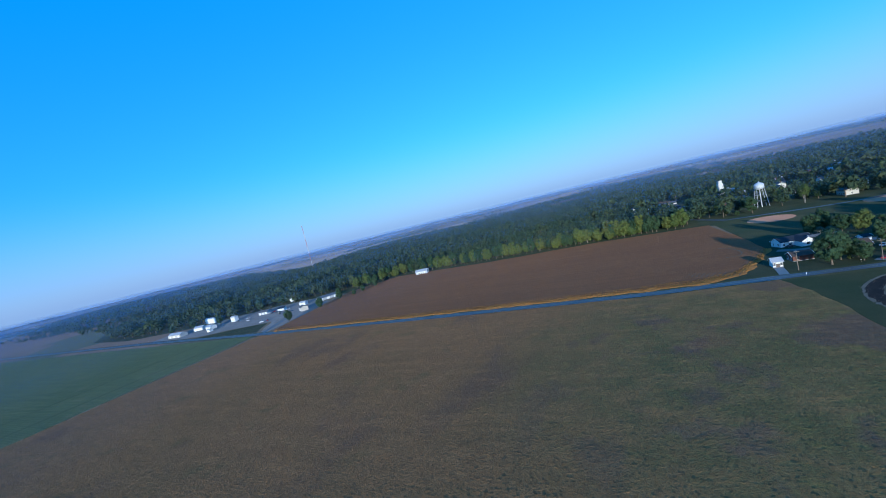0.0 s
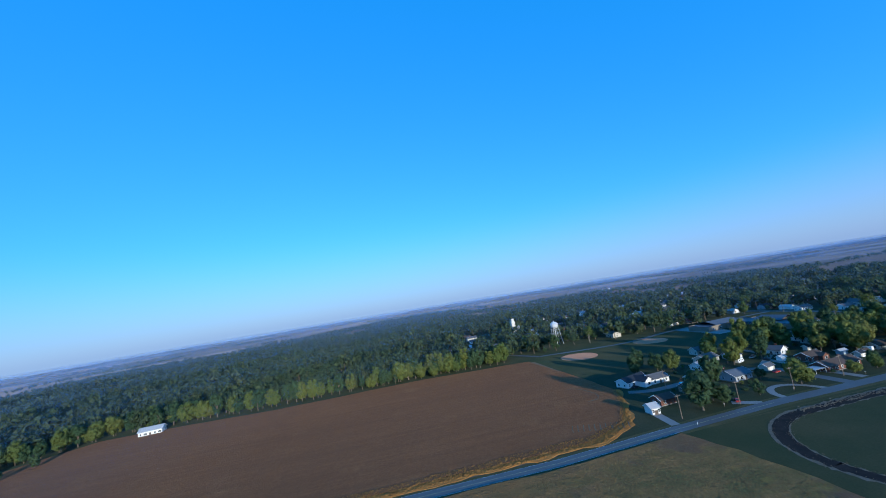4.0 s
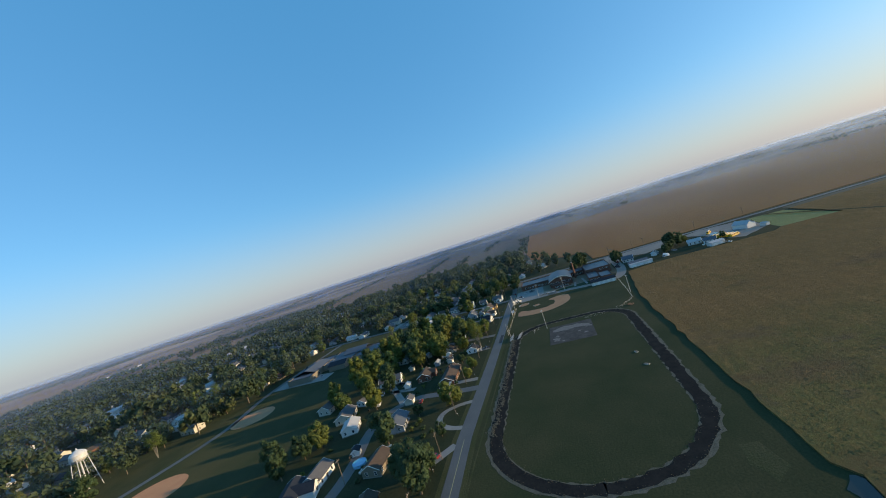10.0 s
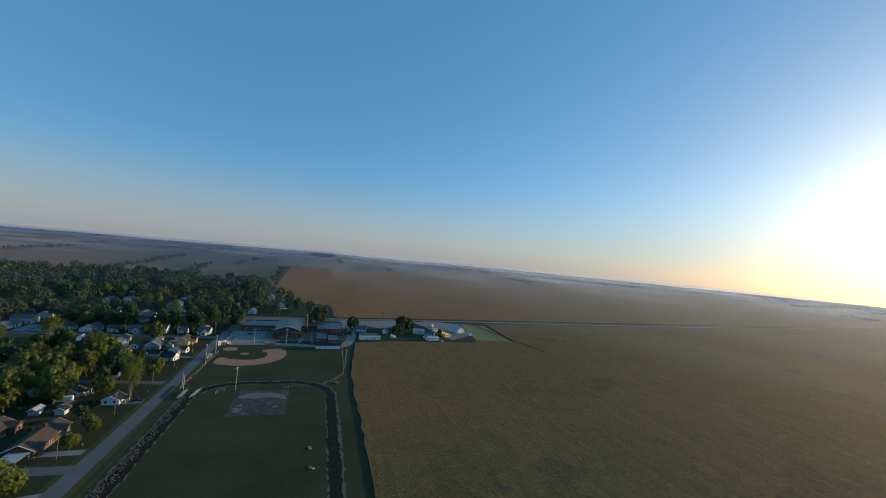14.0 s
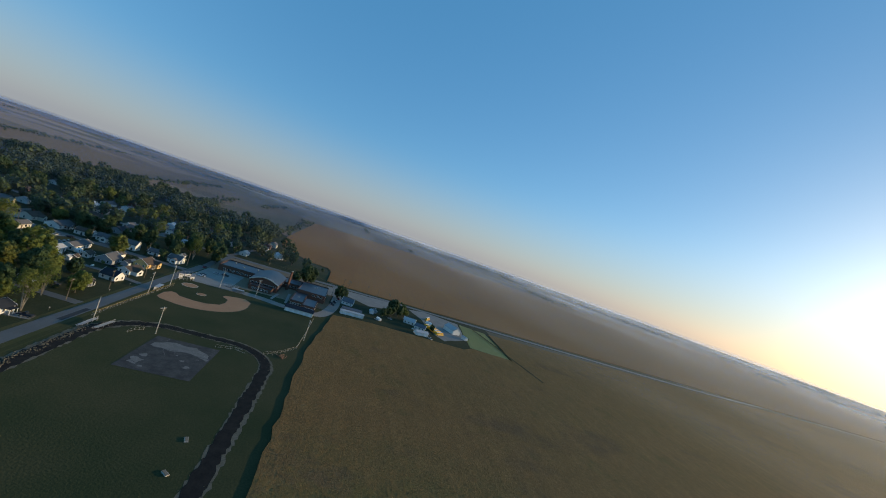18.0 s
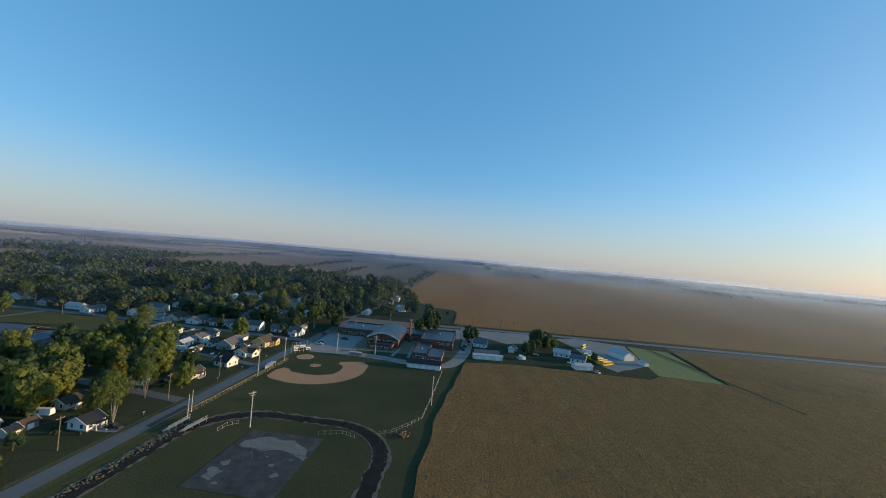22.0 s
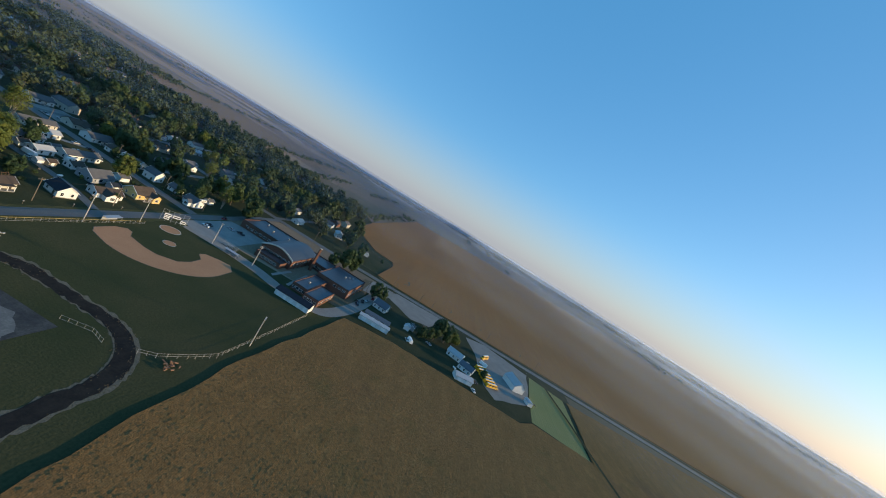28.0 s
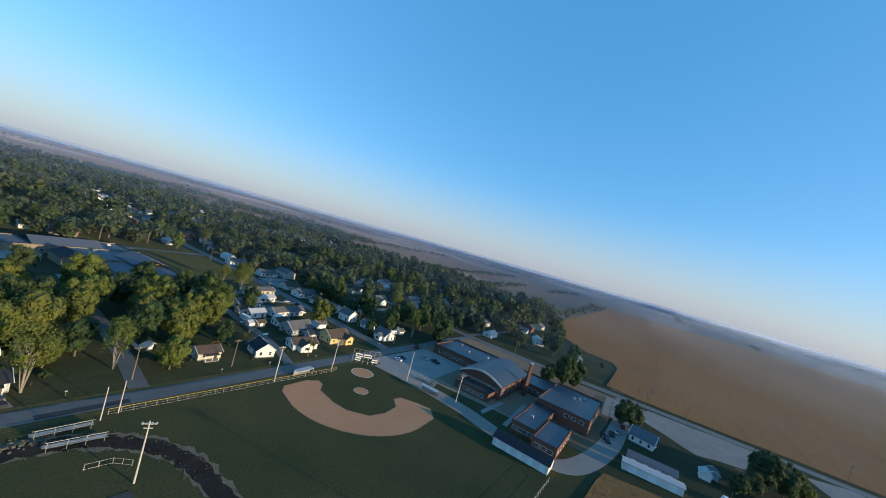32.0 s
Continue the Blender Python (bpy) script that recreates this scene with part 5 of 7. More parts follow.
for z, r in ((6.0, 5.71), (12.0, 4.83)):
    for k in range(4):
        a, c = math.pi / 4 + k * math.pi / 2, math.pi / 4 + (k + 1) * math.pi / 2
        b = bmesh.new()
        tube(b, (r * math.cos(a), r * math.sin(a), z), (r * math.cos(c), r * math.sin(c), z), 0.09, 0.09, 6)
        r2 = r - 0.86
        tube(b, (r * math.cos(a), r * math.sin(a), z), (r2 * math.cos(c), r2 * math.sin(c), z + 5.8), 0.04, 0.04, 5)
        part("brace", b, M_STEEL, wt)
b = bmesh.new()
lathe(b, [(3.86, 19.0), (4.5, 19.0), (4.5, 19.12), (3.86, 19.12)], 28)
part("walkway", b, M_STEEL, wt)

elev = thing("grain_elevator", pose(-226, 385, 0, 0, 0, 10), "tall pale concrete grain elevator with a headhouse", "grain elevator")
part("tower", boxes((-2.8, 2.8, -3, 3, -0.2, 22), (-2, 2, -2.4, 2.4, 22, 26)), M_STONE, elev)
part("roof", boxes((-2.3, 2.3, -2.7, 2.7, 26, 26.3)), M_ROOF_GREY, elev)
for k, (x, y) in enumerate(((8, -2), (8, 5), (14.5, 1), (-8, 3))):
    b = bmesh.new()
    lathe(b, [(3.4, -0.2), (3.4, 13 - k), (0.5, 15 - k)], 20, (x, y))
    part("bin", b, M_STEEL, elev, "round galvanised grain bin")
part("annex", gable_walls(14, 8, 5, 2.4), M_SIDING, elev).location = (20, -8, 0)
part("annex_roof", gable_roof(14, 8, 5, 2.4), M_ROOF_METAL, elev).location = (20, -8, 0)

mast = thing("radio_mast", pose(-1078, 478, 0), "tall thin faded red and grey guyed radio mast", "radio mast")
M_MAST_RED = plain("mast_red", (0.3, 0.1, 0.08), 0.7)
for k in range(7):
    b = bmesh.new()
    tube(b, (0, 0, k * 18.0), (0, 0, k * 18.0 + 18.0), 0.75, 0.75, 4)
    part("mast_section", b, (M_STEEL if k % 2 else M_MAST_RED), mast)
part("antenna", boxes((-2.2, 2.2, -0.5, 0.5, 125.6, 127.5)), M_STEEL, mast)

# ---- farm at the west end ----
for x, y, w, d, h, turn, roof, wall, lab in ((-864, 24, 24, 9, 3.4, 3, M_ROOF_METAL, M_CREAM, "long pale farm hall with a row of openings"), (-850, 44, 12, 8, 3.6, 20, M_ROOF_METAL, M_SIDING, "white farm hall for machines"), (-824, 42, 11, 8, 3.6, -5, M_ROOF_METAL, M_SIDING, "white farm workshop with pale roof"), (-808, 30, 6, 4, 2.6, 0, M_ROOF_METAL, M_SIDING, "small white farm pump shed"), (-812, 66, 8, 5, 6.0, 0, M_ROOF_METAL, M_SIDING, "tall white farm loading shed"),
                                             (-776, 84, 14, 9, 3.2, 10, M_ROOF_GREY, M_GREYSIDE, "grey farm garage among parked machines"), (-752, 90, 9, 6, 3.0, 15, M_ROOF_DARK, M_SIDING, "low farm shed with dark roof"), (-697, 74, 13, 8, 4.2, -32, M_ROOF_GREY, M_CREAM, "cream farm house beside the brown field"), (-728, 104, 9, 6, 3.6, 10, M_ROOF_METAL, M_SIDING, "small white farm store building"), (-704, 122, 26, 10, 3.2, 58, M_ROOF_BLUE, M_GREYSIDE, "long farm shed with a blue-grey roof")):
    longshed(x, y, w, d, h, turn, roof, wall, lab, d * 0.22, "farm_shed", 3)
slab("farm_lot", wobble([(-905, 10), (-808, 12), (-712, 40), (-682, 2), (-671, 2), (-674, 52), (-684, 104), (-742, 136), (-800, 118), (-850, 86), (-905, 40)], 2.0, 9, 21), 0.05, M_YARD, 0, "dark patchy gravel farm lot", "yard")
slab("farm_lawn", wobble([(-800, 8), (-690, 3), (-714, 36), (-760, 24)], 0.8, 8, 22), 0.06, M_TOWN, 0, "green grass between farm road and lot", "grass")
for kind, x, y, h in ((0, -672, 30, 12), (0, -668, 72, 13), (1, -664, 101, 14), (2, -656, 118, 7), (2, -653, 132, 8), (0, -648, 152, 11), (2, -836, 62, 11), (0, -880, 54, 14), (2, -906, 40, 10), (1, -812, 106, 17), (0, -790, 128, 16)):
    plant(kind, x, y, h)
bins = [(-883, 74), (-877.5, 74), (-872, 73.5), (-866.5, 73)]
for x, y in bins:
    t = thing("grain_bin", pose(x, y, 0), "white steel grain bin with a conical lid on a farm", "grain bin", "row of grain bins")
    b = bmesh.new()
    lathe(b, [(2.4, -0.1), (2.4, 6.6)], 18)
    part("shell", b, M_WHITE, t)
    b = bmesh.new()
    lathe(b, [(2.55, 6.55), (0.5, 7.9), (0.3, 8.2)], 18)
    part("lid", b, M_ROOF_METAL, t)
tank = thing("storage_tank", pose(-780, 133, 0), "round white storage tank on a low stand", "tank")
b = bmesh.new()
lathe(b, [(0.2, 1.0), (2.4, 1.6), (3.4, 3.2), (3.4, 4.6), (2.4, 6.2), (0.2, 6.8)], 20)
part("shell", b, M_WHITE, tank)
for a in (0.8, 2.4, 3.9, 5.5):
    part("leg", tubes(((2.4 * math.cos(a), 2.4 * math.sin(a), -0.1), (2.4 * math.cos(a), 2.4 * math.sin(a), 2.2), 0.16, 0.16, 6)), M_STEEL, tank)
# ---- poles ----
def utility_pole(x, y, h=10.5, turn=0):
    t = thing("utility_pole", pose(x, y, 0, 0, 0, turn), "weathered wooden utility pole with a crossarm", "utility pole", "utility poles along the road")
    part("pole", tubes(((0, 0, -0.2), (0, 0, h), 0.17, 0.11, 8)), M_WOODPOLE, t)
    part("crossarm", boxes((-1.25, 1.25, -0.08, 0.08, h - 0.9, h - 0.72)), M_WOODPOLE, t)
    for px in (-1.1, -0.4, 0.4, 1.1):
        part("insulator", tubes(((px, 0, h - 0.72), (px, 0, h - 0.5), 0.06, 0.05, 6)), M_STEEL, t)
    return t


def light_pole(x, y, h=14.0, turn=0, lamps=4):
    t = thing("floodlight_pole", pose(x, y, 0, 0, 0, turn), "tall pale ball-field pole with floodlights", "floodlight pole", "floodlights round the ball field")
    part("pole", tubes(((0, 0, -0.2), (0, 0, h), 0.2, 0.12, 9)), M_PALEPOLE, t)
    part("crossbar", boxes((-1.3, 1.3, -0.07, 0.07, h - 0.7, h - 0.56)), M_PALEPOLE, t)
    part("crossbar", boxes((-0.8, 0.8, -0.07, 0.07, h - 1.6, h - 1.46)), M_PALEPOLE, t)
    for k in range(lamps):
        px = -1.15 + k * 2.3 / (lamps - 1)
        b = bmesh.new()
        lathe(b, [(0.08, 0.0), (0.24, 0.22), (0.27, 0.27)], 12)
        b.transform(pose(px, -0.1, h - 0.6, 115))
        part("floodlight", b, M_STEEL, t)
    return t


up = [(-180, 10), (-143, 9), (-102, 9.5), (-73, 8.5), (-40, 8), (-245, 5.5), (-212, 8), (-276, 4.5), (20, 8), (-252, 44)]
first = utility_pole(*up[0])
for x, y in up[1:]:
    copy_thing(first, pose(x, y, 0, 0, 0, 0))
for x, y in ((118, -113), (117, -140), (114, -152), (124, -210), (130, -262), (105, -35), (16, 34), (17, 72), (4, 108), (18, 150), (5, 190), (18, 230), (54, -104), (36, -152), (98, -118)):
    copy_thing(first, pose(x, y, 0, 0, 0, 90))
lamp = light_pole(-115.4, -34.6, 13.2, 150)
for x, y, a in ((-66, -7, 180), (-39, -6.5, 190), (-76, -96.5, 20), (-11, -52, -60), (-14, -28, -80)):
    copy_thing(lamp, pose(x, y, 0, 0, 0, a))
for x, y in ((-114, -9), (-110, -7.2)):
    t = thing("post", pose(x, y, 0), "plain tall wooden post beside the bleachers", "post", "wooden posts")
    part("pole", tubes(((0, 0, -0.2), (0, 0, 8.5), 0.14, 0.1, 8)), M_PALEPOLE, t)

# ---- fences ----
def fence(name, line, step, h, rails, post_mat, rail_mat, label, cap=None):
    t = thing(name, Matrix.Identity(4), label, "fence")
    me = _mesh("post", tubes(((0, 0, -0.1), (0, 0, h), 0.045, 0.045, 6)), post_mat)
    for a, b in zip(line, line[1:]):
        n = max(1, round(math.dist(a, b) / step))
        for k in range(n + (1 if b == line[-1] else 0)):
            f = k / n
            share("post", me, t, pose(a[0] + (b[0] - a[0]) * f, a[1] + (b[1] - a[1]) * f, 0))
        for z in rails:
            part("rail", tubes(((*a, z), (*b, z), 0.026, 0.026, 5)), rail_mat, t)
        if cap:
            part("cap", tubes(((*a, h), (*b, h), 0.07, 0.07, 6)), cap, t, "yellow plastic fence cap")
    return t


fence("outfield_fence", [(-109.5, -81), (-107, -85), (-100, -90), (-92, -94.5), (-63, -96), (-29, -97)], 2.6, 1.8, (0.9, 1.75), M_PALEPOLE, M_PALEPOLE, "pale outfield fence curving round the grass")
fence("roadside_fence", [(-112, -7.0), (-66, -7.6), (-38, -8.2)], 2.6, 1.5, (0.15, 0.8), M_STEEL, M_STEEL, "chain-link roadside fence with a yellow cap", M_FENCECAP)
fence("garden_fence", [(126, -44), (128, -98), (196, -92), (203, -64)], 3.0, 1.3, (0.3, 0.8, 1.2), M_WOODPOLE, M_WOODPOLE, "dark wooden garden fence")
fence("track_fence", [(-121, -26), (-116.5, -26.5), (-114, -29)], 2.0, 1.4, (0.2, 1.3), M_PALEPOLE, M_PALEPOLE, "short pale barrier beside the track")
fence("track_fence", [(-114, -60), (-111.5, -68), (-113, -73)], 2.0, 1.4, (0.2, 1.3), M_PALEPOLE, M_PALEPOLE, "short pale barrier beside the track")

# chain-link mesh as thin wires, backstop
back = thing("backstop", pose(-20, -7.5, 0, 0, 0, -42), "tall backstop frame with netting and pale sign boards", "backstop")
for k in range(6):
    part("post", tubes(((-6 + k * 2.4, 0.25 * (k - 2.5) ** 2 * 0.35, -0.1), (-6 + k * 2.4, 0.25 * (k - 2.5) ** 2 * 0.35, 6.5), 0.1, 0.08, 7)), M_STEEL, back)
for z in (1.2, 3.0, 4.7, 6.4):
    b = bmesh.new()
    for k in range(5):
        tube(b, (-6 + k * 2.4, 0.0875 * (k - 2.5) ** 2, z), (-6 + (k + 1) * 2.4, 0.0875 * (k - 1.5) ** 2, z), 0.05, 0.05, 5)
    part("rail", b, M_STEEL, back)
for x0, z0, w in ((-5, 3.2, 3.2), (-1.2, 3.2, 3.6), (2.8, 1.4, 2.6), (-4.8, 1.4, 2.4)):
    part("sign_board", boxes((x0, x0 + w, -0.25, -0.18, z0, z0 + 1.4)), M_WHITE, back, "pale board with dark bars")
    part("sign_bar", boxes((x0 + 0.3, x0 + w - 0.3, -0.29, -0.25, z0 + 0.4, z0 + 0.95)), M_PATCH, back)
scb = thing("bench_shelter", pose(-53, -6.2, 0, 0, 0, 6), "low pale bench shelter beside the field", "shelter")
part("roof", boxes((-4, 4, -1.2, 1.2, 2.2, 2.35)), M_ROOF_METAL, scb)
part("back_wall", boxes((-4, 4, 1.0, 1.15, 0, 2.2)), M_GREYSIDE, scb)
part("bench", boxes((-3.6, 3.6, 0.4, 0.8, 0.4, 0.48)), M_STEEL, scb)
for sx in (-3.8, 0, 3.8):
    part("post", boxes((sx - 0.06, sx + 0.06, -1.1, -0.98, 0, 2.2)), M_STEEL, scb)
copy_thing(scb, pose(-14, -40, 0, 0, 0, -88))


def bleacher(x, y, turn):
    t = thing("bleacher", pose(x, y, 0, 0, 0, turn), "grey metal bleacher with long bench boards", "bleacher", "bleachers")
    for k in range(4):
        part("seat", boxes((-5, 5, 0.6 * k, 0.6 * k + 0.3, 0.45 + 0.3 * k, 0.5 + 0.3 * k)), M_STEEL, t)
        part("footboard", boxes((-5, 5, 0.6 * k + 0.3, 0.6 * k + 0.58, 0.2 + 0.3 * k, 0.24 + 0.3 * k)), M_STEEL, t)
    for px in (-4.6, -1.5, 1.5, 4.6):
        part("support", tubes(((px, 0, 0), (px, 2.2, 1.35), 0.05, 0.05, 5), ((px, 2.2, 0), (px, 2.2, 2.2), 0.05, 0.05, 5)), M_STEEL, t)
    part("back_rail", tubes(((-5, 2.2, 2.2), (5, 2.2, 2.2), 0.05, 0.05, 6)), M_PALEPOLE, t)
    return t


bl = bleacher(-121, -9.5, 180)
copy_thing(bl, pose(-120, -15.2, 0, 0, 0, 175))
copy_thing(bl, pose(-7, -33, 0, 0, 0, -90))
for x, y, a in ((-184, -76, 20), (-199, -77, 50)):
    t = thing("goal_frame", Matrix.Translation((x, y, 0)) @ Matrix.Rotation(radians(a), 4, "Z") @ Matrix.Scale(0.6, 4), "pale low goal frame lying on the grass", "goal frame", "frames on the grass")
    part("frame", boxes((-2, 2, -0.9, -0.75, 0, 0.5), (-2, 2, 0.75, 0.9, 0, 0.5), (-2, -1.85, -0.75, 0.75, 0, 0.5)), M_PALEPOLE, t)
    part("top", boxes((-1.9, 1.9, -0.7, 0.7, 0.5, 0.6)), M_WOODPOLE, t)

# ---- vehicles ----
ME_TYRE = _mesh("tyre", tubes(((0, -0.11, 0), (0, 0.11, 0), 0.34, 0.34, 16)), M_RUBBER)
ME_RIM = _mesh("rim", tubes(((0, -0.12, 0), (0, 0.12, 0), 0.2, 0.2, 12)), M_STEEL)


def wheels(t, xs, y, r=0.34):
    for x in xs:
        for s in (-1, 1):
            w = share("wheel", ME_TYRE, t, Matrix.LocRotScale((x, s * y, r), None, (r / 0.34,) * 3))
            share("rim", ME_RIM, w, Matrix.Identity(4))


def prism(side, y0, y1):
    """A body from its side outline (x, z), from y0 to y1, drawn in towards its top."""
    b = bmesh.new()
    a = [b.verts.new((x, y0 + max(0, z - 0.9) * 0.22, z)) for x, z in side]
    c = [b.verts.new((x, y1 - max(0, z - 0.9) * 0.22, z)) for x, z in side]
    b.faces.new(a)
    b.faces.new(c[::-1])
    for k in range(len(side)):
        j = (k + 1) % len(side)
        b.faces.new((a[j], a[k], c[k], c[j]))
    bmesh.ops.recalc_face_normals(b, faces=b.faces[:])
    return b


def car(paint, kind, label):
    t = thing(kind, Matrix.Identity(4), label, "car" if kind == "car" else "pickup truck", "parked vehicles")
    if kind == "car":
        part("body", prism([(-2.25, 0.3), (2.2, 0.3), (2.25, 0.65), (1.9, 0.85), (0.95, 0.95), (-1.5, 0.98), (-2.2, 0.95)], -0.88, 0.88), paint, t)
        part("cabin", prism([(1.0, 0.94), (-1.6, 0.97), (-1.05, 1.42), (0.2, 1.44)], -0.84, 0.84), M_GLASS, t, "dark glazed cabin")
        part("cabin_roof", boxes((-1.0, 0.15, -0.66, 0.66, 1.42, 1.48)), paint, t)
    else:
        part("body", prism([(-2.7, 0.45), (2.6, 0.45), (2.65, 0.85), (2.4, 1.05), (1.2, 1.12), (-2.7, 1.12)], -0.95, 0.95), paint, t)
        part("cabin", prism([(1.25, 1.1), (-0.6, 1.1), (-0.5, 1.72), (0.55, 1.74)], -0.9, 0.9), M_GLASS, t, "dark glazed cabin")
        part("cabin_roof", boxes((-0.48, 0.5, -0.68, 0.68, 1.72, 1.79)), paint, t)
        part("truck_bed", boxes((-2.6, -0.7, -0.75, 0.75, 1.12, 1.14)), M_PATCH, t, "dark open bed")
    for s in (-1, 1):
        part("headlight", boxes((2.18 if kind == "car" else 2.58, 2.27 if kind == "car" else 2.67, s * 0.62 - 0.16, s * 0.62 + 0.16, 0.62, 0.78)), M_WHITE, t)
    wheels(t, (-1.35, 1.4) if kind == "car" else (-1.6, 1.7), 0.82 if kind == "car" else 0.86, 0.34 if kind == "car" else 0.4)
    return t


CARS = [car(M_CARS[0], "car", "white sedan parked outdoors"), car(M_CARS[1], "car", "silver car parked outdoors"), car(M_CARS[2], "car", "dark car parked outdoors"), car(M_CARS[0], "pickup", "white pickup truck parked outdoors"), car(M_CARS[3], "car", "red car parked outdoors"), car(M_CARS[2], "pickup", "dark pickup truck parked outdoors")]
SPOTS = [(0, -769, 83, 30), (4, -764, 88, 80), (2, -758, 80, 10), (1, -752, 84, 100), (5, -747, 78, 40), (0, -742, 90, 70), (3, -730, 42, 20), (4, -726, 46, 150), (1, -792, 70, 60), (2, -800, 62, 15), (0, -716, 64, 90), (2, -720, 76, 20), (5, -734, 70, 120), (1, -776, 58, 45), (0, 21, -147, 20), (1, 37, -161, 60), (3, -8, 70, 100), (2, 6, 78, 92), (4, 30, -1.5, 0), (5, -128, 6.5, 90), (0, -44, 52, 30), (1, -36, 50, 100), (3, 62, -116, 80), (2, 80, -112, 40), (0, 8, -196, 30), (5, 22, -197, 60), (1, 17, 128, 95), (3, -171, 66, 20), (2, -160, 58, 80), (0, -232, 33, 40), (4, -204, 57, 15), (5, 22, -20, 85), (1, -100, 92, 85), (0, -104, 70, 80), (3, 44, -192, 20), (2, -262, 57, 10), (1, 10, 172, 90), (4, -243, 9, 60), (0, 70, -113, 70), (2, 33, -106, 20), (5, 38, -108, 15), (1, 44, -110, 160), (2, 28, -107, 30), (4, 55, -111, 10), (0, 2, -10, 90), (2, 6, -9, 95), (1, 20, -14, 80), (3, -3, 62, 10), (0, -20, 68, 95), (1, 2, 84, 5), (2, -34, 28, 80), (5, -88, 24, 95), (4, -192, 33, 10), (0, -30, 110, 90), (1, -100, 160, 40), (2, -96, 172, 60), (0, -92, 186, 50), (5, -60, 206, 5), (3, 24, 124, 90), (1, 30, 128, 90), (2, 36, 132, 90)]
seen_cars = set()
for k, x, y, a in SPOTS:
    if k in seen_cars:
        copy_thing(CARS[k], pose(x, y, 0.06, 0, 0, a))
    else:
        CARS[k].matrix_basis = pose(x, y, 0.06, 0, 0, a)
        seen_cars.add(k)

bus = thing("school_bus", pose(30, -210, 0.07, 0, 0, -57), "yellow school bus parked in a row", "bus", "row of school buses")
part("body", prism([(-5.2, 0.5), (3.9, 0.5), (3.9, 2.7), (3.6, 2.95), (-5.0, 2.95), (-5.2, 2.75)], -1.2, 1.2), M_BUS, bus)
part("hood", prism([(3.9, 0.5), (5.4, 0.5), (5.4, 1.35), (3.9, 1.55)], -1.05, 1.05), M_BUS, bus)
for s in (-1, 1):
    part("window_band", boxes((-4.9, 3.3, s * 1.02 - 0.06, s * 1.02 + 0.06, 1.75, 2.4)), M_GLASS, bus, "dark side windows")
    part("stripe", boxes((-5.1, 3.8, s * 1.185 - 0.03, s * 1.185 + 0.03, 1.25, 1.37)), M_RUBBER, bus)
part("windscreen", boxes((3.86, 3.94, -0.8, 0.8, 1.7, 2.5)), M_GLASS, bus)
part("bumper", boxes((5.38, 5.55, -1.1, 1.1, 0.4, 0.65)), M_RUBBER, bus)
part("roof_panel", boxes((-4.6, 3.2, -0.6, 0.6, 2.94, 3.0)), M_WHITE, bus, "white roof panel")
wheels(bus, (-3.2, 3.9), 1.0, 0.48)
for k in range(1, 6):
    copy_thing(bus, pose(30 + k * 4.0, -210 + k * 1.5, 0.07, 0, 0, -57))
copy_thing(bus, pose(79, -207, 0.07, 0, 0, 148))

# ---- yard clutter ----
pool = thing("pool", pose(-240, 44, 0), "round blue above-ground swimming pool", "swimming pool")
b = bmesh.new()
lathe(b, [(3.0, 0), (3.0, 1.2), (2.85, 1.2), (2.85, 1.05), (0.1, 1.02)], 24)
part("wall", b, M_POOL, pool)
hyd = thing("pipe_marker", pose(-276, -4, 0), "small pale marker post beside the road", "post")
part("post", tubes(((0, 0, -0.1), (0, 0, 1.1), 0.12, 0.1, 8)), M_WHITE, hyd)
brush = thing("scrap_pile", pose(-107, -89.5, 0), "small rust-coloured scrap heap by the fence", "scrap heap")
rnd = random.Random(3)
for k in range(18):
    w_, d_, h_ = rnd.uniform(0.3, 0.7), rnd.uniform(0.1, 0.3), rnd.uniform(0.06, 0.18)
    scrap = part("scrap_piece", boxes((-w_, w_, -d_, d_, -h_, h_)), M_RUST, brush)
    scrap.matrix_basis = Matrix.Translation((rnd.gauss(0, 1.2), rnd.gauss(0, 0.9), rnd.uniform(0.2, 0.8))) @ Euler((rnd.uniform(-0.5, 0.5), rnd.uniform(-0.5, 0.5), rnd.random() * 3)).to_matrix().to_4x4()

cp = thing("carport", pose(-182.2, 21, 0, 0, 0, 2), "white metal carport beside the brick house", "carport")
part("roof", boxes((-3.5, 3.5, -3, 3, 2.5, 2.65)), M_ROOF_METAL, cp)
for px in (-3.3, 3.3):
    for py in (-2.8, 0, 2.8):
        part("post", boxes((px - 0.06, px + 0.06, py - 0.06, py + 0.06, 0, 2.5)), M_WHITE, cp)

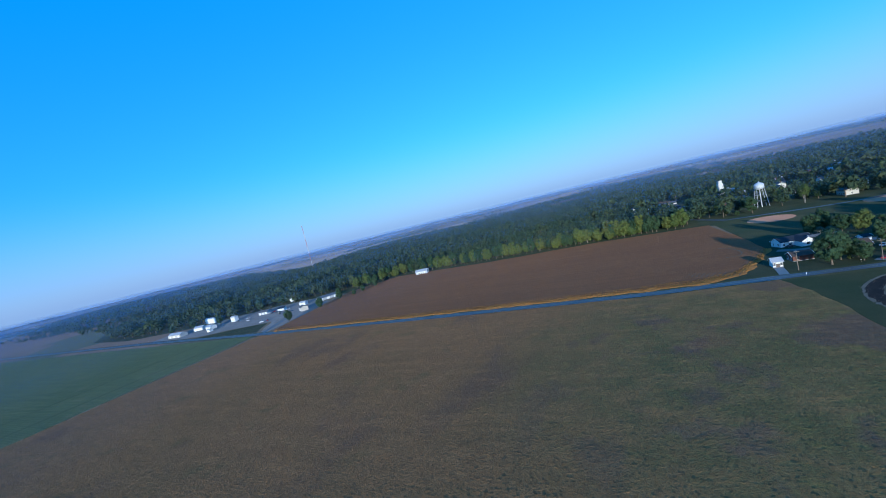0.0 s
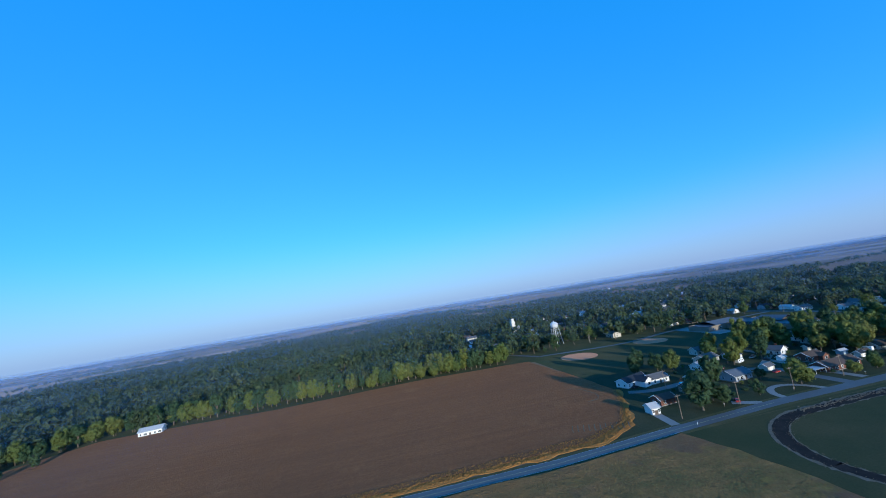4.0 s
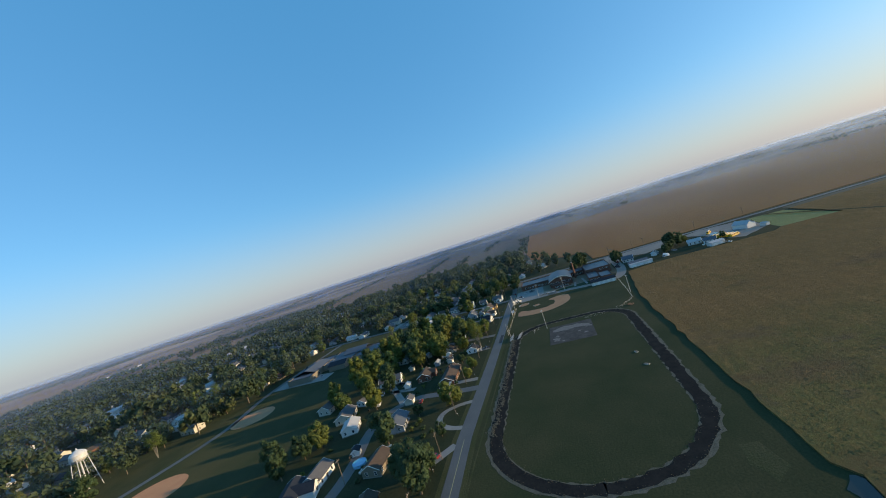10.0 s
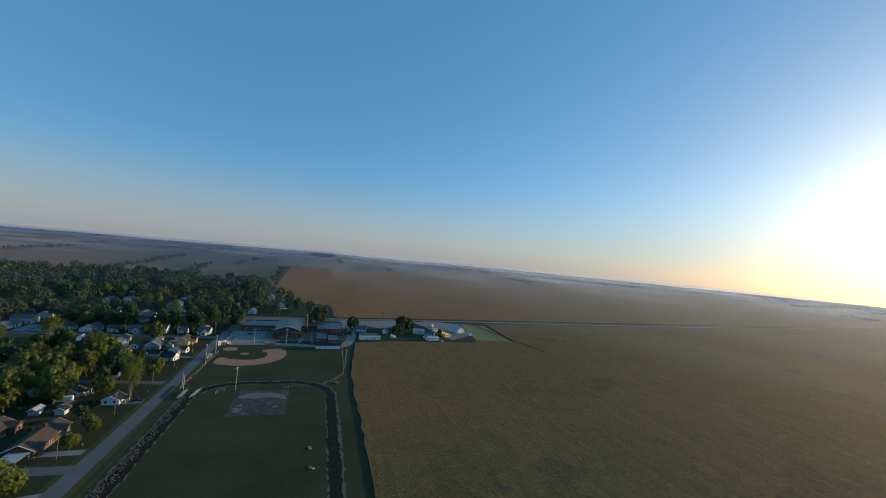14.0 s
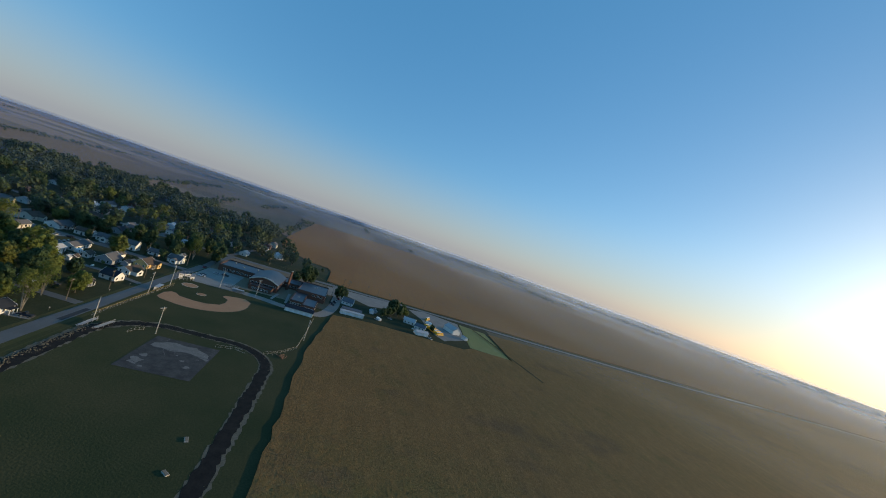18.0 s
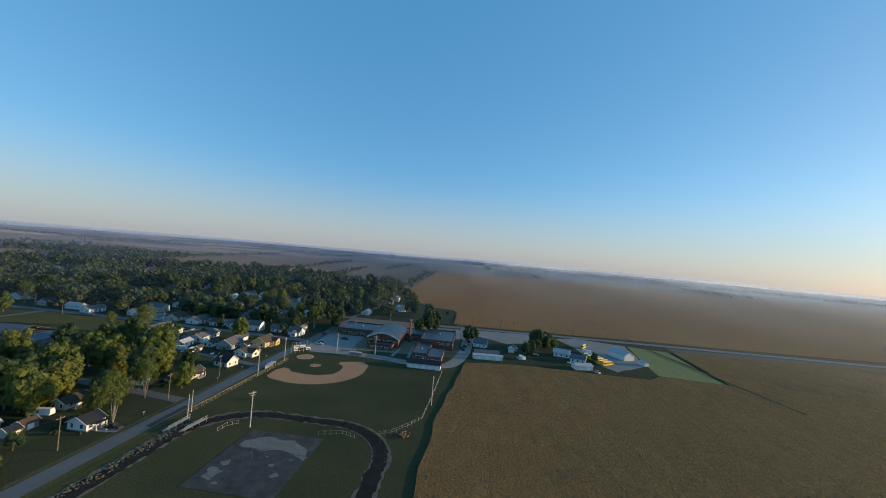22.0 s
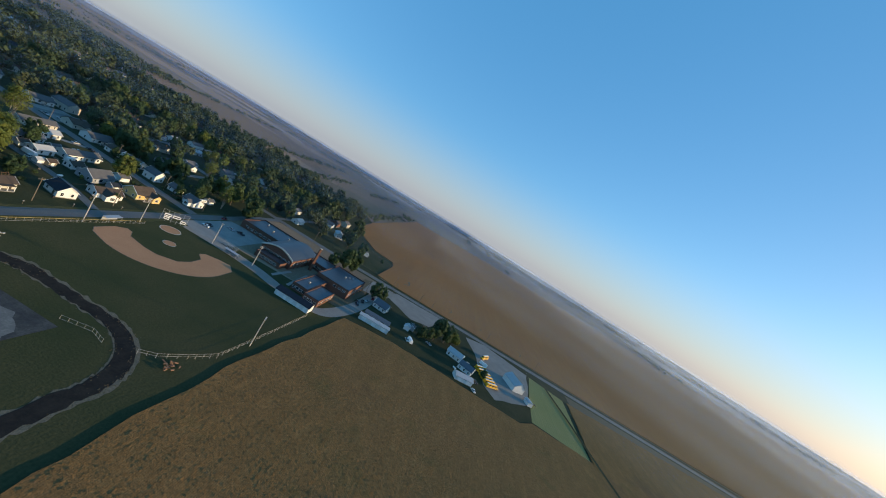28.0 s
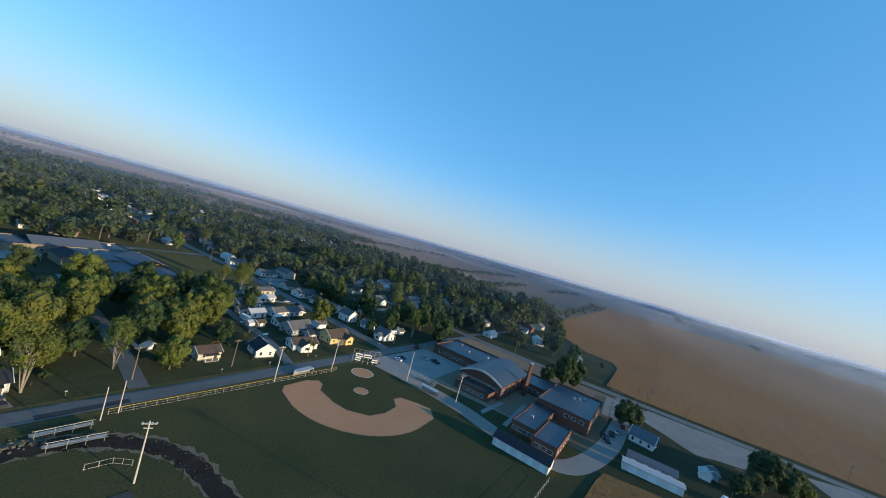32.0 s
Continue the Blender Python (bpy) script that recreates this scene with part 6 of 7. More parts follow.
# broken turf and pale clods along the cinder track
def clods(name, outline, n, spread, seed, mat, label, lo=0.1, hi=0.42):
    r = random.Random(seed)
    verts, faces = [], []
    for _ in range(n):
        k = r.randrange(len(outline))
        a, c = outline[k], outline[(k + 1) % len(outline)]
        if name == "pale_clods" and k == len(outline) - 1:
            continue
        if r.random() > min(1.0, math.dist(a, c) / 6 + 0.3):
            continue
        f = r.random()
        x, y = a[0] + (c[0] - a[0]) * f + r.gauss(0, spread), a[1] + (c[1] - a[1]) * f + r.gauss(0, spread)
        s = r.uniform(lo, hi)
        base = len(verts)
        m = r.choice((4, 5, 6))
        turn = r.uniform(0, 6.28)
        verts += [(x + s * r.uniform(0.7, 1.3) * math.cos(turn + q * math.tau / m), y + s * r.uniform(0.7, 1.3) * math.sin(turn + q * math.tau / m), 0.04) for q in range(m)]
        verts += [(x + s * 0.6 * math.cos(turn + q * math.tau / m), y + s * 0.6 * math.sin(turn + q * math.tau / m), 0.08 + s * r.uniform(0.4, 0.8)) for q in range(m)]
        faces += [(base + q, base + (q + 1) % m, base + m + (q + 1) % m, base + m + q) for q in range(m)]
        faces.append(tuple(base + m + q for q in range(m)))
    me = bpy.data.meshes.new(name)
    me.from_pydata(verts, [], faces)
    me.materials.append(mat)
    return tagged(new(name, me), label, "clods", kind="stuff")


clods("turf_clods", outer, 700, 0.7, 31, M_BANK, "broken tan turf edge outside the cinder track", 0.06, 0.18)
clods("turf_clods", inner, 500, 0.6, 32, M_BANK, "broken tan turf edge inside the cinder track", 0.06, 0.18)
north_edge = [(-236 + 4.0 * k, -12.6 + 0.8 * math.sin(k * 1.7)) for k in range(30)]
clods("pale_clods", north_edge[:-1], 800, 0.9, 33, M_EDGE, "pale rubble and clods beside the track", 0.12, 0.42)
# ---- scattered houses and trees of the wider town ----
ROADS = [ROAD_A, ROAD_B, ROAD_C, [(-102, 4), (-93, 126)], [(-46, 4), (-40, 104)], [(-188, 1), (-186, 38), (-213, 53), (-270, 52)], [(12, 102), (-95, 112)], [(12, 62), (240, 75)], [(12, 134), (300, 142)], [(12, 300), (-330, 290)], [(14, 400), (380, 400)], [(-262, 204), (12, 210)]]


def seg_dist(p, a, b):
    ax, ay = a
    dx, dy = b[0] - ax, b[1] - ay
    f = max(0, min(1, ((p[0] - ax) * dx + (p[1] - ay) * dy) / (dx * dx + dy * dy)))
    return math.hypot(p[0] - ax - f * dx, p[1] - ay - f * dy)


def near_road(p, r):
    return any(seg_dist(p, a, b) < r for line in ROADS for a, b in zip(line, line[1:]))


def inside(p, poly):
    c = False
    for k in range(len(poly)):
        (x1, y1), (x2, y2) = poly[k], poly[k - 1]
        if (y1 > p[1]) != (y2 > p[1]) and p[0] < (x2 - x1) * (p[1] - y1) / (y2 - y1) + x1:
            c = not c
    return c


OPEN = [[(-290, 84), (-112, 84), (-112, 204), (-290, 196)], [(-46, 106), (8, 104), (8, 206), (-46, 206)], [(-112, 108), (-36, 108), (-36, 212), (-112, 212)], [(-20, -110), (40, -110), (40, 6), (-20, 6)], [(18, 112), (46, 112), (46, 148), (18, 148)], [(60, -130), (118, -130), (118, -92), (60, -92)], [(-300, 2), (-270, 2), (-270, 90), (-300, 90)], [(-70, 6), (8, 6), (8, 42), (-70, 42)], [(-40, 46), (4, 46), (4, 96), (-40, 96)], [(-234, 204), (-212, 204), (-212, 258), (-234, 258)], [(14, 8), (34, 8), (34, 96), (14, 96)], [(-160, 6), (-105, 6), (-105, 36), (-160, 36)], [(-200, 6), (-140, 6), (-140, 60), (-200, 60)], [(122, -110), (205, -110), (205, -40), (122, -40)], [(-290, 180), (-262, 180), (-262, 230), (-290, 230)], [(-275, 28), (-240, 28), (-240, 90), (-275, 90)]]
TOWN = [(-264, 10), (104, 8), (122, -36), (204, -50), (270, -20), (315, 4), (440, 14), (480, 80), (500, 300), (420, 560), (100, 760), (-240, 780), (-420, 560), (-460, 330), (-282, 212)]
WOODS = [(-282, 202), (-385, 206), (-500, 198), (-600, 206), (-640, 208), (-690, 152), (-740, 146), (-812, 112), (-900, 66), (-1010, 44), (-1150, 60), (-1190, 240), (-1250, 420), (-1000, 560), (-640, 640), (-420, 600), (-400, 340)]


def claim(x, y, r):
    for (gx, gy, gr) in TAKEN:
        if (gx - x) ** 2 + (gy - y) ** 2 < (gr + r * 0.4) ** 2:
            return False
    return True


rnd = random.Random(77)
HOUSE_KINDS = [(M_ROOF_GREY, M_SIDING, "white house with grey roof among town trees"), (M_ROOF_BROWN, M_CREAM, "cream house with brown roof among town trees"), (M_ROOF_METAL, M_SIDING, "white house with bright metal roof in the town"), (M_ROOF_DARK, M_GREYSIDE, "grey house with dark roof in the town"), (M_ROOF_BROWN, M_BRICK, "brick house with brown roof in the town"), (M_ROOF_GREY, M_CREAM, "cream house with grey roof in the town")]
models = []
placed = 0
for line in ([(26, 96), (26, 120)], [(28, 160), (28, 420)], [(-6, 216), (-6, 430)], [(40, 56), (230, 62)], [(40, 78), (230, 86)], [(50, 126), (290, 132)], [(50, 150), (290, 156)], [(-20, 288), (-320, 280)], [(-30, 312), (-320, 302)], [(40, 388), (370, 388)], [(40, 414), (370, 414)], [(92, 20), (92, 400)], [(120, 20), (120, 400)], [(-330, 320), (-330, 470)], [(-285, 320), (-285, 470)], [(130, -4), (250, -6)], [(-200, 360), (0, 366)], [(-200, 440), (120, 446)], [(40, 220), (300, 226)], [(40, 300), (300, 306)], [(-160, 520), (200, 530)], [(-100, 600), (160, 610)], [(200, 480), (380, 490)], [(-160, 230), (-160, 420)]):
    (ax, ay), (bx, by) = line
    n = int(math.dist(line[0], line[1]) / 23)
    for k in range(n + 1):
        f = (k + rnd.uniform(-0.2, 0.2)) / max(n, 1)
        x, y = ax + (bx - ax) * f + rnd.uniform(-3, 3), ay + (by - ay) * f + rnd.uniform(-3, 3)
        if rnd.random() < 0.22 or near_road((x, y), 8.5) or not claim(x, y, 10):
            continue
        turn = rnd.choice((0, 0, 180, 90, -90)) + rnd.uniform(-4, 4)
        if len(models) < 14:
            r, w, lab = HOUSE_KINDS[len(models) % 6]
            models.append(house(x, y, rnd.uniform(9, 15), rnd.uniform(7, 9.5), rnd.choice((3.0, 3.2, 3.4, 4.8)), turn, r, w, lab, porch=len(models) % 3 == 0, chimney=len(models) % 4 == 1, wing=(4.5, 3, 1.5) if len(models) % 3 == 1 else None, sparse=True))
        else:
            copy_thing(rnd.choice(models), pose(x, y, 0, 0, 0, turn))
            TAKEN.append((x, y, 9.5))
        placed += 1

# larger blocks of the main street
for x, y, w, d, h, roof, wall, lab in ((-150, 540, 26, 14, 6, M_ROOF_METAL, M_CREAM, "pale two-storey main-street block"), (-120, 556, 30, 12, 5, M_ROOF_RED, M_SIDING, "white hall with a red roof"), (-100, 478, 10, 10, 8, M_ROOF_GREY, M_BRICK, "orange brick tower block of the main street"), (-6, 548, 40, 16, 5, M_ROOF_BLUE, M_SIDING, "large white store with a blue-grey roof"),
                                       (177, 545, 46, 16, 6, M_ROOF_METAL, M_CREAM, "long cream warehouse with pale roof"), (172, 480, 24, 14, 5, M_ROOF_METAL, M_SIDING, "white workshop with bright roof"), (-40, 520, 30, 14, 5, M_ROOF_METAL, M_SIDING, "white store building with bright roof"), (20, 500, 30, 12, 5, M_ROOF_METAL, M_GREYSIDE, "grey commercial building with pale roof"),
                                       (520, 1430, 140, 18, 5, M_ROOF_GREY, M_GREYSIDE, "very long pale warehouse at the town's far side"), (230, 700, 40, 14, 5, M_ROOF_METAL, M_SIDING, "white hall at the far side"), (-50, 660, 36, 14, 5, M_ROOF_BLUE, M_SIDING, "pale hall with a blue-grey roof"), (60, 136, 0, 0, 0, None, None, "")):
    if w:
        longshed(x, y, w, d, h, rnd.uniform(-6, 6), roof, wall, lab, d * 0.15, "hall", 4)

# white-roofed stores and yards round the main street
for x, y, w, d, h, roof, wall, lab in ((-8, 451, 16, 10, 4, M_ROOF_METAL, M_SIDING, "white store with a pale roof"), (1, 425, 18, 9, 4, M_ROOF_METAL, M_SIDING, "white shed roof behind the stores"), (-63, 318, 12, 8, 3.6, M_ROOF_METAL, M_SIDING, "white house with a pale metal roof"), (-40, 439, 20, 12, 4, M_ROOF_METAL, M_SIDING, "large pale-roofed store building"), (-141, 500, 16, 10, 5, M_ROOF_BROWN, M_BRICK, "brick store with a brown roof"), (-179, 391, 14, 9, 4, M_ROOF_METAL, M_CREAM, "cream feed store with pale roof"),
                                       (-41, 367, 22, 12, 4, M_ROOF_METAL, M_SIDING, "white workshop with a broad pale roof"), (-61, 332, 16, 9, 4, M_ROOF_METAL, M_SIDING, "white workshop near the park street"), (-150, 264, 10, 7, 3.4, M_ROOF_METAL, M_SIDING, "small white house by the park"), (-302, 340, 12, 8, 3.4, M_ROOF_METAL, M_SIDING, "white house by the elevator street"), (-305, 306, 11, 8, 3.4, M_ROOF_GREY, M_SIDING, "white house near the woods"), (-308, 413, 12, 8, 3.4, M_ROOF_METAL, M_SIDING, "pale house deep in the trees"),
                                       (-102, 436, 16, 9, 5, M_ROOF_BROWN, M_CREAM, "orange-lit cream block of the main street"), (-84, 460, 22, 12, 5, M_ROOF_METAL, M_SIDING, "white block of the main street")):
    longshed(x, y, w, d, h, rnd.uniform(-8, 8), roof, wall, lab, d * 0.2, "store", 3)

# individual trees near the path of view
RND = random.Random(9)
count = 0
tries = 0
while count < 110 and tries < 6000:
    tries += 1
    x, y = RND.uniform(-290, 215), RND.triangular(8, 330, 40)
    p = (x, y)
    if not inside(p, TOWN) or near_road(p, 6.0) or any(inside(p, o) for o in OPEN) or not claim(x, y, 5.0):
        continue
    plant(RND.choice((0, 0, 1, 1, 2, 3, 4, 4, 5, 7)), x, y)
    count += 1


# sunlit edge of the woods along the brown field
edge_line = [(-292, 203), (-385, 207), (-500, 202), (-585, 208), (-640, 208), (-688, 154)]
for (ax, ay), (bx, by) in zip(edge_line, edge_line[1:]):
    n = int(math.dist((ax, ay), (bx, by)) / 6.2)
    for k in range(n):
        f = (k + RND.uniform(0.1, 0.9)) / n
        plant(RND.choice((0, 1, 2, 3, 4, 4, 6)), ax + (bx - ax) * f + RND.uniform(-2, 2), ay + (by - ay) * f + RND.uniform(0.5, 8), RND.triangular(11, 20, 15))


def far_tree(seed, leaf, clumps, per, fat):
    r = random.Random(seed)
    v, f = leaf_cloud(r, clumps, per, leaf, 5.7, 12.0, 0.1, 6, 0.68, fat)
    v = np.array([tuple(p) for p in v])
    tb = bmesh.new()
    tube(tb, (0, 0, -0.2), (0, 0, 6), 0.3, 0.2, 5, False)
    tv = np.array([tuple(q.co) for q in tb.verts])
    tb.verts.index_update()
    tf = [q for fc in tb.faces for q in ((fc.verts[0].index, fc.verts[1].index, fc.verts[2].index), (fc.verts[0].index, fc.verts[2].index, fc.verts[3].index))]
    tb.free()
    return v, np.array(f), tv, np.array(tf)


def woods(name, places, models_, label):
    """One mesh of many trees, for what nobody could count."""
    vs, quads, off, kinds = [], [], 0, []
    for x, y, s, a, k in places:
        v, f, tv, tf = models_[k]
        for vv, ff, mat in ((v, f, 0), (tv, tf, 1)):
            c, sn = math.cos(a), math.sin(a)
            q = np.stack([x + s * (vv[:, 0] * c - vv[:, 1] * sn), y + s * (vv[:, 0] * sn + vv[:, 1] * c), s * (0.95 + 0.25 * (a % 1.0)) * vv[:, 2]], 1)
            vs.append(q)
            quads.append(ff + off)
            kinds.append(np.full(len(ff), mat, dtype=np.int32))
            off += len(q)
    vs, quads, kinds = np.concatenate(vs), np.concatenate(quads), np.concatenate(kinds)
    me = bpy.data.meshes.new(name)
    me.vertices.add(len(vs))
    me.vertices.foreach_set("co", vs.astype(np.float32).ravel())
    me.loops.add(quads.size)
    me.loops.foreach_set("vertex_index", quads.astype(np.int32).ravel())
    me.polygons.add(len(quads))
    me.polygons.foreach_set("loop_start", np.arange(0, quads.size, 3, dtype=np.int32))
    me.materials.append(M_LEAF_FAR)
    me.materials.append(M_BARK)
    me.polygons.foreach_set("material_index", kinds)
    me.update(calc_edges=True)
    return tagged(new(name, me), label, "woods", kind="stuff")


MID = [far_tree(s, 0.95, 17, 20, 1.4) for s in (1, 2, 3, 4)]
FAR = [far_tree(s, 1.4, 4, 5, 2.1) for s in (5, 6, 7)]
HALF = [far_tree(s, 1.2, 9, 12, 1.75) for s in (11, 12, 13, 14)]
DIM = [far_tree(s, 1.7, 2, 3, 2.7) for s in (8, 9, 10)]
spots = []
cells = {}


def spaced(x, y, r):
    gx, gy = int(x // 8), int(y // 8)
    for i in (-2, -1, 0, 1, 2):
        for j in (-2, -1, 0, 1, 2):
            for q in cells.get((gx + i, gy + j), ()):
                if (q[0] - x) ** 2 + (q[1] - y) ** 2 < r * r:
                    return False
    cells.setdefault((gx, gy), []).append((x, y))
    return True


for t_ in TAKEN:
    cells.setdefault((int(t_[0] // 8), int(t_[1] // 8)), []).append((t_[0], t_[1]))
big = [t_ for t_ in TAKEN if t_[2] > 4.5]
tries = 0
while len(spots) < 1100 and tries < 60000:
    tries += 1
    x, y = RND.uniform(-470, 510), RND.uniform(-60, 790)
    p = (x, y)
    if not inside(p, TOWN) or near_road(p, 6.5) or any(inside(p, o) for o in OPEN) or any((q[0] - x) ** 2 + (q[1] - y) ** 2 < (q[2] + 1) ** 2 for q in big) or noise.noise(Vector((x, y, 5)) * 0.016) < -0.26 or not spaced(x, y, 9.6 if y > 110 else 12.0):
        continue
    if -290 < x < 70 and y < 110:
        plant(RND.choice((0, 1, 2, 3, 4, 4, 5)), x, y)
        continue
    spots.append((x, y, RND.triangular(0.85, 1.9, 1.4), RND.uniform(0, 6.28), RND.randrange(4)))
woods("town_trees", [q for q in spots if q[1] < 330], MID, "dense dark green trees between the town's houses")
woods("town_trees", [q for q in spots if q[1] >= 330], HALF, "dark green trees round the main street")
spots = []
tries = 0
while len(spots) < 1650 and tries < 40000:
    tries += 1
    x, y = RND.uniform(-1260, -290), RND.uniform(40, 650)
    if not inside((x, y), WOODS) or not spaced(x, y, 7.2):
        continue
    spots.append((x, y, RND.triangular(0.85, 1.8, 1.25), RND.uniform(0, 6.28), RND.randrange(4)))
woods("woodland", [q for q in spots if q[0] > -640 and q[1] < 330], MID, "thick green and yellowing woods beyond the brown field")
woods("woodland", [q for q in spots if q[0] <= -640 or q[1] >= 330], HALF, "dark woods beyond the farm")
# woods going on behind the farm and the town, then broken into clumps
spots = []
DEEP = [(-1150, 60), (-1420, 130), (-2300, 260), (-2900, 620), (-2800, 960), (-1990, 980), (-1480, 700), (-1260, 660), (-1300, 1050), (-800, 1420), (-300, 2400), (-60, 2050), (-40, 1480), (150, 1500), (640, 1100), (700, 640), (500, 600), (200, 800), (-250, 800), (-420, 590), (-640, 630), (-1000, 550), (-1250, 420)]
for k in range(26000):
    x, y = RND.uniform(-2900, 700), RND.triangular(60, 2400, 700)
    if not inside((x, y), DEEP) or inside((x, y), TOWN) or inside((x, y), WOODS):
        continue
    gap = noise.noise(Vector((x, y, 0)) * 0.0045)
    if gap > (-0.42 if x < -150 else -0.12) and spaced(x, y, 7.8):
        spots.append((x, y, RND.triangular(0.9, 1.7, 1.2), RND.uniform(0, 6.28), RND.randrange(3)))
woods("deep_woods", [q for q in spots if q[1] < 1000 and q[0] > -1500], FAR, "hazy dark woods reaching far behind the town")
woods("deep_woods", [q for q in spots if q[1] >= 1000 or q[0] <= -1500], DIM, "faint blue woods near the horizon")
# hedgerows and far woods towards the horizon
spots = []
for k in range(230):
    a, r = RND.uniform(0, math.tau), RND.uniform(950, 4500) if k < 90 else RND.uniform(2000, 4700)
    cx, cy = r * math.cos(a), r * math.sin(a)
    if cy < 0 and r < 1500 and cx < 700:
        continue
    if inside((cx, cy), TOWN) or inside((cx, cy), WOODS) or (cx > 100 and -1400 < cy < 0 and cx < 1300):
        continue
    along = RND.choice((0, 0, math.pi / 2)) + RND.uniform(-0.1, 0.1)
    n = int(RND.uniform(10, 46) * (1 + r / 4500))
    for j in range(n):
        f = (j - n / 2) * RND.uniform(6, 9)
        spots.append((cx + f * math.cos(along) + RND.gauss(0, 6), cy + f * math.sin(along) + RND.gauss(0, 6 + (20 if k % 4 == 0 else 0)), RND.uniform(0.7, 1.2), RND.uniform(0, 6.28), RND.randrange(3)))
for x0, y0, x1, y1, n in ((420, 10, 1000, 40, 60), (480, 180, 900, 240, 60), (520, 320, 1300, 420, 110), (-1900, 160, -1100, 260, 160), (-1900, 330, -1200, 520, 160), (-300, 900, 500, 860, 120), (-900, 760, -300, 860, 120), (500, 640, 1400, 800, 120)):
    for j in range(n):
        f = RND.random()
        spots.append((x0 + (x1 - x0) * f + RND.gauss(0, 8), y0 + (y1 - y0) * f + RND.gauss(0, 8), RND.uniform(0.6, 1.15), RND.uniform(0, 6.28), RND.randrange(3)))
woods("hedgerows", spots, DIM, "distant hedgerows and small woods between fields")
# ---- shrubs and yard clutter ----
def shrub_model(seed, h, r, mat, label):
    rr = random.Random(seed)
    t = thing("shrub", pose(0, 0, 0), label, "shrub", "garden shrubs")
    part("stems", tubes(*[((0, 0, -0.05), (rr.uniform(-0.4, 0.4) * r, rr.uniform(-0.4, 0.4) * r, h * 0.7), 0.04, 0.02, 5) for _ in range(4)]), M_BARK, t)
    v, f = leaf_cloud(rr, 12, 26, 0.24, r, h, 0.0, 5, 0.8, 1.2)
    me = bpy.data.meshes.new("foliage")
    me.from_pydata([tuple(p) for p in v], [], f)
    me.materials.append(mat)
    c = new("foliage", me)
    c.parent = t
    return t


SHRUBS = [shrub_model(41, 1.8, 1.2, M_LEAF, "low dark green garden shrub beside a house"), shrub_model(42, 2.4, 1.3, M_LEAF_TURN, "rounded yellowing garden shrub in a yard"), shrub_model(43, 1.3, 1.5, M_LEAF, "spreading green shrub by a yard fence")]


def waste_bin(label="dark plastic wheeled waste bin by a house"):
    t = thing("waste_bin", pose(0, 0, 0), label, "waste bin", "yard clutter")
    part("body", boxes((-0.3, 0.3, -0.32, 0.32, 0.08, 0.98)), M_RUBBER, t)
    part("lid", boxes((-0.33, 0.33, -0.36, 0.36, 0.98, 1.06)), M_PATCH, t)
    for s in (-1, 1):
        part("wheel", tubes(((s * 0.3, 0.28, 0.12), (s * 0.36, 0.28, 0.12), 0.12, 0.12, 10)), M_RUBBER, t)
    return t


def gas_tank():
    t = thing("gas_tank", pose(0, 0, 0), "white horizontal propane tank on feet", "gas tank", "yard clutter")
    b = tubes(((-1.1, 0, 0.75), (1.1, 0, 0.75), 0.45, 0.45, 14), ((1.1, 0, 0.75), (1.35, 0, 0.75), 0.45, 0.2, 14), ((-1.35, 0, 0.75), (-1.1, 0, 0.75), 0.2, 0.45, 14))
    part("tank", b, M_WHITE, t)
    for s in (-0.8, 0.8):
        part("foot", boxes((s - 0.08, s + 0.08, -0.3, 0.3, 0, 0.4)), M_STEEL, t)
    part("valve_dome", tubes(((0, 0, 1.15), (0, 0, 1.35), 0.14, 0.12, 8)), M_STEEL, t)
    return t


def travel_trailer():
    t = thing("travel_trailer", pose(0, 0, 0), "white travel trailer parked in a yard", "trailer", "yard clutter")
    part("body", prism([(-3.1, 0.55), (2.9, 0.55), (3.2, 1.2), (2.9, 2.6), (-3.0, 2.65), (-3.2, 1.6)], -1.15, 1.15), M_WHITE, t)
    part("stripe", boxes((-2.9, 2.8, -1.19, -1.15, 1.0, 1.15)), M_ROOF_BLUE, t)
    for x in (-1.8, 1.6):
        part("window", boxes((x - 0.5, x + 0.5, -1.04, -0.98, 1.5, 2.1)), M_GLASS, t)
    part("door", boxes((-0.3, 0.35, -1.2, -1.0, 0.6, 2.3)), M_STONE, t)
    part("drawbar", boxes((3.0, 4.1, -0.06, 0.06, 0.5, 0.6)), M_STEEL, t)
    wheels(t, (-0.5, 0.4), 1.0, 0.33)
    return t


def play_set():
    t = thing("swing_set", pose(0, 0, 0), "metal swing set on the grass", "swing set", "yard clutter")
    for s in (-1.6, 1.6):
        part("leg_frame", tubes(((s, -0.9, 0), (s, 0, 2.2), 0.05, 0.05, 6), ((s, 0.9, 0), (s, 0, 2.2), 0.05, 0.05, 6)), M_RUST, t)
    part("top_bar", tubes(((-1.7, 0, 2.2), (1.7, 0, 2.2), 0.05, 0.05, 6)), M_RUST, t)
    for x in (-0.7, 0.7):
        part("swing", boxes((x - 0.22, x + 0.22, -0.1, 0.1, 0.5, 0.54), (x - 0.2, x - 0.18, -0.01, 0.01, 0.54, 2.18), (x + 0.18, x + 0.2, -0.01, 0.01, 0.54, 2.18)), M_PATCH, t)
    return t


def timber_stack():
    t = thing("timber_stack", pose(0, 0, 0), "stack of weathered boards in a backyard", "timber stack", "yard clutter")
    for k in range(5):
        for j in range(3):
            part("board", boxes((-1.2 + 0.07 * k, 1.2 - 0.05 * j, -0.4 + j * 0.27, -0.16 + j * 0.27, k * 0.12, k * 0.12 + 0.1)), M_WOODPOLE if (k + j) % 3 else M_TAN, t)
    return t


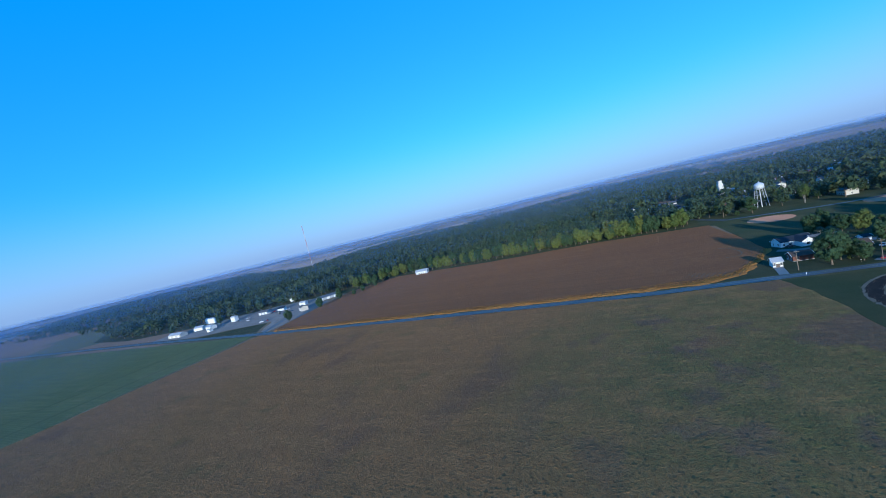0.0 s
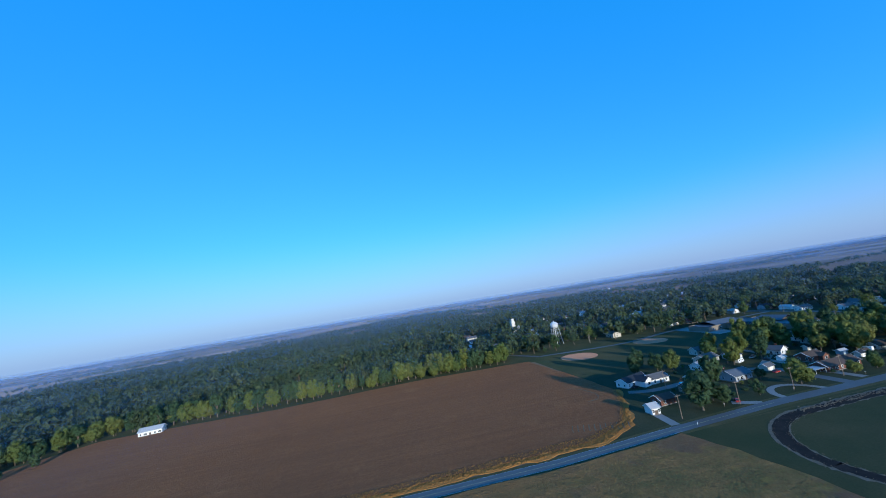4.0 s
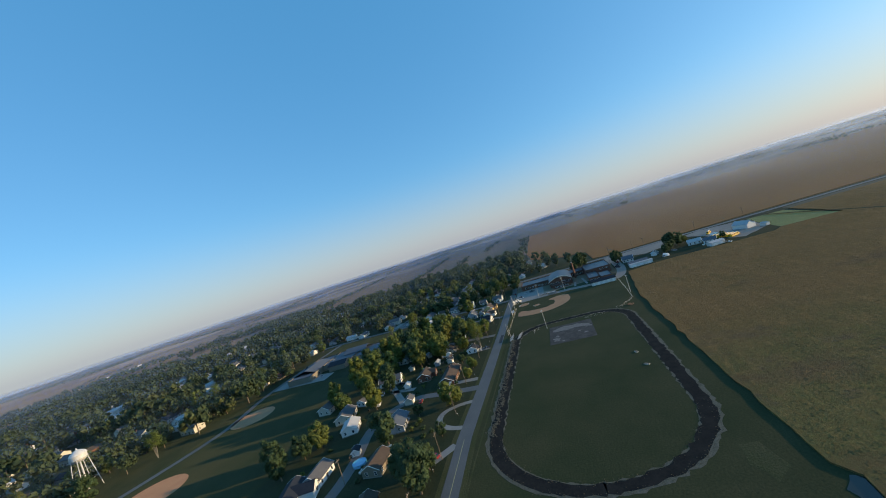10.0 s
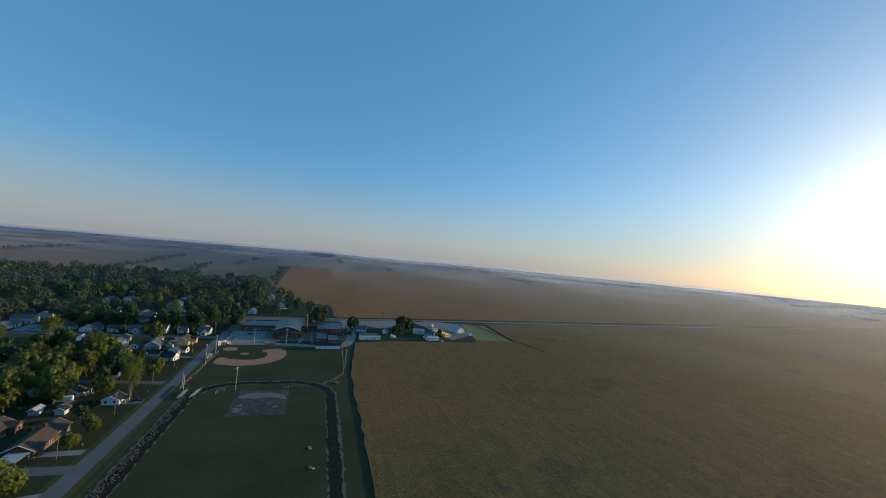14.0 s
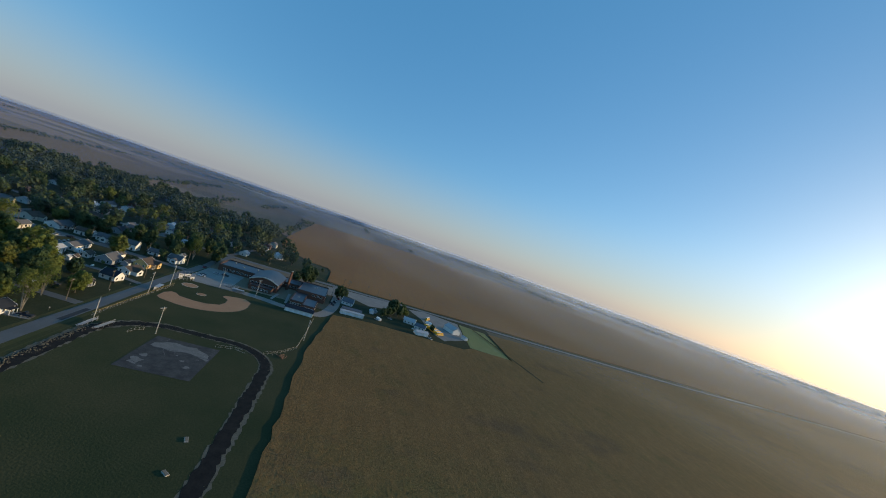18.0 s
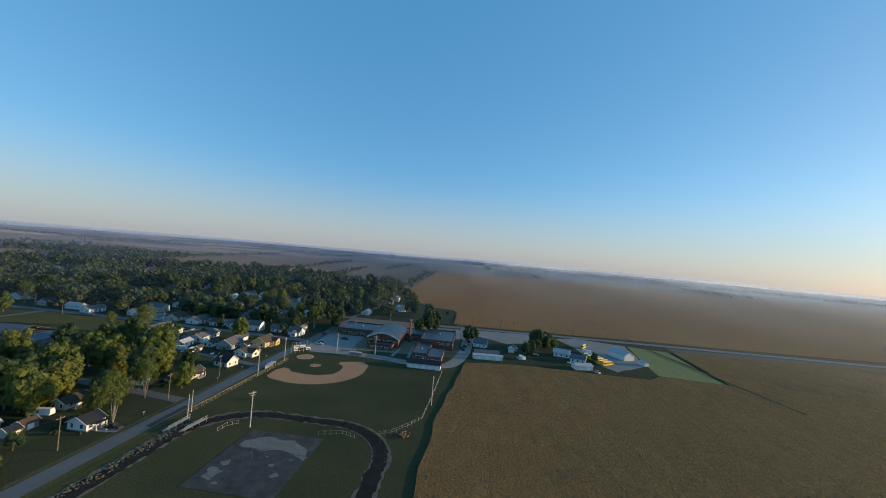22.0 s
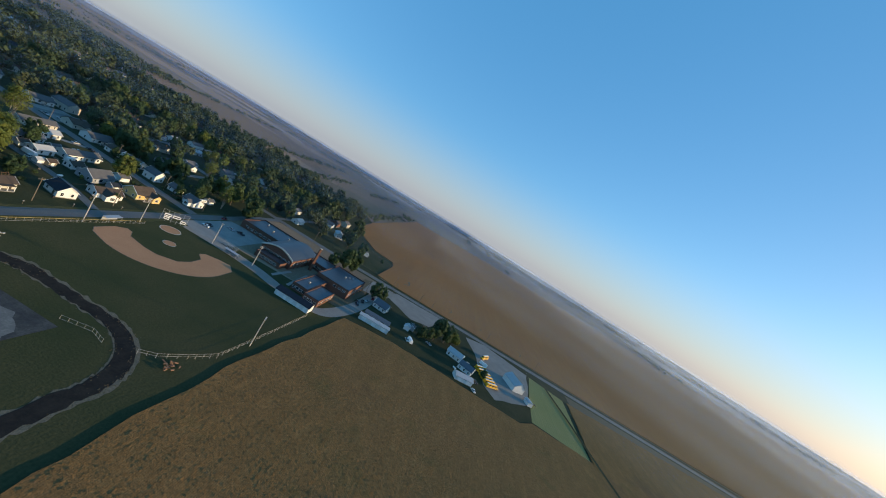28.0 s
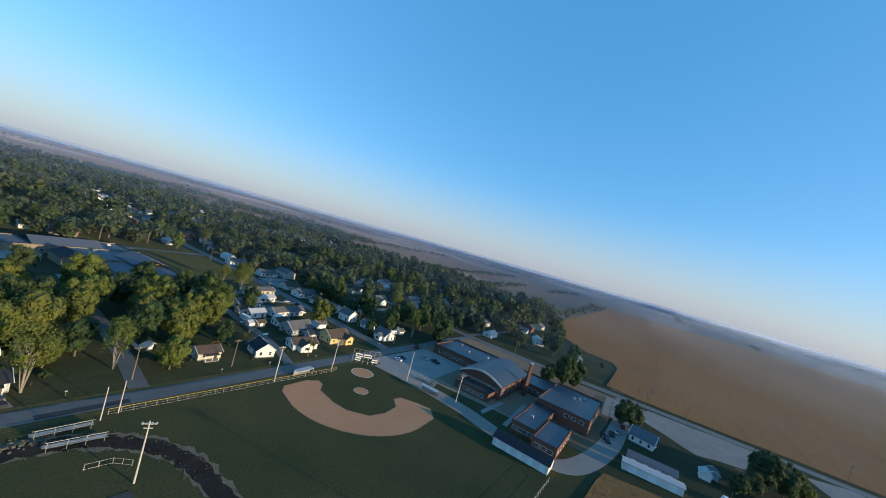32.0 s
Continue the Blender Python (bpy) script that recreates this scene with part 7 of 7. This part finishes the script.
def mailbox():
    t = thing("mailbox", pose(0, 0, 0), "small roadside mailbox on a post", "mailbox", "roadside mailboxes")
    part("post", boxes((-0.05, 0.05, -0.05, 0.05, -0.1, 1.05)), M_WOODPOLE, t)
    part("box", boxes((-0.12, 0.12, -0.26, 0.26, 1.05, 1.3)), M_STEEL, t)
    return t


def scatter(model, places):
    """Puts the model at the first place and copies at the others."""
    model.matrix_basis = pose(places[0][0], places[0][1], 0.03, 0, 0, places[0][2])
    for x, y, a in places[1:]:
        copy_thing(model, pose(x, y, 0.03, 0, 0, a))


scatter(waste_bin(), [(-134, 12, 0), (-122, 14, 30), (-83, 17, 10), (-63, 12, 0), (-46, 14, 80), (-5, 20, 20), (-42, 42, 0), (-36, 54, 40), (15, 27, 0), (16, 58, 0), (-150, 34, 12), (-228, 28, 0), (-190, 66, 0), (-20, 70, 15)])
scatter(gas_tank(), [(-117, 33, 20), (-205, 66, 80), (-246, 40, 0), (60, -124, 70), (24, -182, 40), (-44, 34, 5)])
scatter(travel_trailer(), [(-24, 54, 10), (-42, 55, 95), (21, -149, 25), (-185, 62, 20), (-126, 36, 100), (62, -205, 60), (33, 20, 0)])
scatter(play_set(), [(-70, 27, 20), (-158, 62, 60), (-236, 50, 0), (-100, 26, 80)])
scatter(timber_stack(), [(-38, 49, 15), (-30, 55, 100), (-137, 36, 0), (-133, 48, 40), (-116, 30, 10), (-20, 46, 80), (48, -247, 20), (-48, 40, 50)])
scatter(mailbox(), [(-131, 6.0, 90), (-117, 6.0, 90), (-78, 5.6, 90), (-60, 5.4, 90), (-38, 5.2, 90), (-172, 6.4, 90), (-214, 6.6, 90), (-252, 6.8, 90)])
RND = random.Random(31)
spots = []
tries = 0
while len(spots) < 96 and tries < 5000:
    tries += 1
    x, y = RND.uniform(-285, 60), RND.triangular(9, 120, 20)
    if near_road((x, y), 5.0) or not inside((x, y), TOWN) or any((q[0] - x) ** 2 + (q[1] - y) ** 2 < (q[2] * 0.8) ** 2 for q in TAKEN) or inside((x, y), OPEN[0]) or inside((x, y), OPEN[1]) or inside((x, y), OPEN[2]):
        continue
    spots.append((x, y))
for k, m in enumerate(SHRUBS):
    scatter(m, [(x, y, 37 * i) for i, (x, y) in enumerate(spots[k::3])])
# more sheds and small garages in the backyards
for x, y, w, d, h, a, roof, wall, lab in ((-44, 47, 3.4, 2.8, 2.2, 10, M_ROOF_METAL, M_SIDING, "white backyard garden shed"), (-22, 68, 4.6, 3.4, 2.3, 5, M_ROOF_GREY, M_GREYSIDE, "grey shed behind the long building"), (-38, 66, 5.0, 3.6, 2.4, 8, M_ROOF_BROWN, M_SIDING, "small white shed with brown roof"), (-8, 40, 6.0, 5.0, 2.6, 0, M_ROOF_GREY, M_SIDING, "small white garage by the street"), (-24, 27, 5.0, 4.0, 2.5, 4, M_ROOF_DARK, M_GREYSIDE, "grey garden shed with dark roof"), (-92, 32, 5.4, 4.2, 2.5, 90, M_ROOF_BROWN, M_SIDING, "white garage beside the side street"),
                                             (-168, 50, 4.0, 3.2, 2.3, 8, M_ROOF_METAL, M_SIDING, "white garden shed on the lawn"), (-190, 40, 5.6, 4.4, 2.5, 10, M_ROOF_GREY, M_CREAM, "cream garage beside the curving street"), (-232, 50, 4.4, 3.4, 2.3, 20, M_ROOF_DARK, M_SIDING, "white garden shed near the pool"), (40, 20, 4.8, 4.0, 2.5, 0, M_ROOF_GREY, M_SIDING, "small white garage under trees"), (34, 60, 5.0, 4.0, 2.5, 90, M_ROOF_BROWN, M_TAN, "tan garage behind street houses"), (-118, 52, 4.0, 3.0, 2.3, 30, M_ROOF_METAL, M_SIDING, "pale shed under old trees")):
    shed(x, y, w, d, h, a, roof, wall, lab)
# sagging wires between the roadside poles
def wire_run(points, h, sag=0.8, label="dark power wires strung between wooden poles"):
    t = thing("power_line", pose(0, 0, 0), label, "power line", "power lines")
    for off in (-1.1, 0.4, 1.1):
        b = bmesh.new()
        for (ax, ay), (bx, by) in zip(points, points[1:]):
            prev = None
            for k in range(9):
                f = k / 8
                p = (ax + (bx - ax) * f, ay + (by - ay) * f + off * 0.6, h - sag * 4 * f * (1 - f))
                if prev:
                    tube(b, prev, p, 0.014, 0.014, 3, False)
                prev = p
        part("wire", b, M_RUBBER, t)
    return t


wire_run([(-276, 4.5), (-245, 5.5), (-212, 8), (-180, 10), (-143, 9), (-102, 9.5), (-73, 8.5), (-40, 8), (20, 8)], 10.0)
# ---- crop rows: low ridges of plants that catch the low sun ----
FIELD_BEAN = [(-667, -10), (-500, -14), (-400, -15), (-340, -14.5), (-289, -10), (-284, -30), (-281, -84), (-285, -92), (-284, -102), (-273, -103), (-268, -100), (-120, -100), (-86, -101), (-5, -111), (3, -140), (3, -229), (13, -239), (11, -282), (97, -289), (112, -440), (-700, -440)]
FIELD_BROWN = [(-662, 9), (-500, 6), (-400, 6), (-322, 10), (-302, 19), (-287, 40), (-276, 63), (-275, 105), (-280, 187), (-385, 197), (-500, 189), (-600, 197), (-640, 197), (-682, 142)]
FIELD_EDGE = [(-659, 0), (-500, -3), (-400, -3.5), (-317, -1.5), (-297, 9.5), (-282, 35), (-272, 60), (-274.5, 61), (-285, 37), (-299, 16), (-319, 7.5), (-400, 4), (-500, 4.5), (-659, 7.5)]


def crop_tufts(name, poly, base, row, share_, size, high, mat, label, seed):
    """Plants standing proud of the canopy: low three-sided tufts, loosely in rows along x."""
    r = np.random.default_rng(seed)
    xs, ys = [p[0] for p in poly], [p[1] for p in poly]
    n = int((max(xs) - min(xs)) * (max(ys) - min(ys)) * share_)
    x, y = r.uniform(min(xs), max(xs), n), r.uniform(min(ys), max(ys), n)
    y = np.round(y / row) * row + r.normal(0, row * 0.12, n)
    keep = np.zeros(n, bool)
    for (x1, y1), (x2, y2) in zip(poly, poly[1:] + poly[:1]):
        if y1 != y2:
            keep ^= ((y1 > y) != (y2 > y)) & (x < (x2 - x1) * (y - y1) / (y2 - y1) + x1)
    keep &= r.uniform(0, 1, n) < np.interp(y, [-440, -200], [0.0, 1.0])
    x, y = x[keep], y[keep]
    n = len(x)
    a = r.uniform(0, math.tau, n)
    s = size * r.uniform(0.6, 1.4, n)
    ring = [np.stack([x + s * np.cos(a + k * math.tau / 3) * 1.5, y + s * np.sin(a + k * math.tau / 3), np.full(n, base)], 1) for k in range(3)]
    tip = np.stack([x + s * r.normal(0, 0.2, n), y + s * r.normal(0, 0.2, n), base + high * r.uniform(0.5, 1.3, n)], 1)
    vs = np.stack(ring + [tip], 1).reshape(-1, 3)
    o = np.arange(n)[:, None] * 4
    tris = np.concatenate([o + np.array([[k, (k + 1) % 3, 3]]) for k in range(3)])
    me = bpy.data.meshes.new(name)
    me.vertices.add(len(vs))
    me.vertices.foreach_set("co", vs.astype(np.float32).ravel())
    me.loops.add(tris.size)
    me.loops.foreach_set("vertex_index", tris.astype(np.int32).ravel())
    me.polygons.add(len(tris))
    me.polygons.foreach_set("loop_start", np.arange(0, tris.size, 3, dtype=np.int32))
    me.materials.append(mat)
    me.update(calc_edges=True)
    return tagged(new(name, me), label, "crop", kind="stuff")


crop_tufts("soybean_plants", FIELD_BEAN, 0.53, 1.52, 0.46, 0.45, 0.14, M_BEAN, "uneven ripening soybean plants in loose rows", 1)
crop_tufts("brown_crop_plants", FIELD_BROWN, 0.48, 1.6, 0.4, 0.4, 0.15, M_BROWN, "even rows of ripe brown crop", 2)
crop_tufts("edge_plants", FIELD_EDGE, 0.15, 1.1, 1.9, 0.4, 0.72, M_YELLOW, "uneven yellow-orange plants along the road", 3)
